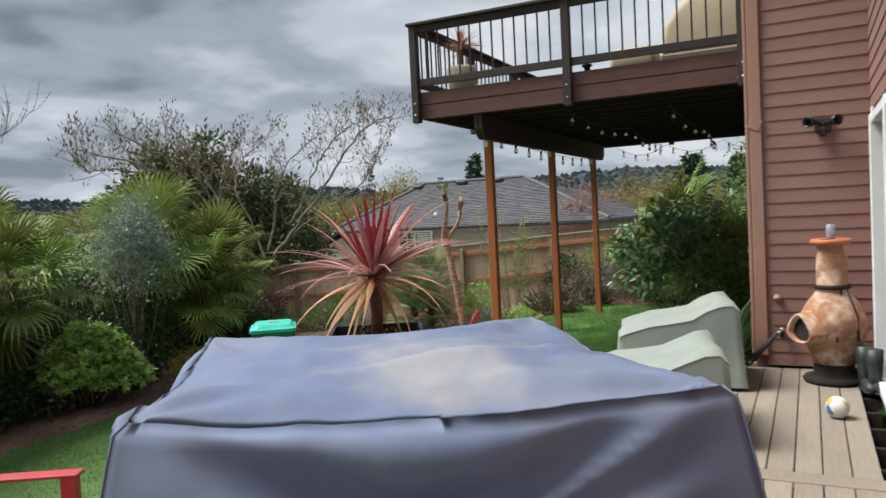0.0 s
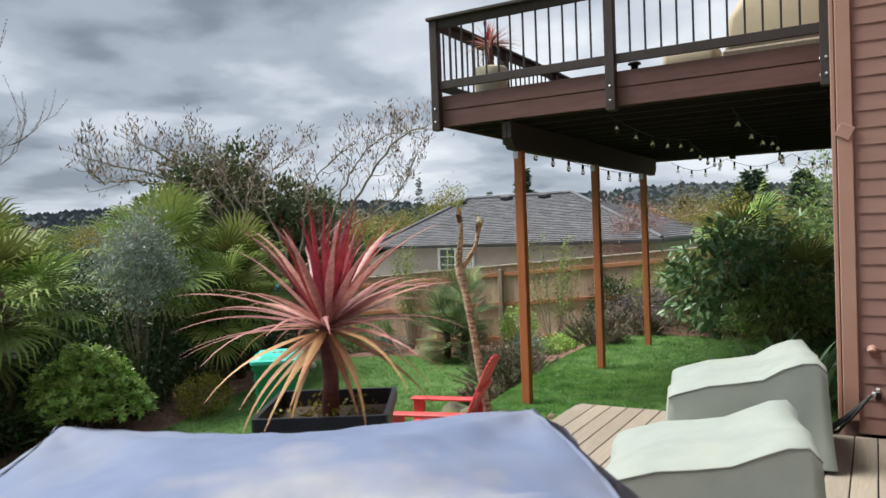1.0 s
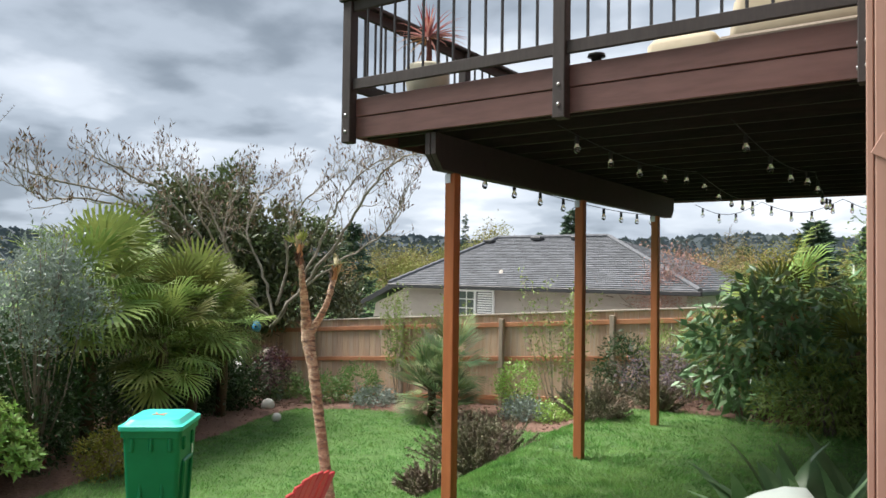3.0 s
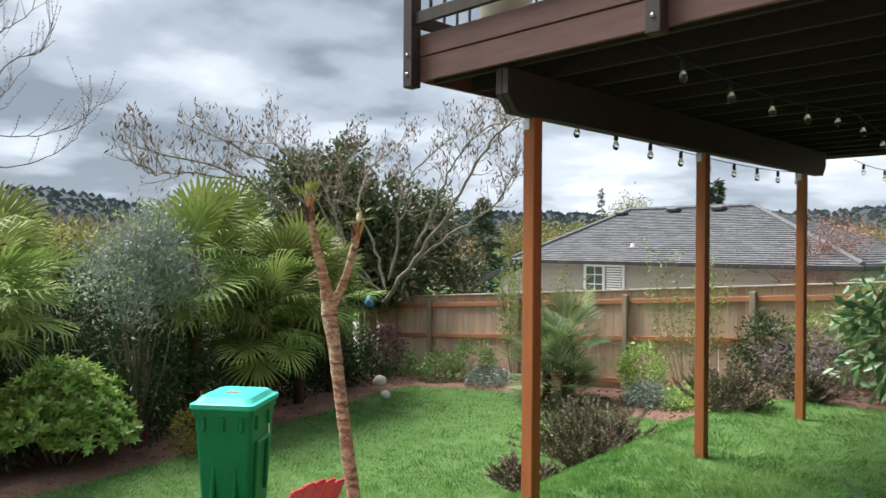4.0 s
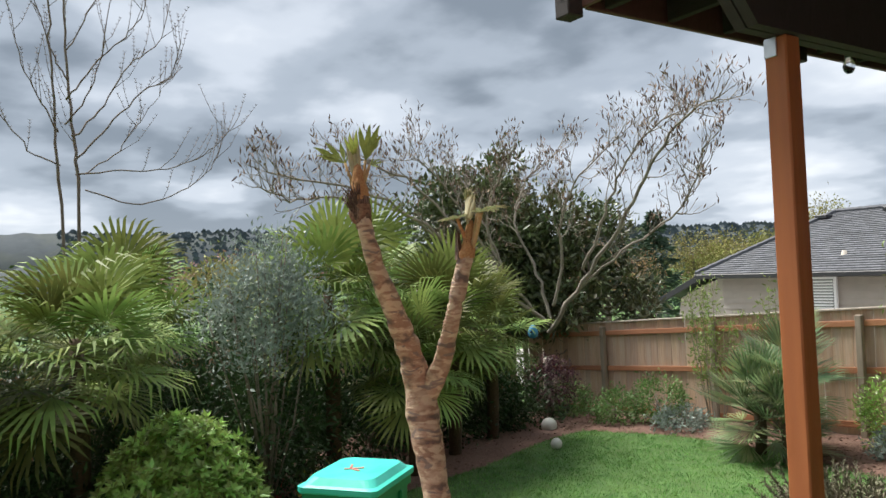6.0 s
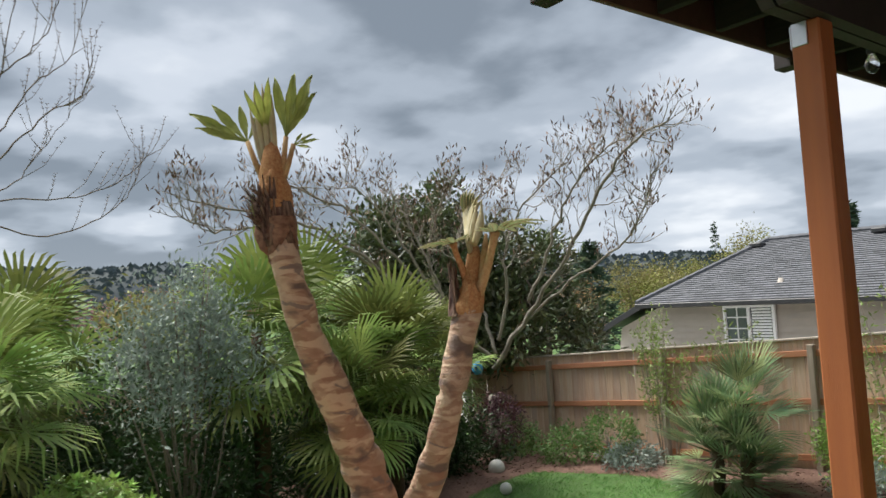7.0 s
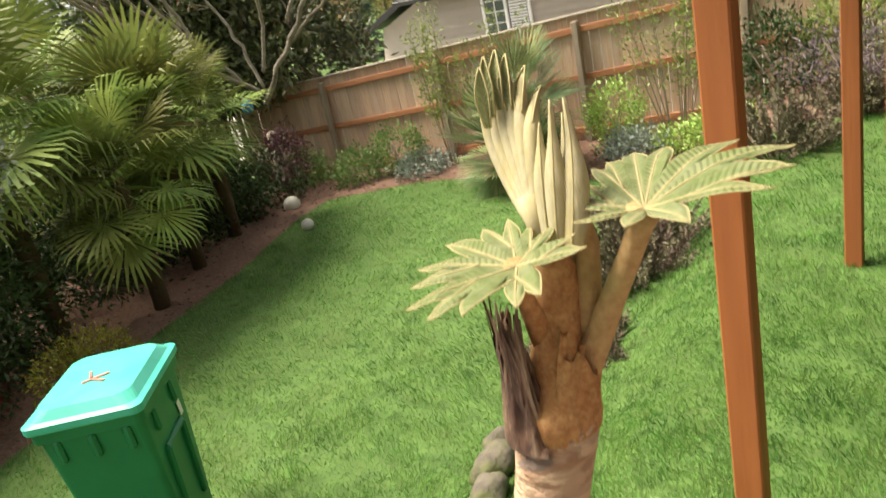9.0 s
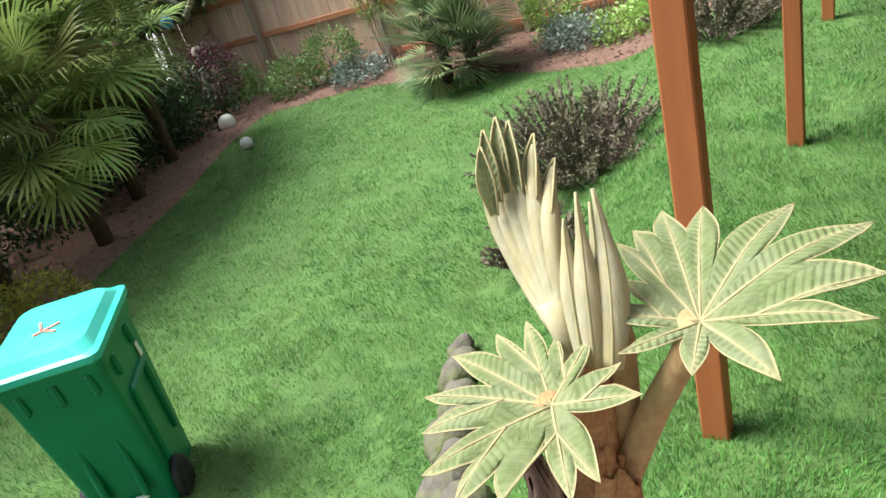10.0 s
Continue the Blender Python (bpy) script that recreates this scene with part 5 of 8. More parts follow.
Geo().tube([Vector(p) - to for p in ((-2.9175, 7.0575, 1.632), tuple((BUD + Vector((-2.9175, 7.0575, 1.632))) / 2 + Vector((0.001, -0.001, 0))), tuple(BUD), tuple(BUD + Vector((-0.0035, 0.004, 0.009))))], [0.0036, 0.0030, 0.0034, 0.0044], 12).part("petiole", M["bud"], tp, "cream felted leaf stalk")
for p0, mid, p1, w in (((-2.9103, 7.0488, 1.6442), (-2.9127, 7.0564, 1.6681), (-2.9133, 7.0608, 1.6846), 0.0034), ((-2.907, 7.0487, 1.6438), (-2.908, 7.0563, 1.6685), (-2.9093, 7.063, 1.6916), 0.004), ((-2.9025, 7.0496, 1.6427), (-2.9027, 7.0598, 1.6666), (-2.9055, 7.0656, 1.6912), 0.005), ((-2.9073, 7.0523, 1.6417), (-2.9071, 7.0618, 1.6629), (-2.9083, 7.0685, 1.6855), 0.004)):
    p0, mid, p1 = Vector(p0), Vector(mid), Vector(p1)
    g, pts, rad = Geo(), [], []
    for k in range(17):
        f = k / 16
        pts.append(p0 * (1 - f) ** 2 + (mid * 2 - p0 * 0.5 - p1 * 0.5) * 2 * f * (1 - f) + p1 * f * f - to)
        rad.append(w * (0.62 + 0.38 * math.sin(math.pi * min(1, f / 0.75))) * max(0.06, 1 - max(0, f - 0.45) / 0.56) ** 0.62)
    g.tube(pts, rad, 14)
    g.part("folded_leaf", M["bud"], tp, "cream felted folded leaf")
    Geo().tube([q + Vector((0.25, -0.8, 0.3)).normalized() * rad[k] * 0.93 for k, q in enumerate(pts)], [0.0006 * (1 - 0.6 * k / 16) for k in range(17)], 6).part("leaf_margin", M["leaf_edge"], tp, "buff seam of a folded leaf")
R_LOBES = ((55.8, 55, 73, 19, 0), (84.5, 54, 91.5, 7, 0), (98, 57, 104, 35, 0), (110.7, 48, 115, 14, 1), (120, 44, 130, 12, 0), (138, 27, 152, 14, 1), (173.7, 27, 200, 7, 0), (215, 25, 240, 8, 0), (264, 26, 280, 8, 0), (297.4, 35, 327, 10, 0), (340.5, 42, 354, 13, 0), (363.3, 46, 381, 30, 1), (390.8, 56, 406, 19, 0))
L_LOBES = ((-10.5, 26, 10, 13, 0), (21, 21.5, 40, 6, 1), (60.7, 24, 76, 8, 0), (87.3, 23.5, 95, 14, 1), (106.4, 32.5, 114, 8, 0), (123.5, 34, 131, 22, 1), (145, 40, 156, 8, 0), (168.8, 40, 174.5, 23, 0), (189.6, 37, 199, 6.5, 1), (211.4, 39, 224, 25, 0), (234, 37, 242, 24, 1), (254.3, 33, 268, 6, 1), (285, 34.5, 291.5, 19, 0), (298, 33, 322, 6, 1))
palmate_leaf((-2.8802, 7.0593, 1.6598), (-0.083, -0.063, 0.995), (0.962, 0.256, 0.096), R_LOBES, 0.0062, tp)
palmate_leaf((-2.9135, 7.0292, 1.6491), (-0.135, -0.139, 0.981), (0.956, 0.241, 0.166), L_LOBES, 0.0042, tp)

# crown of the taller stem
below = set(tp.children)
HD = Vector((-3.030, 6.860, 1.735))
RT, UPV, FW = Vector((0.604, 0.797, 0)), Vector((0, 0, 1)), Vector((0.797, -0.604, 0))
g = Geo()
g.tube([Vector(p) - to for p in ((-3.022, 6.864, 1.655), (-3.024, 6.863, 1.68), (-3.026, 6.862, 1.705), (-3.027, 6.861, 1.712))], [0.0180, 0.0192, 0.0186, 0.0150], 22)
g.v = [tuple(Vector(p) + Vector((noise.noise(Vector(p) * 110), noise.noise(Vector(p) * 110 + Vector((5, 0, 0))), 0)) * 0.004) for p in g.v]
g.part("scorched_collar", M["husk"], tp, "dark brown scorched collar")
g = Geo()
g.tube([Vector(p) - to for p in ((-3.026, 6.862, 1.70), (-3.028, 6.861, 1.722), (-3.030, 6.860, 1.745), (-3.031, 6.860, 1.768), (-3.031, 6.860, 1.785))], [0.0176, 0.0170, 0.0150, 0.0120, 0.006], 22)
g.v = [tuple(Vector(p) + Vector((noise.noise(Vector(p) * 130), noise.noise(Vector(p) * 130 + Vector((5, 0, 0))), 0)) * 0.0048) for p in g.v]
g.part("stem_tip", M["felt"], tp, "rusty felted stem tip")
gh = Geo()
for i in range(130):
    a = rh.normal(4.07, 0.75)
    lean = 0.026 * rh.uniform(0.1, 1.1) * max(0.1, math.cos(a - 4.07))
    q = Vector((-3.025 + 0.0180 * math.cos(a), 6.862 + 0.0180 * math.sin(a), rh.uniform(1.672, 1.712)))
    gh.strip([q - to, q - to + Vector((lean * 0.5 * math.cos(a), lean * 0.5 * math.sin(a), 0.008)), q - to + Vector((lean * math.cos(a), lean * math.sin(a), 0.014 + 0.020 * rh.random() ** 1.5))], [0.0030, 0.0024, 0.0008], (-math.sin(a), math.cos(a), rh.normal() * 0.5), 0.3)
gh.part("husk", M["husk"], tp, "blackened ragged husk on one side of the stem")
torn_shell(((-3.024, 6.863, 0), (-3.029, 6.857, 0)), 170, 300, 1.668, 1.716, 0.0180, 0.0205, 0.022, 14, 2, 0.0015, 0.002).part("husk", M["husk"], tp, "blackened ragged husk on one side of the stem")
torn_shell(((-3.023, 6.863, 0), (-3.022, 6.866, 0)), 0, 360, 1.690, 1.632, 0.0183, 0.0176, -0.010, 17, 2, 0.001, 0.0012).part("brown_sheath", M["brown_bark"], tp, "scurfy brown bark below the husk")
torn_shell(((-3.027, 6.862, 0), (-3.031, 6.860, 0)), -100, 60, 1.695, 1.752, 0.0172, 0.0160, 0.018, 15, 2, 0.0012, 0.0018).part("stipule", M["felt"], tp, "torn rusty stipule sheath")
torn_shell(((-3.027, 6.862, 0), (-3.031, 6.860, 0)), 120, 260, 1.70, 1.760, 0.0172, 0.0150, 0.02, 16, 1, 0.0012, 0.0018).part("stipule", M["felt"], tp, "torn rusty stipule sheath")
g = Geo()
nb = Vector((-3.024, 6.866, 1.652)) - RT * 0.009
g.tube([nb - to, nb - RT * 0.010 + UPV * 0.006 - to, nb - RT * 0.017 + UPV * 0.022 - to, nb - RT * 0.019 + UPV * 0.036 - to], [0.0105, 0.0110, 0.0080, 0.0035], 12)
g.v = [tuple(Vector(p) + Vector((noise.noise(Vector(p) * 140), noise.noise(Vector(p) * 140 + Vector((5, 0, 0))), noise.noise(Vector(p) * 140 + Vector((0, 5, 0))))) * 0.004) for p in g.v]
g.part("side_shoot", M["brown_bark"], tp, "rusty side shoot")
g = Geo()
spindle(g, nb - RT * 0.018 + UPV * 0.028, nb - RT * 0.026 + UPV * 0.070, 0.0060)
spindle(g, nb - RT * 0.017 + UPV * 0.030, nb - RT * 0.018 + UPV * 0.060, 0.0045)
g.part("folded_leaf", M["leaf_green"], tp)
for c, lobes, stalk, tilt in (((-0.030, 0.052), ((149, 0.078, 0.115), (161, 0.062, 0.10), (130, 0.068, 0.11), (104, 0.052, 0.12), (73, 0.05, 0.12)), (-0.012, 0.035), 0.35),
                              ((0.018, 0.056), ((101, 0.080, 0.10), (85, 0.083, 0.10), (71, 0.083, 0.11), (60, 0.064, 0.10)), (0.010, 0.035), 0.3),
                              ((0.027, 0.046), ((6, 0.032, 0.13), (30, 0.028, 0.13), (-25, 0.026, 0.13), (60, 0.02, 0.14)), (0.012, 0.035), 0.4),
                              ((-0.006, 0.062), ((95, 0.055, 0.11), (80, 0.06, 0.10), (110, 0.05, 0.10)), (0.0, 0.035), -0.3)):
    cc = HD + RT * c[0] + UPV * c[1]
    ss = HD + RT * stalk[0] + UPV * (stalk[1] - 0.03)
    Geo().tube([ss - to, ss.lerp(cc, 0.5) - UPV * 0.004 - to, cc - to], [0.0055, 0.0036, 0.003], 10).part("petiole", M["petiole"], tp, "felted tan leaf stalk")
    star_leaf(cc, FW * (1 - abs(tilt)) + UPV * tilt, RT, [(an, ln * (1.15 if ln > 0.045 else 1.0), wd * 0.85) for an, ln, wd in lobes], tp, M["leaf_green"], M["leaf_green"], cup=0.25, tooth=False)
for dx, h, w in ((-0.012, 0.118, 0.0048), (-0.004, 0.125, 0.0048), (0.004, 0.112, 0.0048), (-0.016, 0.095, 0.004)):
    g = Geo()
    spindle(g, HD + RT * dx * 0.6 + UPV * 0.01, HD + RT * (dx * 1.4 - 0.004) + UPV * h, w)
    g.part("folded_leaf", M["bud"], tp, "pale green folded leaf")

for ob in tp.children:
    if ob not in below:
        ob.location = LEAN - to + (ob.location + TALL - LEAN + to) * 0.79
        ob.scale = (0.79, 0.79, 0.79)
# the plant as a whole, at its size
PLANT_SIZE = 1.090
tp.matrix_basis = Matrix.Translation(Vector((-2.8890, 7.0181, 1.6569)) - (Vector((-2.8804, 7.0577, 1.6717)) - to) * PLANT_SIZE) @ Matrix.Scale(PLANT_SIZE, 4)

# ---- wheeled garden-waste bin ----
gb = thing("wheeled_bin", (-6.42, 8.37, gz(-6.42, 8.37) - 0.04), "green plastic wheeled bin with a turquoise lid", "bin", rz=38)
gb.scale = (0.87, 0.80, 1.06)


def rounded_ring(w, d, z, r, n=5):
    pts = []
    for cx, cy, a0 in ((w / 2 - r, d / 2 - r, 0), (-w / 2 + r, d / 2 - r, 90), (-w / 2 + r, -d / 2 + r, 180), (w / 2 - r, -d / 2 + r, 270)):
        for k in range(n + 1):
            a = radians(a0 + 90 * k / n)
            pts.append((cx + r * math.cos(a), cy + r * math.sin(a), z))
    return pts


def loft(g, rings, cap=True):
    n = len(rings[0])
    vs = [p for r in rings for p in r]
    fs = [(i * n + k, i * n + (k + 1) % n, i * n + n + (k + 1) % n, i * n + n + k) for i in range(len(rings) - 1) for k in range(n)]
    if cap:
        fs += [tuple(range(n - 1, -1, -1)), tuple(range(len(vs) - n, len(vs)))]
    return g.add(vs, fs)


g = Geo()
loft(g, [rounded_ring(0.50, 0.56, 0.06, 0.05), rounded_ring(0.53, 0.60, 0.30, 0.05), rounded_ring(0.575, 0.68, 0.70, 0.05), rounded_ring(0.60, 0.735, 0.96, 0.05), rounded_ring(0.645, 0.78, 0.965, 0.05), rounded_ring(0.65, 0.785, 1.03, 0.05)])
g.part("body", M["bin_green"], gb, "tapered green plastic body", smooth=False)
g = Geo()
loft(g, [rounded_ring(0.67, 0.83, 1.025, 0.05), rounded_ring(0.685, 0.845, 1.035, 0.06), rounded_ring(0.685, 0.845, 1.065, 0.06), rounded_ring(0.62, 0.78, 1.075, 0.08), rounded_ring(0.54, 0.68, 1.115, 0.10), rounded_ring(0.30, 0.40, 1.122, 0.10)])
lid = g.part("lid", M["bin_lid"], gb, "turquoise lid with a faded red print", smooth=False)
for c, s, r in (((0.0, -0.06, 1.126), (0.16, 0.022, 0.003), 0.5), ((0.03, -0.10, 1.126), (0.09, 0.02, 0.003), -0.5), ((-0.05, 0.0, 1.126), (0.10, 0.016, 0.003), 1.9)):
    block("print_bar", c, s, M["red_mark"], lid, 0, Matrix.Rotation(r, 4, "Z"))
for sx in (-0.20, 0.0, 0.20):
    block("gusset", (sx, -0.365, 0.90), (0.05, 0.05, 0.13), M["bin_green"], gb, 0.015)
for sy in (-0.2, 0.15):
    block("gusset", (0.30, sy, 0.90), (0.05, 0.05, 0.13), M["bin_green"], gb, 0.015)
for sx in (-0.115, 0.115):
    block("front_rib", (sx, -0.318, 0.40), (0.045, 0.05, 0.44), M["bin_green"], gb, 0.014, Matrix.Rotation(-0.10, 4, "X"))
for sy in (-0.18, 0.14):
    block("side_rib", (0.285, sy, 0.50), (0.045, 0.045, 0.46), M["bin_green"], gb, 0.014, Matrix.Rotation(0.07, 4, "Y"))
block("side_rib", (0.292, -0.02, 0.72), (0.045, 0.36, 0.045), M["bin_green"], gb, 0.014, Matrix.Rotation(0.07, 4, "Y"))
block("catch_bar", (0.0, -0.305, 0.155), (0.20, 0.015, 0.02), M["white_mark"], gb, 0.003, label="white catch bar")
block("label_bar", (0.302, 0.18, 0.78), (0.004, 0.05, 0.08), M["white_mark"], gb, 0, label="white printed mark")
g = Geo().tube([(-0.31, -0.17, 0.13), (0.31, -0.17, 0.13)], [0.012, 0.012], 8)
g.part("axle", M["steel"], gb)
for sx in (-0.30, 0.30):
    w = Geo()
    prof = [(0.0, -0.03), (0.085, -0.03), (0.12, -0.028), (0.128, 0), (0.12, 0.028), (0.085, 0.03), (0.0, 0.03)]
    w.lathe(prof, 24)
    wo = w.part("wheel", M["rubber"], gb, "black rubber wheel")
    wo.matrix_basis = Matrix.Translation((sx * 0.96, -0.17, 0.13)) @ Matrix.Rotation(math.pi / 2, 4, "Y")
    for k in range(5):
        block("spoke", (0.05 * math.cos(k * 1.257), 0.05 * math.sin(k * 1.257), 0.031), (0.06, 0.016, 0.006), M["black_metal"], wo, 0.002, Matrix.Rotation(k * 1.257, 4, "Z"))
Geo().tube([(-0.24, 0.40, 0.98), (-0.24, 0.44, 1.0), (0.24, 0.44, 1.0), (0.24, 0.40, 0.98)], [0.016] * 4, 8).part("handle", M["bin_green"], gb)

# ---- red garden chairs ----
def red_chair(at, rz):
    c = thing("garden_chair", at, "red slatted wooden garden chair", "chair", "red garden chairs", rz=rz)
    for i in range(7):
        block("back_slat", (-0.225 + 0.075 * i, 0.36 + 0.0, 0.63 + 0.03 * math.sin(math.pi * (i + 0.5) / 7)), (0.066, 0.02, 0.70 + 0.06 * math.sin(math.pi * (i + 0.5) / 7)), M["red_wood"], c, 0.006, Matrix.Rotation(-0.42, 4, "X"))
    for i in range(7):
        block("seat_slat", (0, -0.26 + 0.075 * i, 0.37 - 0.012 * i), (0.50, 0.066, 0.02), M["red_wood"], c, 0.005)
    for sx in (-0.30, 0.30):
        block("armrest", (sx, 0.0, 0.56), (0.11, 0.66, 0.024), M["red_wood"], c, 0.01)
        block("leg", (sx, -0.26, 0.275), (0.06, 0.10, 0.55), M["red_wood"], c, 0.008)
        block("leg", (sx * 0.93, 0.30, 0.275), (0.05, 0.09, 0.55), M["red_wood"], c, 0.008)
        block("side_rail", (sx * 0.86, 0.02, 0.33), (0.03, 0.66, 0.08), M["red_wood"], c, 0.006, Matrix.Rotation(-0.12, 4, "X"))
    block("back_rail", (0, 0.42, 0.72), (0.54, 0.025, 0.06), M["red_wood"], c, 0.005, Matrix.Rotation(-0.42, 4, "X"))
    c.scale = (0.86, 0.86, 0.86)
    return c


red_chair((-3.02, 6.42, gz(-3.02, 6.42) - 0.01), -75)
red_chair((-3.45, 2.70, gz(-3.45, 2.70) - 0.01), 120)

# ---- covered furniture on the deck ----
def draped_cover(corners, peak, skirt):
    """A loose cover: its top rises to an off-centre ridge; between pinched corners the sides hang in deep swags."""
    A, B, C, D = (Vector(p) for p in corners)
    n, rows = 64, 26
    g = Geo()

    def edge_sag(f):
        return -0.045 * math.sin(math.pi * f) ** 1.2

    def top_at(u, v):
        p = A.lerp(B, u).lerp(D.lerp(C, u), v)
        mid = 1 - max(abs(2 * u - 1), abs(2 * v - 1))
        p.z += peak * min(1, mid * 1.5) ** 0.8 * (1 - 0.25 * mid) + edge_sag(u) * ((1 - v) ** 4 + v ** 4) + edge_sag(v) * ((1 - u) ** 4 + u ** 4)
        # radiating tension creases from the corners
        for cu, cv, sp, amp in ((0, 0, 1.0, 0.016), (1, 0, 0.7, 0.018), (0, 1, 0.4, 0.012), (1, 1, 0.2, 0.010)):
            du, dv = abs(u - cu), abs(v - cv)
            r, ang = math.hypot(du, dv), math.atan2(dv, du)
            p.z += amp * math.sin(ang * 9 + sp * 5) * math.exp(-((r - 0.22) / 0.22) ** 2)
        # a broad fold that runs in from the nearer edge, and a dry shallow pool with fine wrinkles
        f1 = v - 0.10 - 0.34 * u
        p.z += 0.022 * math.exp(-(f1 / 0.05) ** 2) - 0.026 * math.exp(-((f1 - 0.11) / 0.07) ** 2)
        f2 = v - 0.34 + 0.24 * (u - 0.5)
        p.z += 0.014 * math.exp(-(f2 / 0.04) ** 2) * math.exp(-((u - 0.75) / 0.25) ** 2)
        q = Vector((u * 7, v * 7, 0.4))
        p.z += 0.010 * noise.noise(q) + 0.005 * noise.noise(q * 2.7)
        return p

    for i in range(n + 1):
        for j in range(n + 1):
            g.v.append(tuple(top_at(i / n, j / n)))
    g.f = [(i * (n + 1) + j, (i + 1) * (n + 1) + j, (i + 1) * (n + 1) + j + 1, i * (n + 1) + j + 1) for i in range(n) for j in range(n)]
    ring = [i * (n + 1) for i in range(n)] + [n * (n + 1) + j for j in range(n)] + [(n - i) * (n + 1) + n for i in range(n)] + [n - j for j in range(n)]
    cen = (A + B + C + D) / 4
    sides = ((B - A), (C - B), (D - C), (A - D))
    m = len(ring)
    prev = ring
    for r in range(1, rows + 1):
        t = r / rows
        cur = []
        for k, idx in enumerate(ring):
            p = Vector(g.v[idx])
            side, f = k // n, (k % n) / n
            run = sides[side].normalized()
            out = Vector((run.y, -run.x, 0))
            corner = math.exp(-(min(f, 1 - f) / 0.06) ** 2)
            diag = Vector((p.x - cen.x, p.y - cen.y, 0)).normalized()
            # swags: crescent folds slung from both corners, deeper towards the middle of the side
            arc = t * 1.25 - 0.62 * math.sin(math.pi * f)
            swag = 0.085 * math.sin(arc * 9.0 + side * 1.3) * math.sin(math.pi * f) ** 0.7 * math.sin(math.pi * min(1, t * 1.1)) ** 0.6
            # one strong diagonal crease from the far end of each side
            d1 = (1 - f) - 0.85 * t - 0.03
            swag += 0.12 * (math.exp(-abs(d1) / 0.05) - 0.6 * math.exp(-((d1 + 0.13) / 0.08) ** 2)) * min(1, 3 * t) * (1 - 0.4 * t)
            d2 = f - 0.55 * t - 0.02
            swag += 0.05 * math.exp(-abs(d2) / 0.045) * min(1, 3 * t)
            pleat = 0.020 * math.sin(f * 31 + side * 2 + 2 * t) * t
            q = p + out * (0.05 + 0.10 * t ** 0.8 + swag + pleat) * (1 - corner) + diag * corner * (0.03 + 0.17 * t ** 0.8)
            q.z = p.z * (1 - t) + skirt * t - 0.02 * math.sin(math.pi * f) * (1 - t) * t
            cur.append(len(g.v))
            g.v.append(tuple(q))
        g.f += [(prev[k], prev[(k + 1) % m], cur[(k + 1) % m], cur[k]) for k in range(m)]
        prev = cur
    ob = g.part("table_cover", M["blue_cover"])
    base = len(g.v) - rows * m
    for c in range(4):
        col = [Vector(g.v[ring[c * n]])] + [Vector(g.v[base + r * m + c * n]) for r in range(rows)]
        Geo().tube(col, [0.0035] * len(col), 5).part("corner_seam", M["blue_cover"], ob)
    rim = [Vector(g.v[base + (rows - 1) * m + k % m]) for k in range(m + 1)]
    Geo().tube(rim, [0.006] * len(rim), 5).part("hem", M["blue_cover"], ob)
    return tagged(ob, "faded blue-grey fabric cover draped over a square patio table", "furniture cover")


draped_cover(((-1.75, 2.05, 0.93), (-0.17, 2.85, 0.95), (-1.08, 3.77, 1.00), (-2.38, 3.06, 0.98)), 0.075, 0.12)
tl = thing("patio_table", (-1.28, 2.92, 0.0), "square patio table hidden under its cover", "table")
block("tabletop", (0, 0, 0.80), (1.0, 1.0, 0.03), M["black_metal"], tl, 0.01, Matrix.Rotation(radians(38), 4, "Z"))
for a in (83, 173, 263, 353):
    block("leg", (0.6 * math.cos(radians(a)), 0.6 * math.sin(radians(a)), 0.395), (0.05, 0.05, 0.79), M["black_metal"], tl, 0.005)


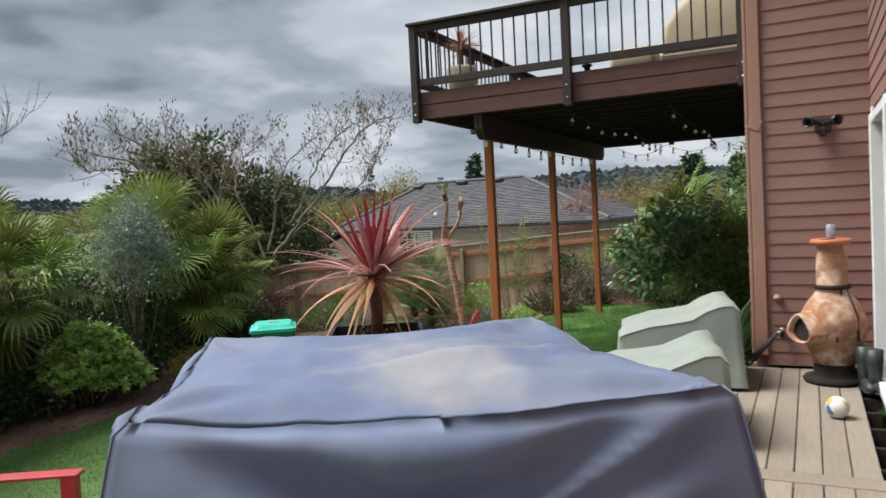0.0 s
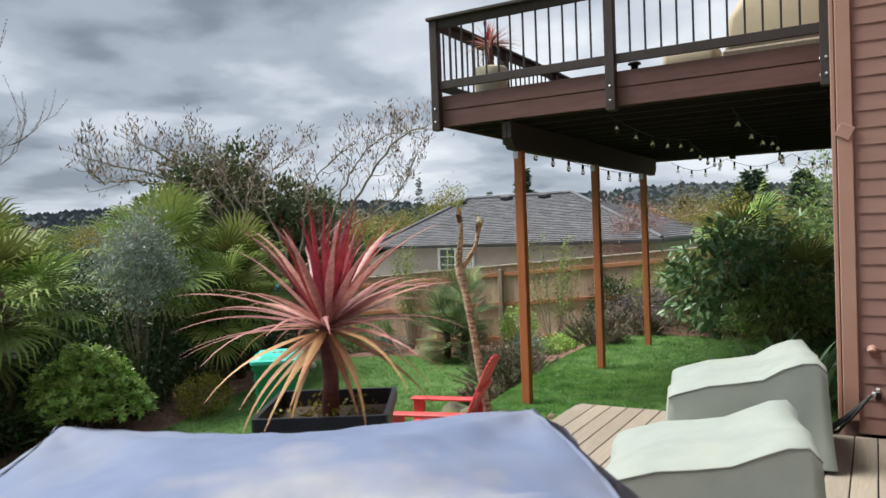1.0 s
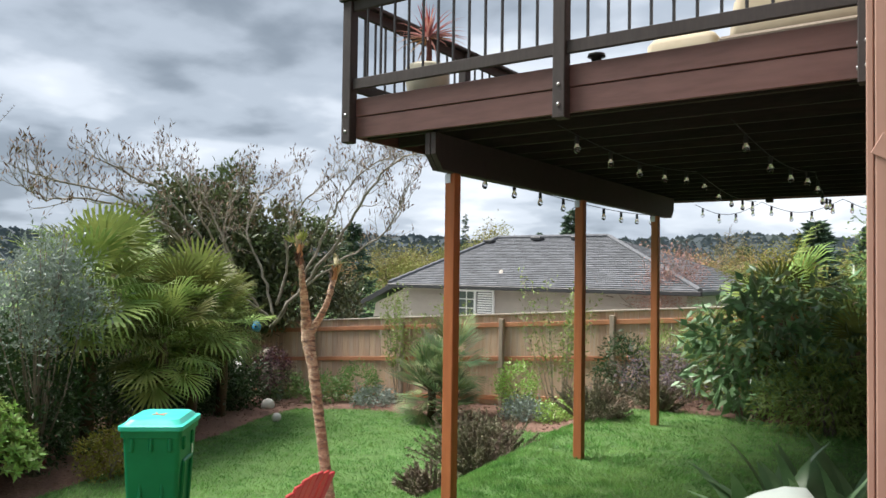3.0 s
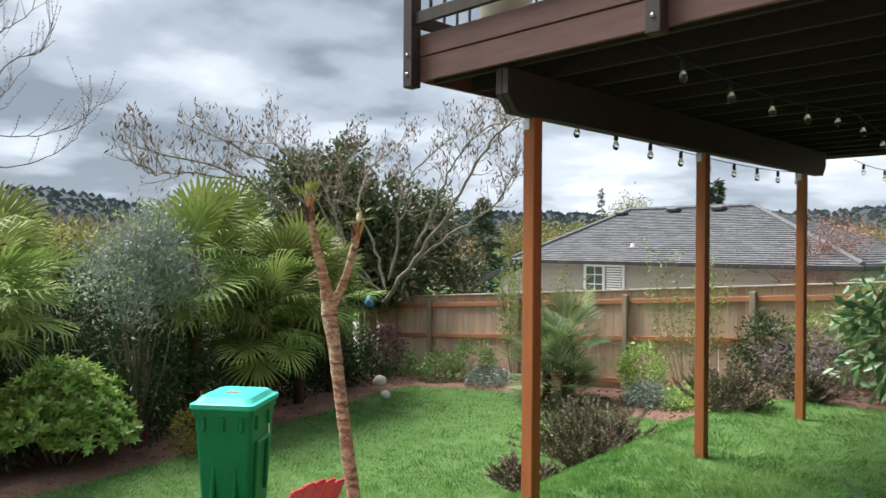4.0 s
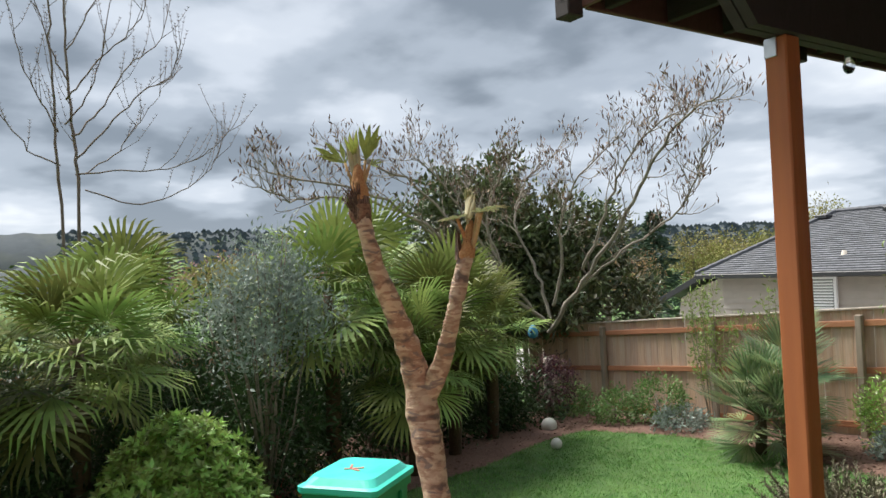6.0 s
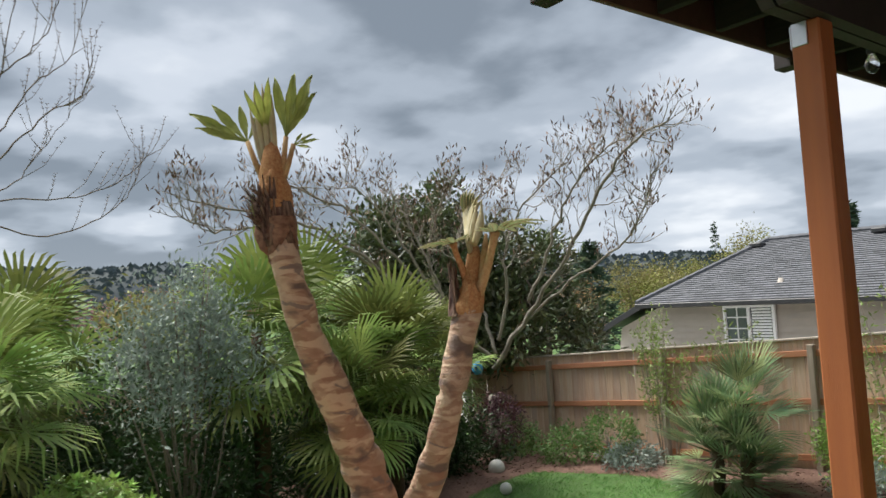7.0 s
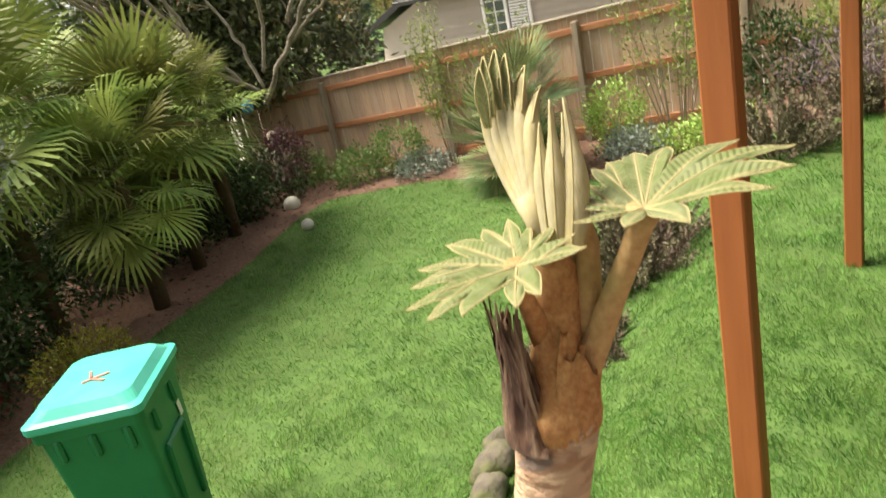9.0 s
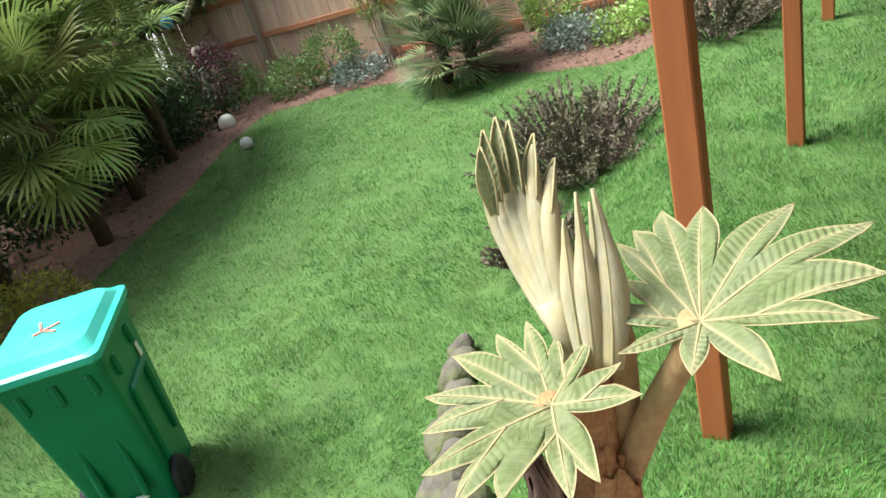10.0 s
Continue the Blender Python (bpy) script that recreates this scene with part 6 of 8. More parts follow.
def lounge_cover(at, rz, w, d, hf, hb, seed):
    """A fitted cover over a lounge chair: low in front, stepping up to the back."""
    c = thing("lounge_chair_cover", at, "pale sage fitted cover over a lounge chair", "furniture cover", "covered lounge chairs", rz=rz)
    g = Geo()
    prof = [(-d / 2 - 0.02, 0.03), (-d / 2, hf * 0.55), (-d / 2 + 0.02, hf - 0.05), (-d / 2 + 0.06, hf - 0.02), (-0.22 * d, hf + 0.05), (-0.05 * d, hf + 0.07), (0.12 * d, hf + 0.09), (0.24 * d, hb - 0.05), (0.36 * d, hb - 0.01), (d / 2 - 0.05, hb), (d / 2, hb - 0.05), (d / 2 + 0.03, 0.03)]
    n = 18
    rng = np.random.default_rng(seed)
    ph = rng.random(4) * 6.28
    for j in range(n + 1):
        v = j / n
        x = -w / 2 + w * v
        e = min(v, 1 - v)
        for i, (yy, zz) in enumerate(prof):
            sagv = -0.010 * math.sin(math.pi * v) - 0.012 * math.exp(-((v - 0.35 - 0.03 * i) / 0.06) ** 2) * (zz > 0.3) + 0.010 * math.sin(7 * v + i + ph[0])
            round_off = -0.035 * (1 - min(1, e / 0.07)) ** 2 * (zz > 0.25)
            g.v.append((x, yy + 0.008 * math.sin(11 * v + ph[1]), zz + (sagv + round_off) * (zz > 0.1)))
    m = len(prof)
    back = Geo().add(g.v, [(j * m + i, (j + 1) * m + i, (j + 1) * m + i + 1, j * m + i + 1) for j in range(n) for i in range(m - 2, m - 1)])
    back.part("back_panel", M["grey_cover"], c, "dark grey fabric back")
    g.f = [(j * m + i, (j + 1) * m + i, (j + 1) * m + i + 1, j * m + i + 1) for j in range(n) for i in range(m - 2)]
    g.part("top_panel", M["pale_cover"], c, "pale sage fabric top and front")
    for s in (-1, 1):
        gs = Geo()
        base = 0 if s < 0 else n * m
        rows = 6
        for i in range(m):
            top = Vector(g.v[base + i])
            for r in range(rows + 1):
                t = r / rows
                q = Vector((s * (w / 2 + 0.035 * t + 0.012 * math.sin(i * 1.7 + 4 * t + ph[2]) * t), top.y * (1 + 0.03 * t), top.z * (1 - t) + 0.03 * t))
                gs.v.append(tuple(q))
        gs.f = [(i * (rows + 1) + r, (i + 1) * (rows + 1) + r, (i + 1) * (rows + 1) + r + 1, i * (rows + 1) + r + 1) for i in range(m - 1) for r in range(rows)]
        gs.part("side_panel", M["pale_cover"], c)
    sm = Geo()
    for base in (0, n * m):
        sm.tube([Vector(g.v[base + i]) + Vector((0, 0, 0.003)) for i in range(2, m - 1)], [0.004] * (m - 3), 6)
    sm.part("seam", M["seam"], c, "dark piped seam")
    block("chair_frame", (0, 0.02, hf * 0.45), (w - 0.12, d - 0.14, hf * 0.7), M["black_metal"], c, 0.02)
    return c


lounge_cover((-0.98, 7.05, 0.0), -80, 0.84, 0.95, 0.50, 0.70, 4)
lounge_cover((-0.93, 5.50, 0.0), -78, 0.84, 0.95, 0.42, 0.60, 9)

# ---- chiminea, can, boots, balls, tap, hose, lamp ----
ch = thing("chiminea", (0.22, 7.22, 0.0), "weathered terracotta chiminea on a low dark stand", "fire pit")
g = Geo().lathe([(0.0, 0.0), (0.22, 0.0), (0.235, 0.03), (0.215, 0.05), (0.15, 0.07), (0.15, 0.16)], 28)
g.part("stand", M["soot"], ch, "sooty round stand")
g = Geo().lathe([(0.10, 0.14), (0.16, 0.16), (0.165, 0.20), (0.19, 0.28), (0.235, 0.38), (0.25, 0.46), (0.235, 0.55), (0.19, 0.64), (0.135, 0.71), (0.12, 0.74), (0.128, 0.76), (0.115, 0.78), (0.112, 0.95), (0.105, 1.10), (0.105, 1.12), (0.07, 1.12), (0.075, 0.9), (0.09, 0.75)], 32)
g.part("body", M["terracotta"], ch, "bulbous terracotta body and chimney")
g = Geo().lathe([(0.105, 1.10), (0.15, 1.115), (0.155, 1.14), (0.14, 1.155), (0.075, 1.15)], 28)
g.part("rim", M["terra_rim"], ch, "orange terracotta chimney rim")
def arch(a, w, h):
    """Outline of the fire mouth: flat below, pointed arch above."""
    c, q = math.cos(a), math.sin(a)
    return w * c * (1 - 0.35 * max(0, q) ** 1.5), 0.42 + h * (q if q > 0 else 0.55 * q)


g = Geo()
for k in range(25):
    a = 2 * math.pi * k / 24
    for w, h, yy in ((0.145, 0.155, -0.315), (0.122, 0.132, -0.315), (0.165, 0.18, -0.17), (0.10, 0.11, -0.20)):
        x, z = arch(a, w, h)
        g.v.append((x, yy - 0.03 * (z - 0.42), z))
g.f = [q for k in range(24) for q in ((k * 4, k * 4 + 4, k * 4 + 5, k * 4 + 1), (k * 4 + 2, k * 4 + 6, k * 4 + 4, k * 4), (k * 4 + 1, k * 4 + 5, k * 4 + 7, k * 4 + 3))]
mo = g.part("mouth_rim", M["terracotta"], ch, "raised fire mouth rim")
mo.matrix_basis = Matrix.Rotation(radians(-52), 4, "Z")
g = Geo().add([(arch(2 * math.pi * k / 24, 0.13, 0.14)[0], -0.275, arch(2 * math.pi * k / 24, 0.13, 0.14)[1]) for k in range(24)], [tuple(range(24))])
g.part("mouth", M["soot"], ch, "soot-black fire mouth", smooth=False).matrix_basis = Matrix.Rotation(radians(-52), 4, "Z")
g = Geo().lathe([(0.128, 0.755), (0.137, 0.76), (0.137, 0.785), (0.125, 0.79)], 28)
g.part("iron_band", M["soot"], ch, "dark band round the neck")
for k in range(2):
    g = Geo().tube([(0.02 + 0.15 * k, -0.235 + 0.05 * k, 0.36), (0.03 + 0.14 * k, -0.215 + 0.05 * k, 0.55), (0.06 + 0.06 * k, -0.12, 0.70), (0.06 + 0.04 * k, -0.10, 0.76)], [0.008] * 4, 6)
    g.part("relief_strap", M["soot"], ch, "dark iron strap")
g = Geo().lathe([(0.0, 0.0), (0.028, 0.0), (0.033, 0.008), (0.033, 0.105), (0.026, 0.118), (0.0, 0.116)], 18, (0.22, 7.20, 1.152))
tagged(g.part("drink_can", M["can"]), "blue and silver drink can on the chimney rim", "can")


def boot(x, y, rz):
    b = thing("rubber_boot", (x, y, 0), "dark rubber boot standing by the door", "boot", "pair of boots", rz=rz)
    g = Geo().tube([(0, 0.03, 0.03), (0, 0.03, 0.12), (0, 0.035, 0.22), (0, 0.035, 0.33)], [0.045, 0.048, 0.056, 0.062], 14)
    g.part("shaft", M["boot"], b)
    g = Geo().tube([(0, 0.08, 0.045), (0, 0.0, 0.05), (0, -0.09, 0.045), (0, -0.15, 0.035), (0, -0.175, 0.03)], [0.035, 0.046, 0.044, 0.036, 0.012], 12)
    g.part("foot", M["boot"], b)
    block("sole", (0, -0.04, 0.011), (0.085, 0.26, 0.022), M["rubber"], b, 0.01)


boot(0.43, 6.98, 10)
boot(0.50, 6.86, 30)


def ball(name, at, r, mats, label):
    bm = bmesh.new()
    bmesh.ops.create_icosphere(bm, subdivisions=3, radius=r)
    me = bpy.data.meshes.new(name)
    bm.to_mesh(me)
    bm.free()
    for m in mats:
        me.materials.append(m)
    me.polygons.foreach_set("use_smooth", [True] * len(me.polygons))
    if len(mats) > 1:
        seeds = unit(np.random.default_rng(3), 26)
        for p in me.polygons:
            k = int(np.argmax(seeds @ np.array(p.center)))
            p.material_index = (0, 1, 0, 2, 0, 1, 0)[k % 7]
    ob = new(name, me)
    ob.location = at
    return tagged(ob, label, "ball")


ball("football", (0.21, 6.10, 0.075), 0.075, [M["ball_white"], M["ball_blue"], M["ball_gold"]], "white, blue and yellow football on the deck")
ball("white_ball", (-11.23, 14.10, gz(-11.23, 14.10) + 0.11), 0.13, [M["ball_white"]], "dirty white ball at the edge of the lawn")
ball("small_white_ball", (-10.13, 13.31, gz(-10.13, 13.31) + 0.07), 0.085, [M["ball_white"]], "small dirty white ball on the grass")

tap = thing("garden_tap", (-0.20, WY - 0.02, 0.62), "wall tap above a black hose splitter", "tap")
Geo().lathe([(0.0, 0), (0.035, 0), (0.035, 0.012), (0.018, 0.02), (0.016, 0.07), (0.0, 0.07)], 14).part("valve_body", M["siding_trim"], tap).matrix_basis = Matrix.Rotation(math.pi / 2, 4, "X")
Geo().tube([(-0.028, -0.075, 0), (0, -0.08, 0.012), (0.028, -0.075, 0)], [0.009, 0.012, 0.009], 8).part("handle", M["siding_trim"], tap)
hs = thing("hose_splitter", (-0.17, WY - 0.05, 0.32), "black hose splitter with trailing hoses", "hose")
Geo().tube([(0, 0.03, 0.0), (0, -0.03, 0), (0, -0.06, -0.03)], [0.02, 0.02, 0.018], 10).part("valve_body", M["black_metal"], hs)
for k in range(3):
    Geo().tube([(-0.03 * k, -0.06, 0.03 - 0.03 * k), (-0.06 - 0.03 * k, -0.09, -0.02 - 0.03 * k), (-0.14 - 0.04 * k, -0.12, -0.13 - 0.02 * k), (-0.25 - 0.05 * k, -0.14 - 0.02 * k, -0.26), (-0.40 - 0.06 * k, -0.10 - 0.05 * k, -0.306)], [0.011] * 5, 8).part("hose", M["rubber"], hs)
    block("coupling", (-0.025 * k, -0.065, 0.035 - 0.028 * k), (0.03, 0.045, 0.03), M["steel"], hs, 0.006)
wl_ = thing("security_light", (0.19, WY - 0.02, 2.10), "dark bronze twin-head security light on the siding", "lamp")
block("mount", (0, -0.02, 0), (0.13, 0.03, 0.13), M["dark_stain"], wl_, 0.008)
for s in (-1, 1):
    Geo().lathe([(0.0, 0), (0.022, 0.0), (0.042, 0.05), (0.045, 0.10), (0.040, 0.10), (0.02, 0.04)], 14).part("lamp_head", M["black_metal"], wl_).matrix_basis = Matrix.Translation((0.06 * s, -0.07, 0.03)) @ Matrix.Rotation(radians(95), 4, "X") @ Matrix.Rotation(radians(35 * s), 4, "Y")
    Geo().tube([(0.01 * s, -0.03, 0.01), (0.06 * s, -0.07, 0.03)], [0.01, 0.01], 8).part("arm", M["black_metal"], wl_)
block("sensor", (0, -0.06, -0.06), (0.06, 0.07, 0.08), M["black_metal"], wl_, 0.015)

# ---- things on the upper deck ----
def strap_leaf(length, elev, droop, width, name, mat):
    """One strap leaf in the x-z plane, bending under its weight."""
    pts, p, a = [], Vector((0.02, 0, 0)), elev
    n = 9
    for k in range(n + 1):
        pts.append(p.copy())
        p = p + Vector((math.cos(a), 0, math.sin(a))) * length / n
        a -= droop * (0.4 + 1.2 * k / n) / n
    w = [width * (0.55 + 0.45 * math.sin(math.pi * min(1, t * 1.4))) * (1 - max(0, t - 0.35) / 0.65) ** 0.7 + 0.0004 for t in (k / n for k in range(n + 1))]
    return Geo().strip(pts, w, (0, 1, 0), 0.30).mesh(name, mat)


def cordyline(parent, z, size, seed, count):
    rng = np.random.default_rng(seed)
    kinds = []
    for elev, droop, mat, ln in ((1.5, 0.15, "cord_red", 0.75), (1.32, 0.2, "cord_red", 0.8), (1.15, 0.35, "cord_red", 0.85), (0.85, 0.8, "cord_pink", 0.95), (0.55, 0.9, "cord_pink", 1.0), (0.3, 0.9, "cord_pink", 1.05), (0.1, 0.9, "cord_pink", 1.05), (0.0, 1.1, "cord_dry", 1.0), (-0.35, 0.9, "cord_dry", 0.95), (-0.75, 0.5, "cord_dry", 0.85)):
        for j in range(2):
            kinds.append(strap_leaf(size * ln * rng.uniform(0.85, 1.1), elev + rng.normal() * 0.08, droop * rng.uniform(0.7, 1.3), 0.018 * size / 0.62, "strap_leaf", M[mat]))
    for i in range(count):
        k = int(min(19, abs(rng.normal(0.50, 0.26)) * 20))
        ob = new("strap_leaf", kinds[k])
        ob.parent = parent
        ob.matrix_basis = pose(0, 0, z + 0.05 * (1 - k / 10) * size, 0, 0, rng.uniform(0, 360)) @ pose(0, 0, 0, rng.uniform(-14, 14), 0, 0)


up = thing("potted_cordyline", (-3.72, 8.95, DZ), "dark red cordyline in a cream pot on the upper deck", "potted plant")
Geo().lathe([(0.0, 0), (0.13, 0), (0.16, 0.05), (0.185, 0.20), (0.185, 0.31), (0.17, 0.33), (0.155, 0.31), (0.0, 0.29)], 26).part("pot", M["cream_pot"], up, "round cream ceramic pot")
Geo().tube([(0, 0, 0.28), (0.01, 0, 0.42), (0, 0.01, 0.58)], [0.025, 0.022, 0.02], 10).part("stem", M["cord_trunk"], up)
cordyline(up, 0.58, 0.34, 8, 60)
gc = thing("covered_grill", (-0.86, 9.45, DZ), "barbecue under a tan cover on the upper deck", "furniture cover")
g = Geo()
def shifted(w, d, z, r, dx):
    return [(x + dx, y, zz) for x, y, zz in rounded_ring(w, d, z, r)]


loft(g, [shifted(1.0, 0.60, 0.12, 0.06, 0.0), shifted(1.0, 0.58, 0.30, 0.06, 0.0), shifted(0.98, 0.58, 0.48, 0.08, 0.01), shifted(0.86, 0.56, 0.66, 0.12, 0.05), shifted(0.72, 0.52, 0.80, 0.16, 0.10), shifted(0.50, 0.42, 0.92, 0.16, 0.16), shifted(0.26, 0.24, 0.97, 0.10, 0.20)])
g.part("cover", M["tan_cover"], gc, "tan weatherproof cover")
for sx in (-0.45, 0.45):
    block("leg", (sx, 0, 0.07), (0.05, 0.45, 0.14), M["black_metal"], gc)
pl = thing("wood_pallet", (-0.85, 8.72, DZ), "rough wooden board lying on the upper deck", "board")
block("plank", (0, 0, 0.045), (0.9, 0.16, 0.09), M["fence_post"], pl, 0.02)
tb = thing("covered_box", (-1.72, 9.5, DZ), "small tan covered box on the upper deck", "furniture cover")
g = Geo()
loft(g, [rounded_ring(0.52, 0.5, 0.0, 0.05), rounded_ring(0.50, 0.48, 0.30, 0.06), rounded_ring(0.44, 0.42, 0.35, 0.08)])
g.part("cover", M["tan_cover"], tb)
Geo().lathe([(0.0, 0.02), (0.07, 0.02), (0.07, 0.05), (0.05, 0.06), (0.0, 0.06)], 18).part("lid", M["black_metal"], tb)
cl = thing("solar_cap_light", (-2.05, 8.55, DZ), "small black solar light on the deck floor", "lamp")
Geo().lathe([(0.0, 0), (0.03, 0), (0.035, 0.05), (0.06, 0.055), (0.055, 0.075), (0.0, 0.08)], 16).part("body", M["black_metal"], cl)

# ---- string lights under the upper deck ----
BULB_M = Geo().lathe([(0.0, -0.075), (0.012, -0.073), (0.022, -0.060), (0.026, -0.043), (0.021, -0.022), (0.013, -0.008), (0.012, 0.0)], 14).mesh("bulb_glass", M["bulb"])
SOCK_M = Geo().lathe([(0.0, 0.055), (0.008, 0.055), (0.015, 0.045), (0.017, 0.0), (0.013, -0.006), (0.0, -0.006)], 12).mesh("socket", M["rubber"])


def light_string(pts, n, sag, label="string of clear bulbs on black cable"):
    s = thing("string_light", pts[0], label, "string light", "string lights under the deck")
    o = Vector(pts[0])
    for a, b in zip(pts[:-1], pts[1:]):
        a, b = Vector(a), Vector(b)
        line = [a.lerp(b, k / 16) - Vector((0, 0, sag * math.sin(math.pi * k / 16))) - o for k in range(17)]
        Geo().tube(line, [0.004] * 17, 5).part("cable", M["rubber"], s)
        for i in range(n):
            t = (i + 0.5) / n
            p = a.lerp(b, t) - Vector((0, 0, sag * math.sin(math.pi * t))) - o
            so = new("socket", SOCK_M)
            so.parent, so.location = s, p - Vector((0, 0, 0.055))
            bu = new("bulb", BULB_M)
            bu.parent, bu.location = so, (0, 0, -0.004)


light_string([(-3.42, 8.62, 2.52), (-3.42, 11.2, 2.36), (-3.42, 13.9, 2.40)], 5, 0.03)
light_string([(-2.35, 8.6, 2.62), (-2.2, 11.4, 2.62), (-2.3, 14.6, 2.60)], 5, 0.08)
light_string([(-1.3, 9.0, 2.62), (-1.2, 11.8, 2.60), (-1.4, 14.6, 2.60)], 4, 0.10)
light_string([(-3.2, 14.85, 2.62), (-2.3, 14.9, 2.62), (-1.3, 14.9, 2.62), (-0.5, 14.9, 2.62)], 4, 0.16)

# ---- planter with cordyline ----
pc = thing("cordyline_planter", (-2.15, 4.11, 0.0), "red and pink cordyline in a tall black square planter", "potted plant")
g = Geo()


def square(w, z):
    return rounded_ring(w, w, z, 0.02, 3)


loft(g, [square(0.36, 0.0), square(0.50, 0.80), square(0.53, 0.81), square(0.53, 0.86), square(0.49, 0.86), square(0.48, 0.79)], cap=False)
g.part("pot", M["black_pot"], pc, "tall black plastic planter", smooth=False).matrix_basis = Matrix.Rotation(radians(30), 4, "Z")
g = Geo()
g.add(rounded_ring(0.48, 0.48, 0.79, 0.02, 3), [tuple(range(16))])
g.part("soil", M["soil"], pc, smooth=False).matrix_basis = Matrix.Rotation(radians(30), 4, "Z")
bark = Geo().tube([(0, 0, 0.78), (0.01, 0.0, 0.95), (0.0, 0.005, 1.12), (0, 0, 1.28)], [0.038, 0.034, 0.036, 0.03], 12)
bark.part("stem", M["cord_trunk"], pc, "reddish cane")
cordyline(pc, 1.18, 0.61, 21, 108)
tagged(crown("ground_cover", M["gold"], [(0, 0, 0.80, 0.2, 0.2, 0.03)], 260, 0.03, 0.016, 6, pc, 6, 0.05), kind="stuff")

# ---- planting ----
def frond_mesh(seed, petiole, fan, leaflets, droop, mat, name="frond", spread=150, slim=0.46):
    """A fan frond: stalk along +x, then a pleated fan whose tips hang."""
    rng = np.random.default_rng(seed)
    g = Geo()
    bend = rng.uniform(0.12, 0.3)
    end = Vector((petiole, 0, -bend * petiole * 0.4))
    g.tube([(0, 0, 0), (petiole * 0.5, 0, -bend * petiole * 0.06), tuple(end)], [0.011, 0.009, 0.007], 4)
    for k in range(leaflets):
        a = radians(-spread + 2 * spread * (k + 0.5) / leaflets) + rng.normal() * 0.02
        L = fan * (0.72 + 0.28 * math.cos(a * 0.6)) * rng.uniform(0.92, 1.06)
        d = Vector((math.cos(a), math.sin(a), 0.10 * math.cos(a * 2) - 0.15 + 0.35 * abs(math.sin(a))))
        s = Vector((-math.sin(a), math.cos(a), 0))
        step = 2 * radians(spread) / leaflets
        up = Vector((0, 0, 0.012 if k % 2 else -0.012))
        p1, p2 = end + d * L * 0.45 + up, end + d * L * 0.78 - Vector((0, 0, droop * L * 0.12))
        p3 = end + d * L * (0.98 - 0.10 * droop) - Vector((0, 0, droop * L * rng.uniform(0.3, 0.6)))
        w = L * 0.45 * step * slim
        g.add([end, p1 + s * w, p1 - s * w, p2 + s * w * 0.6, p2 - s * w * 0.6, p3], [(0, 2, 1), (1, 2, 4, 3), (3, 4, 5)])
    return g.mesh(name, mat, False)


PALM_F = [frond_mesh(i, 0.62, 0.74, 30, (0.25, 0.5, 0.8, 0.4)[i], M["palm"], spread=128, slim=0.50) for i in range(4)]
DWARF_F = [frond_mesh(20 + i, 0.26, 0.50, 20, (0.0, 0.04, 0.1)[i], M["yucca"], spread=62, slim=0.50) for i in range(3)]


def palm(at, height, n, scale, seed, meshes, label, category="palm", group="", low=-42, high=80, trunk=0.09):
    rng = np.random.default_rng(seed)
    z = gz(*at)
    p = thing("fan_palm", (*at, z), label, category, group)
    H = height - z
    Geo().tube([(0, 0, -0.1), (0.03, 0.02, H * 0.4), (0.0, 0.03, H * 0.8), (0, 0, H)], [trunk, trunk * 1.05, trunk, trunk * 0.6], 12).part("trunk", M["palm_trunk"], p, "fibrous brown palm trunk")
    for i in range(n):
        t = (i + 0.5) / n
        el = high + (low - high) * t ** 0.8 + rng.normal() * 8
        az = i * 137.5 + rng.normal() * 12
        ob = new("frond", meshes[int(rng.integers(len(meshes)))])
        ob.parent = p
        s = scale * rng.uniform(0.8, 1.15)
        ob.matrix_basis = Matrix.Translation((0, 0, H - 0.05 - 0.25 * t * scale)) @ Euler((radians(rng.normal() * 12), radians(-el), radians(az)), "XYZ").to_matrix().to_4x4() @ Matrix.Scale(s, 4)
    return p


for i, (x, y, h, n, s) in enumerate(((-9.75, 6.95, 1.02, 34, 0.92), (-10.3, 9.85, 1.35, 36, 1.0), (-10.7, 11.9, 0.95, 34, 0.95), (-12.2, 11.4, 1.5, 26, 1.0), (-9.4, 5.2, 1.25, 32, 1.05), (-8.9, 3.4, 1.0, 30, 1.0), (-11.6, 7.6, 1.25, 26, 1.0), (-10.9, 4.0, 1.6, 26, 1.1), (-10.1, 10.9, 0.55, 24, 0.85), (-11.3, 13.0, 0.6, 26, 0.85))):
    palm((x, y), h, n, s, 40 + i, PALM_F, "windmill fan palm with drooping green fronds in the hedge", group="fan palms in the hedge")
for i, (x, y, h, n, s) in enumerate(((-2.3, 16.2, 1.15, 24, 0.95), (-1.2, 15.3, 0.6, 22, 0.8))):
    palm((x, y), h, n, s, 70 + i, PALM_F, "windmill fan palm among shrubs beyond the deck", group="fan palms by the deck")
for i, (x, y, h, s, nn) in enumerate(((-7.85, 14.85, -0.35, 1.2, 24), (-7.6, 15.15, 0.15, 1.2, 24), (-7.4, 14.75, -0.55, 1.1, 22))):
    palm((x, y), h, nn, s, 80 + i, DWARF_F, "spiky dwarf fan palm with yellowed lower fronds", group="dwarf palms in the bed", low=-30, high=88, trunk=0.07)


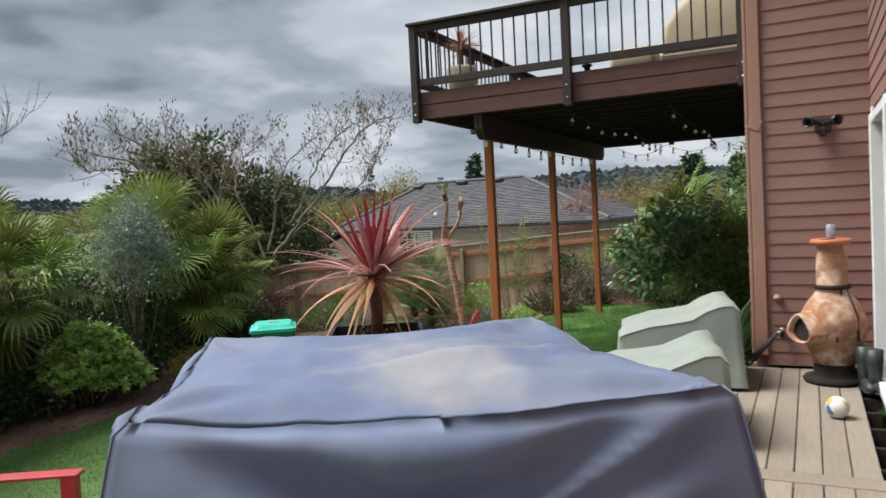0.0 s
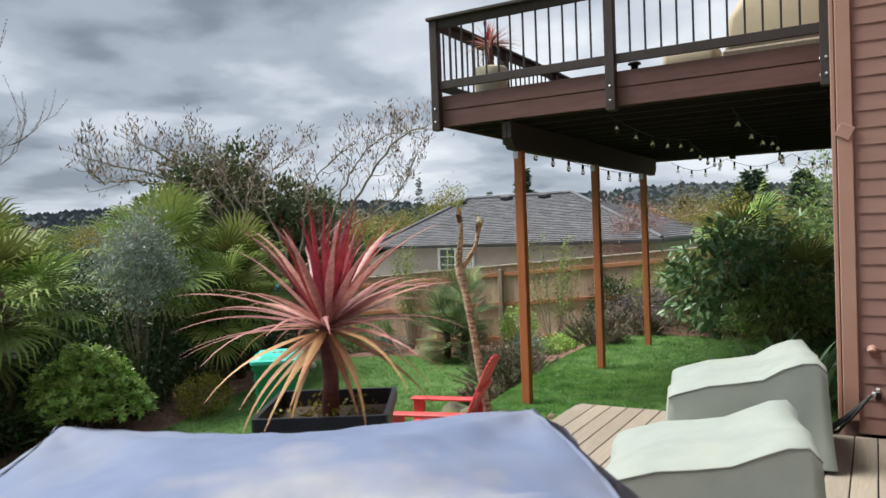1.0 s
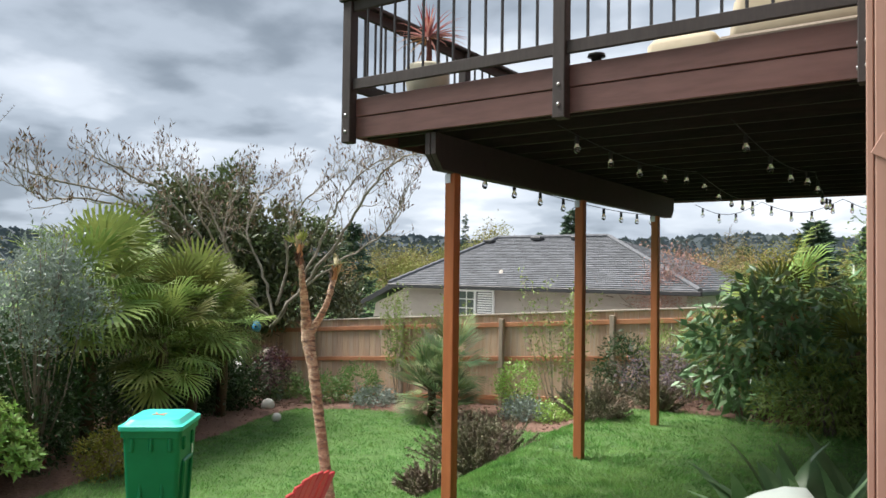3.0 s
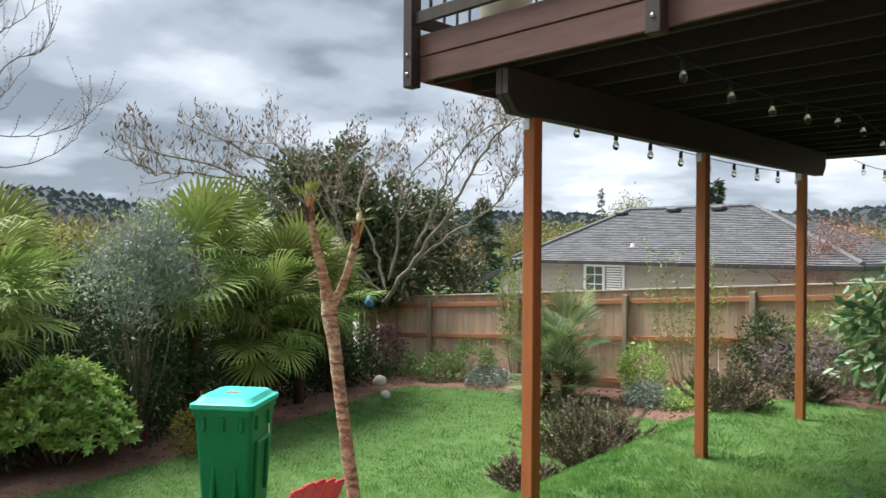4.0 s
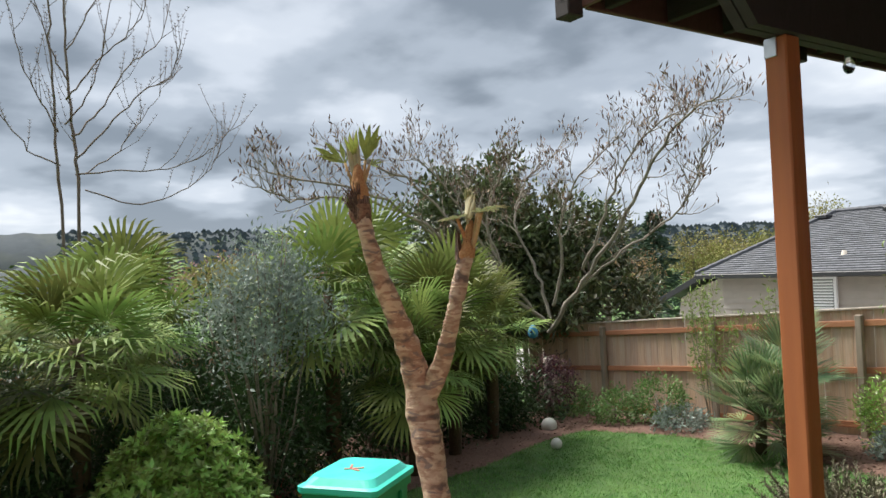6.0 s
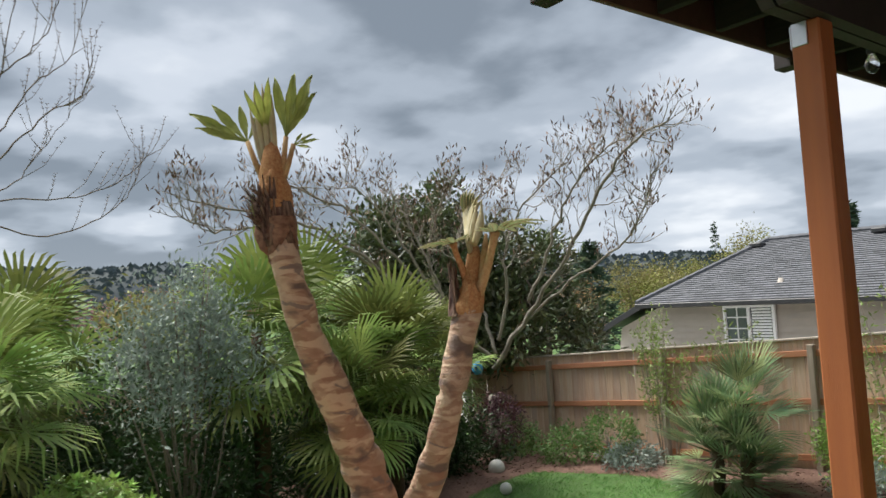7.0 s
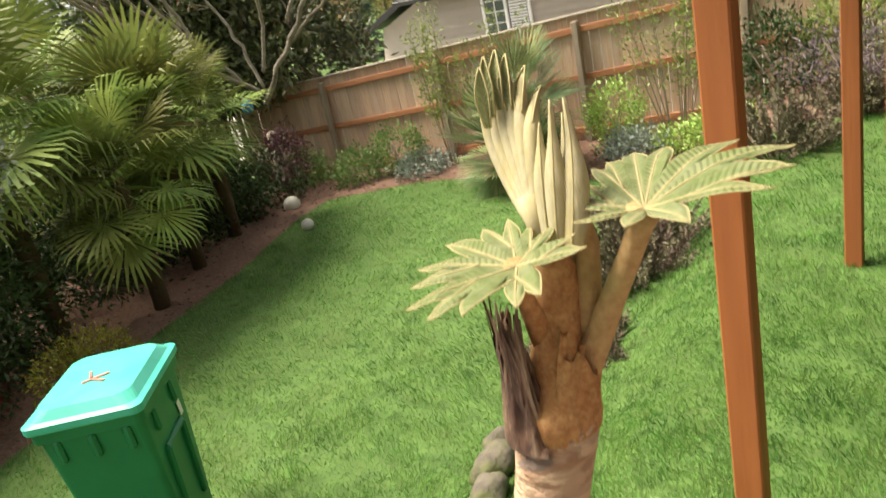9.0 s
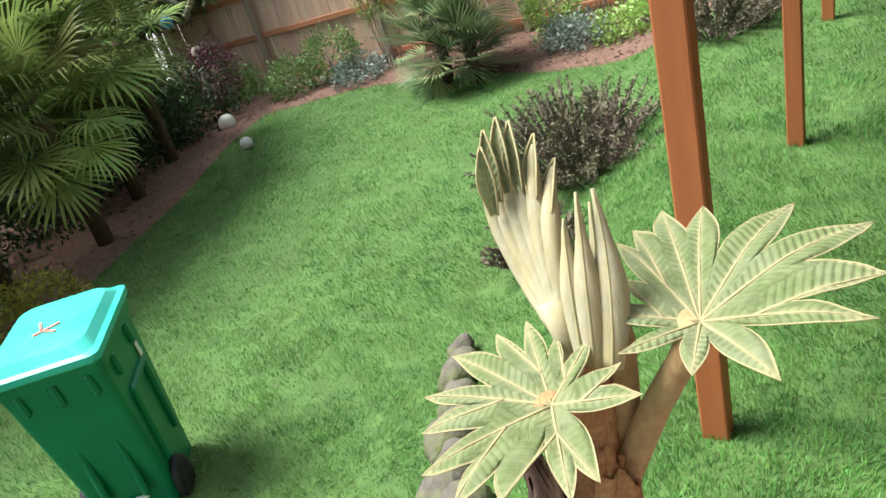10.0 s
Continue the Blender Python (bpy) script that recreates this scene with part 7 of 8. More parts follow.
def shrub(name, at, blobs, n, leaf, mat, seed, label, category="shrub", stems=6, **kw):
    x, y = at
    z = gz(x, y)
    s = thing(name, (x, y, z), label, category)
    rng = np.random.default_rng(seed)
    for k in range(stems):
        b = blobs[int(rng.integers(len(blobs)))]
        g = Geo().tube([(rng.normal() * 0.05, rng.normal() * 0.05, -0.05), (b[0] * 0.5 + rng.normal() * 0.05, b[1] * 0.5, b[2] * 0.5), (b[0] + rng.normal() * b[3] * 0.4, b[1] + rng.normal() * b[4] * 0.4, b[2] + b[5] * 0.3)], [0.016, 0.011, 0.005], 5)
        g.part("branch", M["twig"], s)
    crown("foliage", mat, blobs, n, *leaf, seed, s, **kw)
    return s


def rosette_bush(at, blobs, n, length, width, seed):
    """A rounded bush covered in flat leaf rosettes that face outward and up."""
    z = gz(*at)
    b = thing("skimmia_bush", (*at, z), "rounded bush with glossy lime-green leaf rosettes", "shrub", "skimmia bushes under the palms")
    rng = np.random.default_rng(seed)
    for k in range(7):
        q = blobs[k % len(blobs)]
        Geo().tube([(rng.normal() * 0.05, rng.normal() * 0.05, -0.05), (q[0] * 0.5 + rng.normal() * 0.1, q[1] * 0.5 + rng.normal() * 0.1, q[2] * 0.6), (q[0] + rng.normal() * 0.2, q[1] + rng.normal() * 0.2, q[2] + q[5] * 0.4)], [0.018, 0.012, 0.005], 5).part("branch", M["twig"], b)
    B = np.array(blobs, float)
    which = rng.integers(0, len(B), n)
    out = unit(rng, n)
    out[:, 2] = np.abs(out[:, 2]) * 1.1 - 0.25
    c = B[which, :3] + out * B[which, 3:6] * rng.uniform(0.72, 1.06, (n, 1))
    axis = out * 0.65 + np.array([0, 0, 0.6]) + rng.normal(size=(n, 3)) * 0.2
    axis /= np.linalg.norm(axis, axis=1, keepdims=True)
    e1 = np.cross(axis, unit(rng, n))
    e1 /= np.linalg.norm(e1, axis=1, keepdims=True)
    e2 = np.cross(axis, e1)
    pos, al, sd = [], [], []
    for k in range(11):
        a = 2 * math.pi * k / 5.5 + 0.3
        tilt = 0.2 if k < 6 else 0.9
        al.append(e1 * math.cos(a) + e2 * math.sin(a) + axis * tilt)
        sd.append(np.cross(axis, e1 * math.cos(a) + e2 * math.sin(a)))
        pos.append(c + axis * 0.01 * (k > 5))
    m = len(pos) * n
    ob = new("foliage", leaf_mesh("foliage", M["lime"], np.concatenate(pos), np.concatenate(al), np.concatenate(sd), length * rng.uniform(0.7, 1.2, m), width * rng.uniform(0.8, 1.2, m), 0.12))
    ob.parent = b
    return b


# dark hedge mass behind and under the palms
for i, (x, y, r, h) in enumerate(((-11.9, 6.0, 1.3, 2.6), (-12.4, 9.0, 1.3, 2.7), (-12.6, 12.6, 1.3, 2.2), (-10.6, 3.0, 1.3, 2.3), (-10.0, 0.2, 1.4, 2.4), (-10.9, 8.4, 0.9, 1.5), (-12.2, 13.7, 0.7, 1.2), (-9.9, 6.2, 0.7, 1.0))):
    shrub("hedge_shrub", (x, y), [(0, 0, h * 0.5, r, r, h * 0.5), (0.3, 0.5, h * 0.35, r * 0.8, r * 0.9, h * 0.35), (0.4, -0.5, h * 0.3, r * 0.8, r * 0.9, h * 0.3)], 5200, (0.10, 0.04), M["hedge"], 100 + i, "dense dark evergreen hedge shrub behind the palms", shell=0.35, spread=0.3)
shrub("olive_bush", (-9.5, 8.75), [(0.0, 0.05, 2.75, 0.20, 0.24, 0.34), (-0.1, 0.42, 2.55, 0.22, 0.22, 0.30), (0.05, -0.32, 2.45, 0.24, 0.24, 0.30), (0.15, 0.15, 2.3, 0.30, 0.32, 0.26), (0.1, -0.55, 2.15, 0.18, 0.20, 0.24), (0.2, 0.5, 2.05, 0.26, 0.24, 0.26), (0.25, -0.15, 1.9, 0.30, 0.30, 0.24), (0.1, 0.2, 3.0, 0.10, 0.12, 0.22)], 4600, (0.080, 0.026), M["olive"], 120, "silvery grey-green olive bush between the palms", spread=0.26, shell=0.2, droop=0.0, up=0.45, clump=22, stems=16)
rosette_bush((-9.45, 7.85), [(0, 0, 0.68, 0.62, 0.70, 0.66), (0.15, 0.25, 0.45, 0.55, 0.55, 0.45), (-0.05, -0.3, 0.5, 0.5, 0.5, 0.5)], 850, 0.10, 0.044, 121)
rosette_bush((-8.6, 4.6), [(0, 0, 0.5, 0.65, 0.8, 0.5)], 260, 0.10, 0.040, 122)
for i, (x, y, r, h) in enumerate(((-9.9, 8.95, 0.6, 1.9), (-10.9, 9.7, 0.8, 1.5), (-11.4, 10.9, 0.8, 1.3), (-11.8, 12.0, 0.7, 1.1), (-10.5, 7.2, 0.8, 1.4), (-10.2, 5.8, 0.8, 1.3), (-13.3, 7.4, 0.9, 2.7), (-13.5, 9.2, 0.9, 2.5), (-13.5, 10.9, 0.9, 2.4), (-13.0, 5.6, 0.9, 2.6))):
    shrub("hedge_shrub", (x, y), [(0, 0, h * 0.5, r, r, h * 0.5)], 3600, (0.10, 0.035), M["hedge"], 500 + i, "dense dark evergreen undergrowth below the palms", shell=0.3, spread=0.3)
shrub("golden_shrub", (-8.85, 9.35), [(0, 0, 0.30, 0.34, 0.40, 0.30), (-0.2, 0.25, 0.25, 0.3, 0.3, 0.25)], 2600, (0.05, 0.022), M["gold"], 123, "low golden-yellow shrub at the bed's edge", spread=0.1)
shrub("purple_maple", (-11.75, 14.6), [(0, 0, 0.75, 0.45, 0.45, 0.4)], 2600, (0.06, 0.02), M["maroon"], 124, "small maroon-leaved shrub under the tree", spread=0.14)
shrub("purple_maple", (-3.9, 15.4), [(0, 0, 0.55, 0.5, 0.45, 0.35), (0.4, 0, 0.45, 0.4, 0.4, 0.3)], 2200, (0.09, 0.012), M["purple"], 125, "tangled grey-purple twiggy shrub", spread=0.2, stems=16)
ph = thing("phormium", (-9.75, 8.85, gz(-9.75, 8.85) + 0.03), "small dark red strap-leaved phormium in the mulch", "plant")
rng = np.random.default_rng(66)
PH = [strap_leaf(ln, el, dr, 0.016, "strap_leaf", M["cord_red"]) for ln, el, dr in ((0.42, 1.4, 0.1), (0.46, 1.2, 0.2), (0.38, 1.0, 0.4), (0.33, 0.75, 0.5))]
for i in range(22):
    ob = new("strap_leaf", PH[i % 4])
    ob.parent = ph
    ob.matrix_basis = pose(0, 0, 0, 0, 0, rng.uniform(0, 360))
# low plants along the fence bed
for i, (x, y, r, h, mat, lab) in enumerate(((-10.9, 15.3, 0.40, 0.55, "shrub", "leafy green perennial clump by the fence"), (-9.75, 15.6, 0.42, 0.30, "olive", "low grey-green mound in the bed"), (-10.3, 15.7, 0.40, 0.75, "shrub", "upright green shrub against the fence"),
                                           (-6.3, 15.6, 0.40, 0.36, "olive", "low grey-green mound in the bed"), (-5.75, 15.7, 0.36, 0.30, "lime", "bright green clump in the bed"), (-5.2, 15.6, 0.42, 0.34, "lime", "bright green clump in the bed"), (-6.75, 16.0, 0.35, 0.95, "lime", "bright green shrub against the fence"),
                                           (-12.1, 13.4, 0.45, 0.45, "hedge", "dark green clump under the tree"), (-12.1, 15.3, 0.4, 0.6, "shrub", "leafy green perennial clump by the fence"), (-4.7, 16.1, 0.5, 1.0, "hedge", "dark green camellia shrub beside the fence"), (-3.9, 16.4, 0.6, 1.1, "bamboo", "yellow-green bamboo clump beside the fence"), (-3.2, 16.3, 0.6, 1.4, "bamboo", "yellow-green bamboo clump beside the fence"))):
    shrub("bed_shrub", (x, y), [(0, 0, h * 0.5, r, r, h * 0.52)], int(1200 + 2200 * r * h), (0.075, 0.028) if mat != "bamboo" else (0.15, 0.016), M[mat], 130 + i, lab, spread=0.12)
# shrubs beyond the deck on the house side
shrub("fatsia_shrub", (-2.35, 15.2), [(0, 0, 1.15, 0.85, 0.7, 0.75), (0.7, 0.2, 1.2, 0.7, 0.6, 0.7), (-0.2, -0.2, 0.55, 0.7, 0.5, 0.4)], 1500, (0.24, 0.085), M["fatsia"], 150, "glossy dark large-leaved fatsia shrub", clump=8, spread=0.28, droop=0.9, up=0.1)
shrub("laurel_shrub", (-1.0, 16.3), [(0, 0, 1.0, 0.9, 0.8, 0.95), (0.7, -0.6, 0.8, 0.7, 0.7, 0.8)], 4200, (0.12, 0.045), M["shrub"], 151, "tall mid-green laurel shrub beyond the deck", spread=0.25)
shrub("laurel_shrub", (-0.6, 19.0), [(0, 0, 1.8, 1.0, 1.0, 1.8)], 4200, (0.10, 0.035), M["shrub"], 152, "tall conical green shrub beyond the fence", spread=0.25)
shrub("laurel_shrub", (-1.4, 14.4), [(0, 0, 0.5, 0.8, 0.5, 0.5)], 2400, (0.14, 0.02), M["bamboo"], 153, "arching grassy green clump in the border", spread=0.2, droop=1.0)


def heather(at, r, h, n, seed, mat="heath", label="brown-green bushy heather clump on the bank"):
    z = gz(*at)
    s = thing("heather_clump", (*at, z), label, "shrub", "heather clumps")
    rng = np.random.default_rng(seed)
    a, k = rng.random(n) * 6.28, rng.random(n) ** 0.6
    pos = np.stack([np.cos(a) * k * r * 0.55, np.sin(a) * k * r * 0.55, -0.03 + 0 * a], -1)
    d = np.stack([np.cos(a) * k * 0.9, np.sin(a) * k * 0.9, 1.0 - 0.45 * k], -1) + rng.normal(size=(n, 3)) * 0.14
    ln = h * rng.uniform(0.7, 1.15, n)
    g = Geo()
    pts, al = [], []
    for i in range(n):
        q, e = Vector(pos[i]), Vector(d[i]).normalized()
        tip = q + e * ln[i] + Vector((0, 0, 0.06 * h))
        g.tube([q, q.lerp(tip, 0.5), tip], [0.006, 0.004, 0.002], 3, cap=False)
        for t in np.linspace(0.3, 1.0, 24):
            for _ in range(4):
                pts.append(q.lerp(tip, t))
                al.append(e + Vector(rng.normal(size=3)) * 0.55)
    g.part("twig_tuft", M["twig"], s)
    me = leaf_mesh("foliage", M[mat], np.array(pts), np.array(al), unit(rng, len(pts)), 0.05, 0.012)
    ob = new("foliage", me)
    ob.parent = s
    return s


heather((-5.02, 11.97), 0.46, 0.66, 230, 160)
heather((-4.80, 10.6), 0.20, 0.34, 60, 161)
heather((-4.25, 13.75), 0.34, 0.5, 110, 162, "heath", "grey-green bushy lavender clump on the bank")
heather((-3.75, 14.9), 0.28, 0.4, 80, 163, "heath", "grey-green bushy lavender clump on the bank")

# broad-leaved clump against the house wall
ap = thing("aspidistra_clump", (-0.85, 9.35, gz(-0.85, 9.35)), "dark broad-leaved clump against the house wall", "plant")
rng = np.random.default_rng(31)
for i in range(46):
    az, el = rng.uniform(0, 6.28), rng.uniform(0.7, 1.35)
    L, w = rng.uniform(0.55, 0.95), rng.uniform(0.045, 0.075)
    pts, p, a = [], Vector((0, 0, 0)), el
    for k in range(8):
        pts.append(p.copy())
        p = p + Vector((math.cos(a), 0, math.sin(a))) * L / 7
        a -= 0.16 * (k > 2)
    g = Geo().strip(pts, [0.006, 0.008, w * 0.6, w, w, w * 0.8, w * 0.45, 0.002], (0, 1, 0), 0.2)
    g.part("leaf", M["fatsia"], ap).matrix_basis = pose(rng.normal() * 0.18, rng.normal() * 0.22, 0, 0, 0, math.degrees(az))

# ---- bare trees ----
def umbrella_tree(at, seed):
    """A low leafless tree: arching limbs, upturned twigs along them and dry pods at the tips."""
    z = gz(*at)
    t = thing("podded_tree", (*at, z), "leafless spreading tree with dry seed pods by the fence", "tree")
    rng = np.random.default_rng(seed)
    tips = []
    lift = Vector((0, 0, -1.2 - z))
    Geo().tube([(0.02, 0, -0.1), (0.05, 0.05, 0.35), (0.12, -0.02, 0.75), (0.2, -0.1, 1.1)], [0.13, 0.105, 0.095, 0.07], 10).part("trunk", M["pale_twig"], t)
    for line, r in (
        (((0.40, -0.19, 1.61), (1.17, -0.04, 2.46), (2.01, 0.04, 3.36), (2.81, -0.04, 4.22), (3.57, -0.21, 4.79), (4.29, -0.35, 4.91)), 0.060),
        (((1.02, -0.04, 2.32), (1.88, 0.20, 2.97), (2.76, 0.36, 3.42), (3.36, 0.22, 3.85), (3.83, -0.07, 4.37)), 0.035),
        (((1.17, -0.01, 2.69), (1.64, -0.02, 3.40), (2.19, -0.05, 4.23), (2.77, -0.06, 4.73), (3.42, -0.01, 4.97)), 0.040),
        (((0.53, -0.16, 2.04), (0.85, -0.18, 2.90), (1.05, -0.40, 3.46), (1.56, -0.35, 4.23), (2.30, -0.11, 4.76)), 0.042),
        (((0.48, -0.23, 1.86), (0.24, -0.28, 2.64), (-0.05, -0.47, 3.56), (0.07, -0.25, 4.35), (0.37, 0.20, 4.83)), 0.042),
        (((0.45, -0.28, 1.76), (0.19, -0.82, 2.48), (0.13, -1.23, 3.46), (0.43, -1.22, 4.19), (0.78, -1.15, 4.62)), 0.042),
        (((0.40, -0.18, 1.75), (0.20, -1.52, 2.66), (0.34, -2.63, 3.51), (0.53, -3.85, 4.01), (0.71, -5.33, 4.20)), 0.055),
        (((0.25, -0.64, 2.22), (0.00, -1.56, 3.29), (-0.11, -2.53, 4.20), (-0.09, -3.33, 4.51), (0.02, -3.99, 4.69)), 0.042),
        (((0.28, -1.57, 2.66), (0.22, -2.76, 3.61), (0.23, -3.99, 3.92), (0.43, -4.93, 3.86), (0.83, -5.51, 3.98)), 0.038),
        (((0.02, -0.91, 2.68), (-0.04, -1.51, 3.58), (-0.02, -2.09, 4.28), (0.01, -2.67, 4.68)), 0.038),
        (((0.08, -0.84, 2.58), (-0.32, -0.96, 3.49), (-0.64, -1.06, 4.18), (-0.96, -1.17, 4.71)), 0.038),
    ):
        P = [Vector(p) + lift for p in line]
        pts = []
        for i in range(len(P) - 1):
            p0, p1, p2, p3 = P[max(i - 1, 0)], P[i], P[i + 1], P[min(i + 2, len(P) - 1)]
            for k in range(5):
                q = k / 5
                pts.append(0.5 * ((2 * p1) + (p2 - p0) * q + (2 * p0 - 5 * p1 + 4 * p2 - p3) * q * q + (3 * p1 - p0 - 3 * p2 + p3) * q ** 3) + Vector(rng.normal(size=3)) * 0.018)
        pts.append(P[-1])
        n = len(pts)
        g = Geo().tube(pts, [0.72 * r * (1 - 0.74 * i / n) for i in range(n)], 7)
        for i in range(n // 3, n):
            e = (pts[min(i + 1, n - 1)] - pts[i - 1]).normalized()
            for _ in range(2 if i > n // 2 else 1):
                d = (e * 0.75 + Vector((0, 0, 0.22)) + Vector(rng.normal(size=3)) * 0.5).normalized()
                limb(g, tips, rng, pts[i], d, rng.uniform(0.22, 0.45), 0.011 * (1.2 - 0.5 * i / n), 2 if rng.random() < 0.45 else 1, 3, 0.4, 0.12, 0.62, 4)
        g.part("limb", M["pale_twig"], t)
    P = np.array([tuple(q) for q, _ in tips for _ in range(2) if rng.random() < 0.8])
    A = np.stack([rng.normal(size=len(P)) * 0.35, rng.normal(size=len(P)) * 0.35, rng.uniform(0.3, 1.0, len(P))], -1)
    ob = new("seed_pod_mass", leaf_mesh("seed_pod_mass", M["pod"], P + rng.normal(size=P.shape) * 0.04, A, unit(rng, len(P)), rng.uniform(0.08, 0.14, len(P)), 0.026))
    ob.parent = t
    tagged(ob, "dry brown seed pods", kind="stuff")


umbrella_tree((-12.25, 14.9), 9)
# evergreen magnolia behind the podded tree
mg = thing("magnolia_tree", (-14.2, 16.9, -1.55), "dark evergreen magnolia with rusty undersides behind the fence", "tree")
rng = np.random.default_rng(17)
tr, tips = Geo(), []
for d in ((0.4, 0.1, 1), (-0.5, 0.2, 1), (0.1, -0.5, 1), (0.9, -0.2, 0.7)):
    limb(tr, tips, rng, Vector((0, 0, 1.0)), Vector(d).normalized(), 1.6, 0.06, 2, 3)
tr.tube([(0, 0, -0.1), (0.03, 0, 0.5), (0, 0, 1.05)], [0.12, 0.10, 0.085], 10)
tr.part("trunk", M["twig"], mg)
crown("foliage", M["magnolia"], [(-1.08, -2.48, 3.95, 0.75, 0.75, 0.71), (-0.76, -1.66, 4.38, 0.92, 0.92, 0.87), (-0.23, -1.07, 5.11, 0.55, 0.55, 0.52), (-0.09, -1.41, 4.31, 0.71, 0.71, 0.68), (0.21, -1.27, 3.47, 1.00, 1.00, 0.95), (0.59, -0.51, 3.77, 0.89, 0.89, 0.85), (1.05, 0.30, 3.60, 0.75, 0.75, 0.71), (1.10, 0.31, 4.12, 0.42, 0.42, 0.40), (1.65, 0.33, 2.65, 0.65, 0.65, 0.61), (1.06, -0.57, 2.60, 0.93, 0.93, 0.88), (0.33, -1.45, 2.44, 0.93, 0.93, 0.88), (-0.48, -2.24, 2.97, 0.88, 0.88, 0.84), (2.05, 0.41, 2.25, 0.44, 0.44, 0.42), (-1.06, -2.22, 4.90, 0.43, 0.43, 0.41)], 21000, 0.19, 0.07, 18, mg, 9, 0.24, 0.3)
def sweeping_tree(at, seed):
    """A slim leafless tree: two straight stems and thin limbs that sweep out and turn up, with budded twigs."""
    t = thing("bare_maple", (*at, -1.3), "tall leafless thin-twigged tree behind the palms", "tree")
    rng = np.random.default_rng(seed)
    for line, dx, r in (
        (((0.11, 3.97), (0.04, 5.09), (-0.02, 6.36), (-0.04, 7.88), (-0.05, 9.27)), 0.0, 0.040),
        (((-0.12, 3.95), (-0.17, 5.03), (-0.21, 6.20), (-0.25, 7.52), (-0.27, 8.72)), 0.2, 0.036),
        (((0.08, 4.38), (0.54, 4.41), (1.23, 4.48), (1.79, 4.71), (2.13, 5.12)), 0.5, 0.018),
        (((0.06, 4.55), (0.49, 5.05), (0.99, 5.62), (1.32, 5.81), (1.46, 6.32)), 0.3, 0.020),
        (((0.04, 4.88), (0.40, 5.29), (0.81, 6.00), (1.28, 6.50), (1.58, 7.60)), -0.3, 0.020),
        (((-0.06, 5.04), (0.26, 5.53), (0.46, 6.30), (0.62, 7.39)), 0.4, 0.018),
        (((0.16, 4.16), (0.94, 3.99), (1.72, 4.34), (2.11, 4.81), (2.28, 5.51)), -0.4, 0.016),
        (((0.00, 5.41), (0.38, 5.97), (0.79, 6.41), (1.05, 6.92), (1.21, 7.74)), 0.2, 0.018),
        (((-0.13, 4.94), (-0.33, 5.33), (-0.59, 5.91), (-0.74, 6.81)), 0.3, 0.018),
        (((0.00, 5.68), (-0.22, 6.20), (-0.36, 6.94), (-0.43, 7.78)), -0.3, 0.016),
        (((-0.03, 6.06), (0.27, 6.63), (0.50, 7.37), (0.60, 8.26)), 0.0, 0.016),
        (((-0.11, 4.49), (-0.49, 4.69), (-0.84, 5.25), (-0.99, 6.09)), 0.0, 0.018),
        (((0.18, 4.39), (0.63, 4.75), (0.98, 5.28), (1.35, 5.82)), -0.1, 0.014),
    ):
        ctrl = [Vector((dx * i / (len(line) - 1), y, z)) for i, (y, z) in enumerate(line)]
        if r > 0.03:
            ctrl.insert(0, Vector((0.0, 0.1, -0.1)))
        pts = []
        for i in range(len(ctrl) - 1):
            p0, p1, p2, p3 = ctrl[max(i - 1, 0)], ctrl[i], ctrl[i + 1], ctrl[min(i + 2, len(ctrl) - 1)]
            for k in range(6):
                q = k / 6
                pts.append(0.5 * ((2 * p1) + (p2 - p0) * q + (2 * p0 - 5 * p1 + 4 * p2 - p3) * q * q + (3 * p1 - p0 - 3 * p2 + p3) * q ** 3) + Vector(rng.normal(size=3)) * 0.012)
        pts.append(ctrl[-1])
        n = len(pts)
        g = Geo().tube(pts, [0.72 * r * (1 - 0.78 * i / n) for i in range(n)], 6)
        for i in range(n // 3, n - 1):
            e = (pts[i + 1] - pts[i]).normalized()
            if rng.random() < 0.75:
                d = (e * 0.6 + Vector((0.0, rng.normal() * 0.45, 0.55 + 0.2 * rng.random())) + Vector((rng.normal() * 0.4, 0, 0))).normalized()
                L = rng.uniform(0.25, 0.75)
                bend = Vector((0, 0, 0.10 * L))
                tw = [pts[i], pts[i] + d * L * 0.5 - bend, pts[i] + d * L + bend]
                g.tube(tw, [0.005, 0.004, 0.0025], 4)
                for f in (0.5, 0.65, 0.8, 0.92, 1.0):
                    c = tw[0].lerp(tw[2], f) - bend * (1 - f) * 2
                    for sg in (-1, 1):
                        g.tube([c, c + Vector((rng.normal() * 0.01, sg * 0.022, 0.022))], [0.005, 0.002], 3)
        g.part("stem" if r > 0.03 else "limb", M["twig"], t)
    return t


sweeping_tree((-12.9, 7.25), 4)


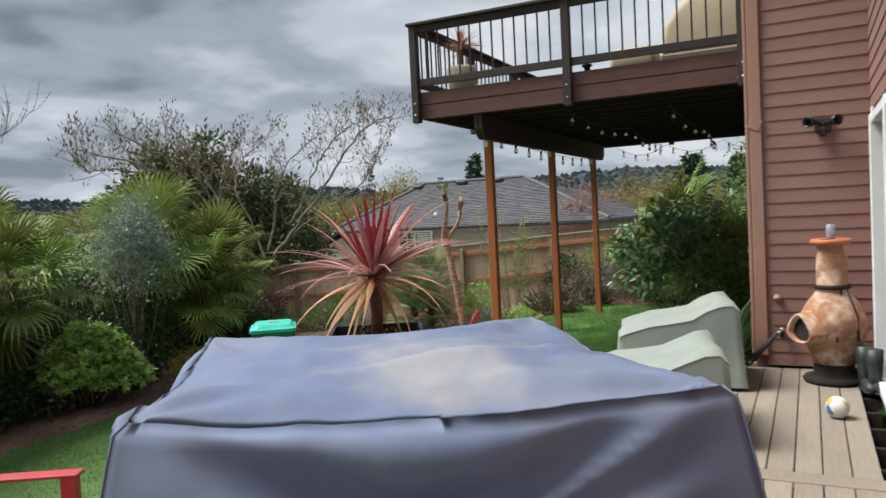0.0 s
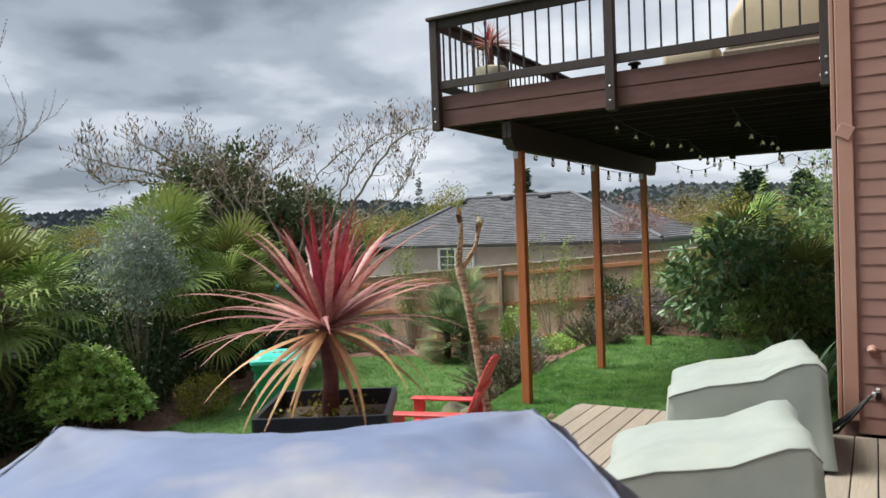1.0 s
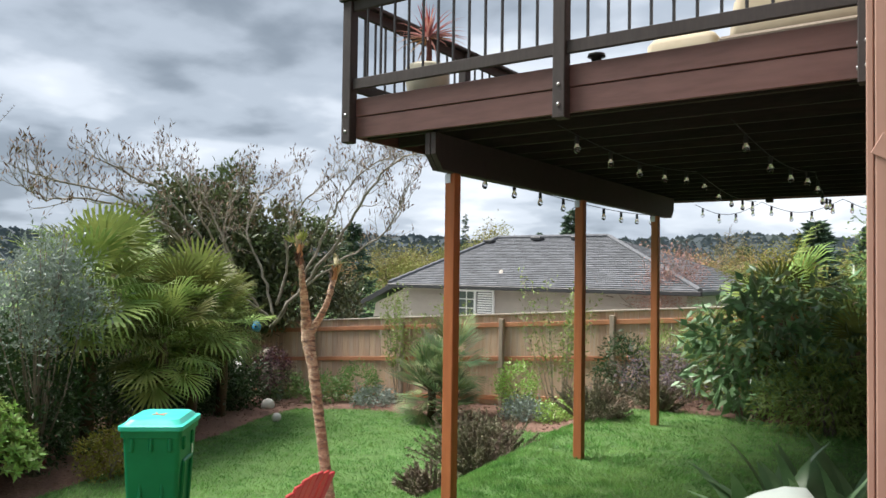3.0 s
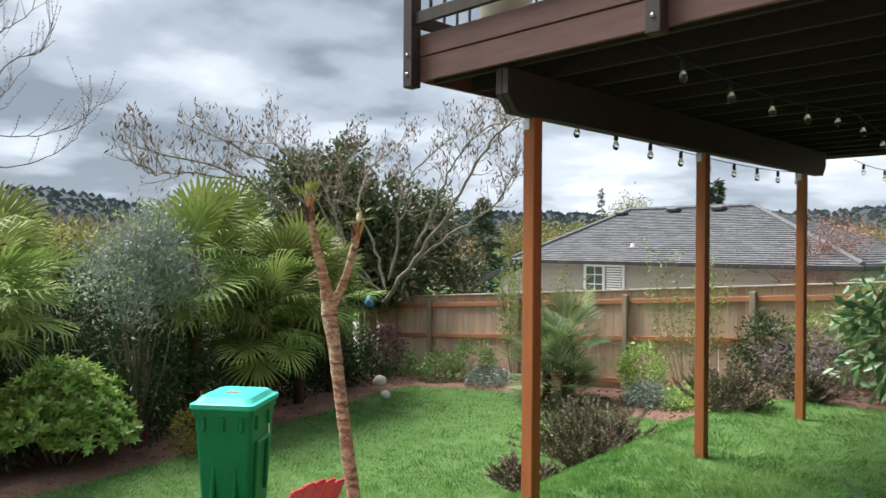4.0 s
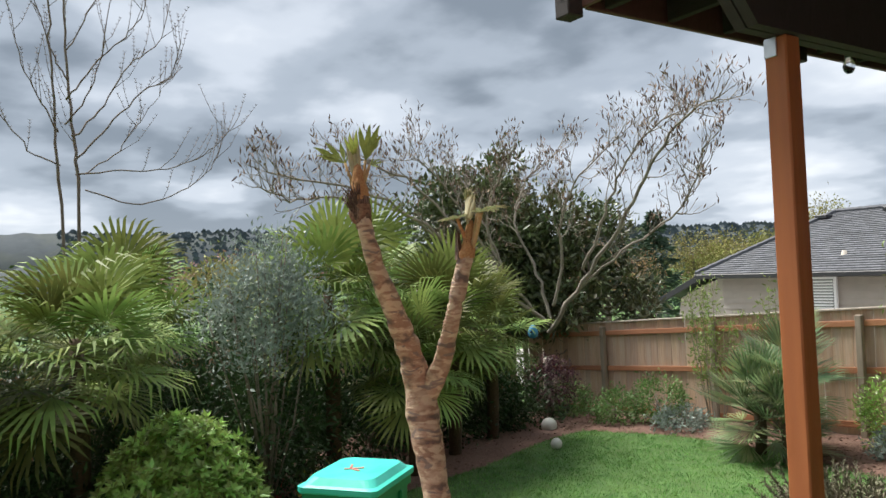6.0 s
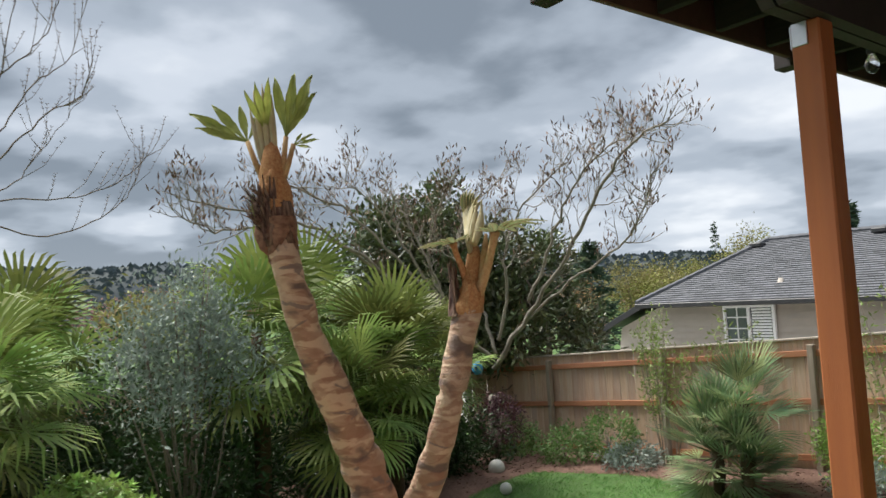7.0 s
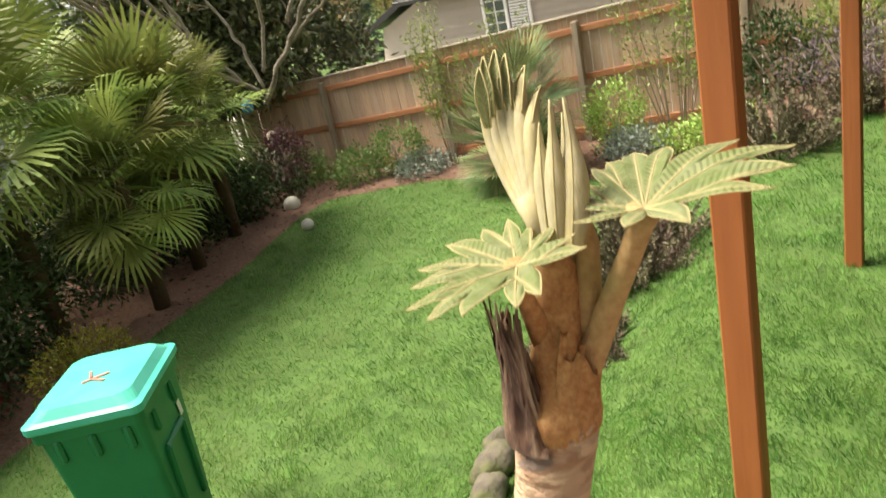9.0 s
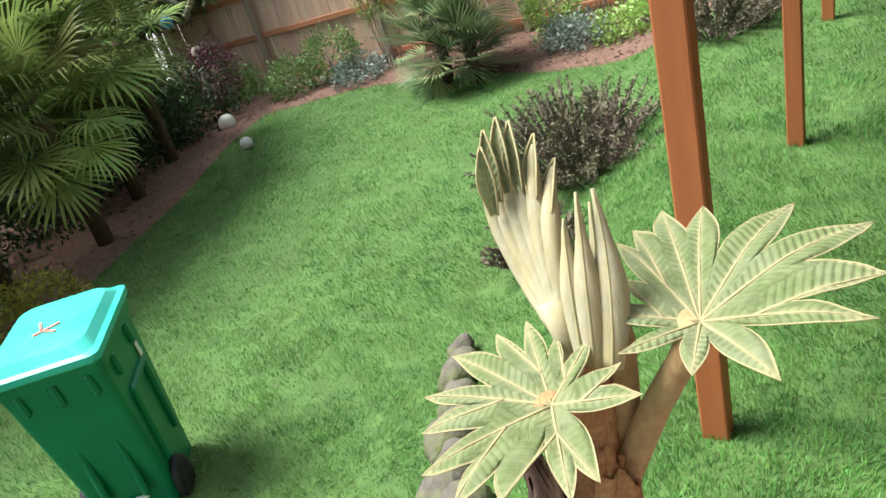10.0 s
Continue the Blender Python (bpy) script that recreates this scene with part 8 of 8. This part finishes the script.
def cane_clump(at, n, h, seed, label):
    s = thing("cane_shrub", (*at, gz(*at)), label, "shrub", "cane shrubs by the fence")
    rng = np.random.default_rng(seed)
    pts, al = [], []
    for i in range(n):
        a, k = rng.random() * 6.28, rng.random()
        d = Vector((math.cos(a) * 0.32 * k, math.sin(a) * 0.2 * k, 1)).normalized()
        L = h * rng.uniform(0.7, 1.05)
        line = [Vector((0.1 * math.cos(a), 0.1 * math.sin(a), -0.05)) + d * L * t + Vector((0.12 * k * math.cos(a), 0, 0)) * t * t for t in np.linspace(0, 1, 7)]
        Geo().tube(line, [0.010, 0.009, 0.008, 0.007, 0.006, 0.004, 0.002], 5).part("cane", M["fence_post"], s)
        for t in np.linspace(0.4, 1, 22):
            for _ in range(4):
                pts.append(line[0].lerp(line[-1], t) + Vector(rng.normal(size=3)) * 0.07)
                al.append(Vector(rng.normal(size=3)) + Vector((0, 0, 0.4)))
    ob = new("foliage", leaf_mesh("foliage", M["bamboo"], np.array(pts), np.array(al), unit(rng, len(pts)), 0.085, 0.024))
    ob.parent = s
    return s


cane_clump((-9.35, 15.95), 13, 2.35, 170, "thin-stemmed shrub with sparse spring leaves against the fence")
cane_clump((-5.95, 16.15), 14, 2.6, 171, "upright tan canes with sparse spring leaves against the fence")
cane_clump((-8.6, 16.1), 7, 2.4, 172, "thin-stemmed shrub with sparse spring leaves against the fence")

# birdhouse hanging in the podded tree
bh = thing("birdhouse", (-12.12, 14.56, 0.28), "small blue birdhouse hanging from the tree", "birdhouse")
Geo().lathe([(0.0, 0), (0.055, 0.01), (0.085, 0.05), (0.095, 0.11), (0.08, 0.17), (0.045, 0.22), (0.015, 0.25), (0.0, 0.25)], 18).part("body", M["bird_blue"], bh)
Geo().tube([(0, 0, 0.25), (0, 0.0, 0.6)], [0.004, 0.004], 5).part("hanger", M["black_metal"], bh)
Geo().lathe([(0.0, 0), (0.022, 0.0), (0.022, 0.004), (0, 0.004)], 12).part("entry_hole", M["soot"], bh).matrix_basis = pose(0.05, -0.075, 0.12, 90, 0, 34)

# rocks by the bank and a mossy edge
def rock(at, s, seed, label="mossy grey rock at the edge of the bank"):
    bm = bmesh.new()
    bmesh.ops.create_icosphere(bm, subdivisions=3, radius=1)
    for v in bm.verts:
        n = noise.noise(v.co * 1.3 + Vector((seed, 0, 0))) * 0.35 + noise.noise(v.co * 3.7 + Vector((0, seed, 0))) * 0.12
        v.co = Vector((v.co.x * s[0], v.co.y * s[1], v.co.z * s[2])) * (1 + n)
    for f in bm.faces:
        f.smooth = True
    ob = part("rock", bm, M["rock"], None)
    ob.location = at
    return tagged(ob, label, "rock", "rocks along the bank")


for i, (x, y, s) in enumerate(((-4.26, 8.33, 0.15), (-4.47, 8.58, 0.14), (-4.56, 8.80, 0.10), (-4.68, 8.98, 0.14), (-4.80, 9.25, 0.12), (-4.90, 9.49, 0.13), (-5.02, 9.70, 0.09), (-4.05, 8.10, 0.15), (-3.75, 7.95, 0.15), (-3.45, 7.75, 0.12))):
    rock((x, y, gz(x, y) + 0.07), (s * 0.85, s * 1.25, s * 0.8), i * 3.7)

# ---- distance ----
def conifer(at, h, r, seed, label, whorls=16):
    z = gz(*at)
    c = thing("conifer", (*at, z), label, "tree", "distant conifers")
    Geo().tube([(0, 0, 0), (0, 0, h * 0.5), (0, 0, h)], [r * 0.09, r * 0.05, 0.01], 6).part("trunk", M["twig"], c)
    rng = np.random.default_rng(seed)
    P, A = [], []
    for i in range(whorls):
        t = i / whorls
        zz0, rr = h * (0.10 + 0.90 * t), r * (1 - t) ** 0.85 + 0.08
        for k in range(9):
            a = rng.random() * 6.28
            zz = zz0 + rng.uniform(-0.6, 0.6) * h / whorls
            reach = rr * rng.uniform(0.65, 1.15)
            for q in np.linspace(0.2, 1, 7):
                for _ in range(3):
                    P.append((math.cos(a) * reach * q, math.sin(a) * reach * q, zz - 0.28 * reach * q + 0.1 * rng.normal() * r * 0.2))
                    A.append((math.cos(a) + rng.normal() * 0.6, math.sin(a) + rng.normal() * 0.6, -0.1 + rng.normal() * 0.3))
    P, A = np.array(P), np.array(A)
    ob = new("crown", leaf_mesh("crown", M["conifer"], P, A, unit(rng, len(P)), r * 0.24, r * 0.07))
    ob.parent = c
    return c


def polar(yaw, dist):
    a = radians(yaw)
    return -dist * math.sin(a), 3 + dist * math.cos(a)


for i, (yaw, dist, h, r) in enumerate(((24.6, 62, 9.0, 2.2), (8.0, 48, 6.4, 2.6), (32.6, 75, 9.9, 0.9), (4.5, 58, 6.4, 2.4), (40.8, 45, 6.3, 1.7), (27.0, 90, 9.0, 1.3), (21.0, 85, 8.0, 1.6), (12.5, 70, 6.5, 2.0), (41.8, 60, 6.0, 1.5))):
    conifer(polar(yaw, dist), h, r, 200 + i, "tall dark conifer far behind the garden")


def far_tree(yaw, dist, h, r, mat, seed, label):
    x, y = polar(yaw, dist)
    t = thing("distant_tree", (x, y, gz(x, y)), label, "tree", "distant trees")
    Geo().tube([(0, 0, 0), (0.1, 0, h * 0.5), (0, 0, h * 0.85)], [r * 0.10, r * 0.06, 0.03], 6).part("trunk", M["twig"], t)
    rng = np.random.default_rng(seed)
    blobs = [(rng.normal() * r * 0.45, rng.normal() * r * 0.45, h * rng.uniform(0.5, 0.85), r * 0.6, r * 0.6, h * 0.2) for _ in range(5)]
    fine = 0.42 if dist < 36 else 0.8
    crown("crown", M[mat], blobs, int(3000 / fine ** 1.2), r * 0.13 * fine, r * 0.05 * fine, seed, t, 8, r * 0.3, 0.3)
    if dist > 36:
        return
    g, tips = Geo(), []
    for k in range(4):
        limb(g, tips, rng, Vector((0, 0, h * rng.uniform(0.3, 0.5))), Vector((rng.normal() * 0.5, rng.normal() * 0.5, 1)).normalized(), h * 0.35, r * 0.03, 2, 3, 0.3, 0.05, 0.65, 4)
    g.part("limb_crown", M["twig"], t)


rng = np.random.default_rng(77)
for i in range(46):
    yaw, dist = rng.uniform(-6, 72), rng.uniform(42, 130)
    far_tree(yaw, dist, rng.uniform(2.6, 5.2) * (dist / 60) ** 0.5 + 0.4, rng.uniform(1.8, 3.4), ("spring", "spring", "blossom", "spring", "conifer")[i % 5], 300 + i, "distant garden tree in early spring leaf")
for i, (yaw, dist, h, r, mat) in enumerate(((17.3, 23, 3.3, 1.1, "blossom"), (14.0, 30, 4.0, 1.3, "spring"), (43.6, 32, 4.4, 1.5, "russet"), (45.6, 34, 4.2, 1.5, "russet"), (38.4, 48, 4.9, 1.8, "spring"), (36.2, 52, 5.2, 2.0, "spring"), (33.9, 58, 5.6, 1.8, "spring"), (30.6, 60, 7.0, 2.2, "spring"), (28.9, 62, 7.2, 1.6, "spring"), (15.5, 40, 4.6, 2.2, "russet"), (10.5, 40, 5.0, 1.6, "gold"), (19.5, 44, 4.6, 1.8, "blossom"), (48.5, 36, 3.9, 2.0, "spring"))):
    far_tree(yaw, dist, h, r, mat, 360 + i, "neighbouring tree in early spring leaf")
# wooded skyline on the ridges
rng = np.random.default_rng(91)
n = 10000
ya, di = np.radians(rng.uniform(-12, 85, n)), np.concatenate([rng.uniform(640, 700, n // 2), rng.uniform(1180, 1300, n - n // 2)])
hh = np.where(di < 800, rng.uniform(4, 8, n), rng.uniform(7, 14, n))
x, y = -di * np.sin(ya), di * np.cos(ya)
dep = bpy.context.evaluated_depsgraph_get()
zs = []
for k in range(n):
    hit, loc, *_ = scene.ray_cast(dep, Vector((x[k], y[k], 400)), Vector((0, 0, -1)))
    zs.append(loc.z if hit else 0)
base = np.stack([x, y, np.array(zs) - 3], -1)
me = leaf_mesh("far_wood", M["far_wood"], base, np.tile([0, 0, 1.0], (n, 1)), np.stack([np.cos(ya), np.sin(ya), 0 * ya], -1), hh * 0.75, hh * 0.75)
tagged(new("far_wood", me), "wooded skyline of distant firs, tinted for haze", "woods", kind="stuff")

# ---- grass and mulch, fine stuff last ----
def scatter_ok(x, y):
    be = np.array([bed_edge_y(a) for a in x])
    he = -8.3 - 0.24 * np.maximum(0, y - 6.5) ** 1.02 - 0.5 * smoothstep(9, 13, y) + 0.1 * np.sin(1.7 * y)
    soil = (x > -4.2) & (x < -2.3) & (y > 5.4) & (y < 8.2)
    deckm = ((x > -2.52) & (y < 7.98)) | (x > -0.45)
    return (y < be + 0.05) & (x > he - 0.05) & ~soil & ~deckm


rng = np.random.default_rng(55)
X, Y = [], []
for (x0, x1, y0, y1, dens) in ((-9.0, -1.0, 7.0, 13.5, 9000), (-11.4, -0.4, 7.0, 16.0, 1700), (-9.5, -4.0, 1.0, 7.0, 900)):
    k = int((x1 - x0) * (y1 - y0) * dens)
    xs, ys = rng.uniform(x0, x1, k), rng.uniform(y0, y1, k)
    if dens > 5000:
        # thins out gently away from the deck corner
        keep = rng.random(k) < np.exp(-(((xs + 3.6) / 2.2) ** 2 + ((ys - 8.8) / 2.4) ** 2))
        xs, ys = xs[keep], ys[keep]
    X.append(xs)
    Y.append(ys)
X, Y = np.concatenate(X), np.concatenate(Y)
ok = scatter_ok(X, Y)
X, Y = X[ok], Y[ok]
n = len(X)
lean = np.stack([np.sin(X * 2.3 + 1.1 * np.sin(Y * 1.7)), np.cos(Y * 2.1 + np.sin(X * 1.3)), 0 * X], -1) * 0.45
A = lean + rng.normal(size=(n, 3)) * 0.45 + np.array([0, 0, 1.0])
swell = np.array([noise.noise(Vector((a * 4.2, b * 4.2, 0.3))) + 0.6 * noise.noise(Vector((a * 11.0, b * 11.0, 1.7))) for a, b in zip(X, Y)])
tall = np.clip(0.72 + 0.62 * swell, 0.25, 1.7)
A += np.stack([swell, -0.6 * swell, 0 * X], -1) * 0.5
me = leaf_mesh("grass", M["grass"], np.stack([X, Y, ground_z(X, Y) - 0.004], -1), A, unit(rng, n), 0.058 * tall * rng.uniform(0.7, 1.3, n), np.where(np.hypot(X + 3.6, Y - 8.8) < 2.5, 0.0042, 0.006), 0.1)
tagged(new("grass", me), "short bright green lawn grass", "grass", kind="stuff")
k = 9000
cx = np.concatenate([rng.uniform(-12.5, -3.0, k // 2), rng.uniform(-11.5, -8.2, k // 3), rng.uniform(-4.1, -2.55, k // 6)])
cy = np.concatenate([rng.uniform(14.2, 16.4, k // 2), rng.uniform(3.0, 14, k // 3), rng.uniform(5.5, 8.2, k // 6)])
okc = ~scatter_ok(cx, cy)
cx, cy = cx[okc], cy[okc]
n = len(cx)
A = rng.normal(size=(n, 3)) * np.array([1, 1, 0.25])
me = leaf_mesh("mulch_chips", M["chip"], np.stack([cx, cy, ground_z(cx, cy) + 0.052], -1), A, unit(rng, n), rng.uniform(0.03, 0.08, n), rng.uniform(0.012, 0.025, n), 0.15)
tagged(new("mulch_chips", me), "loose bark chips and dry leaves on the beds", "mulch", kind="stuff")
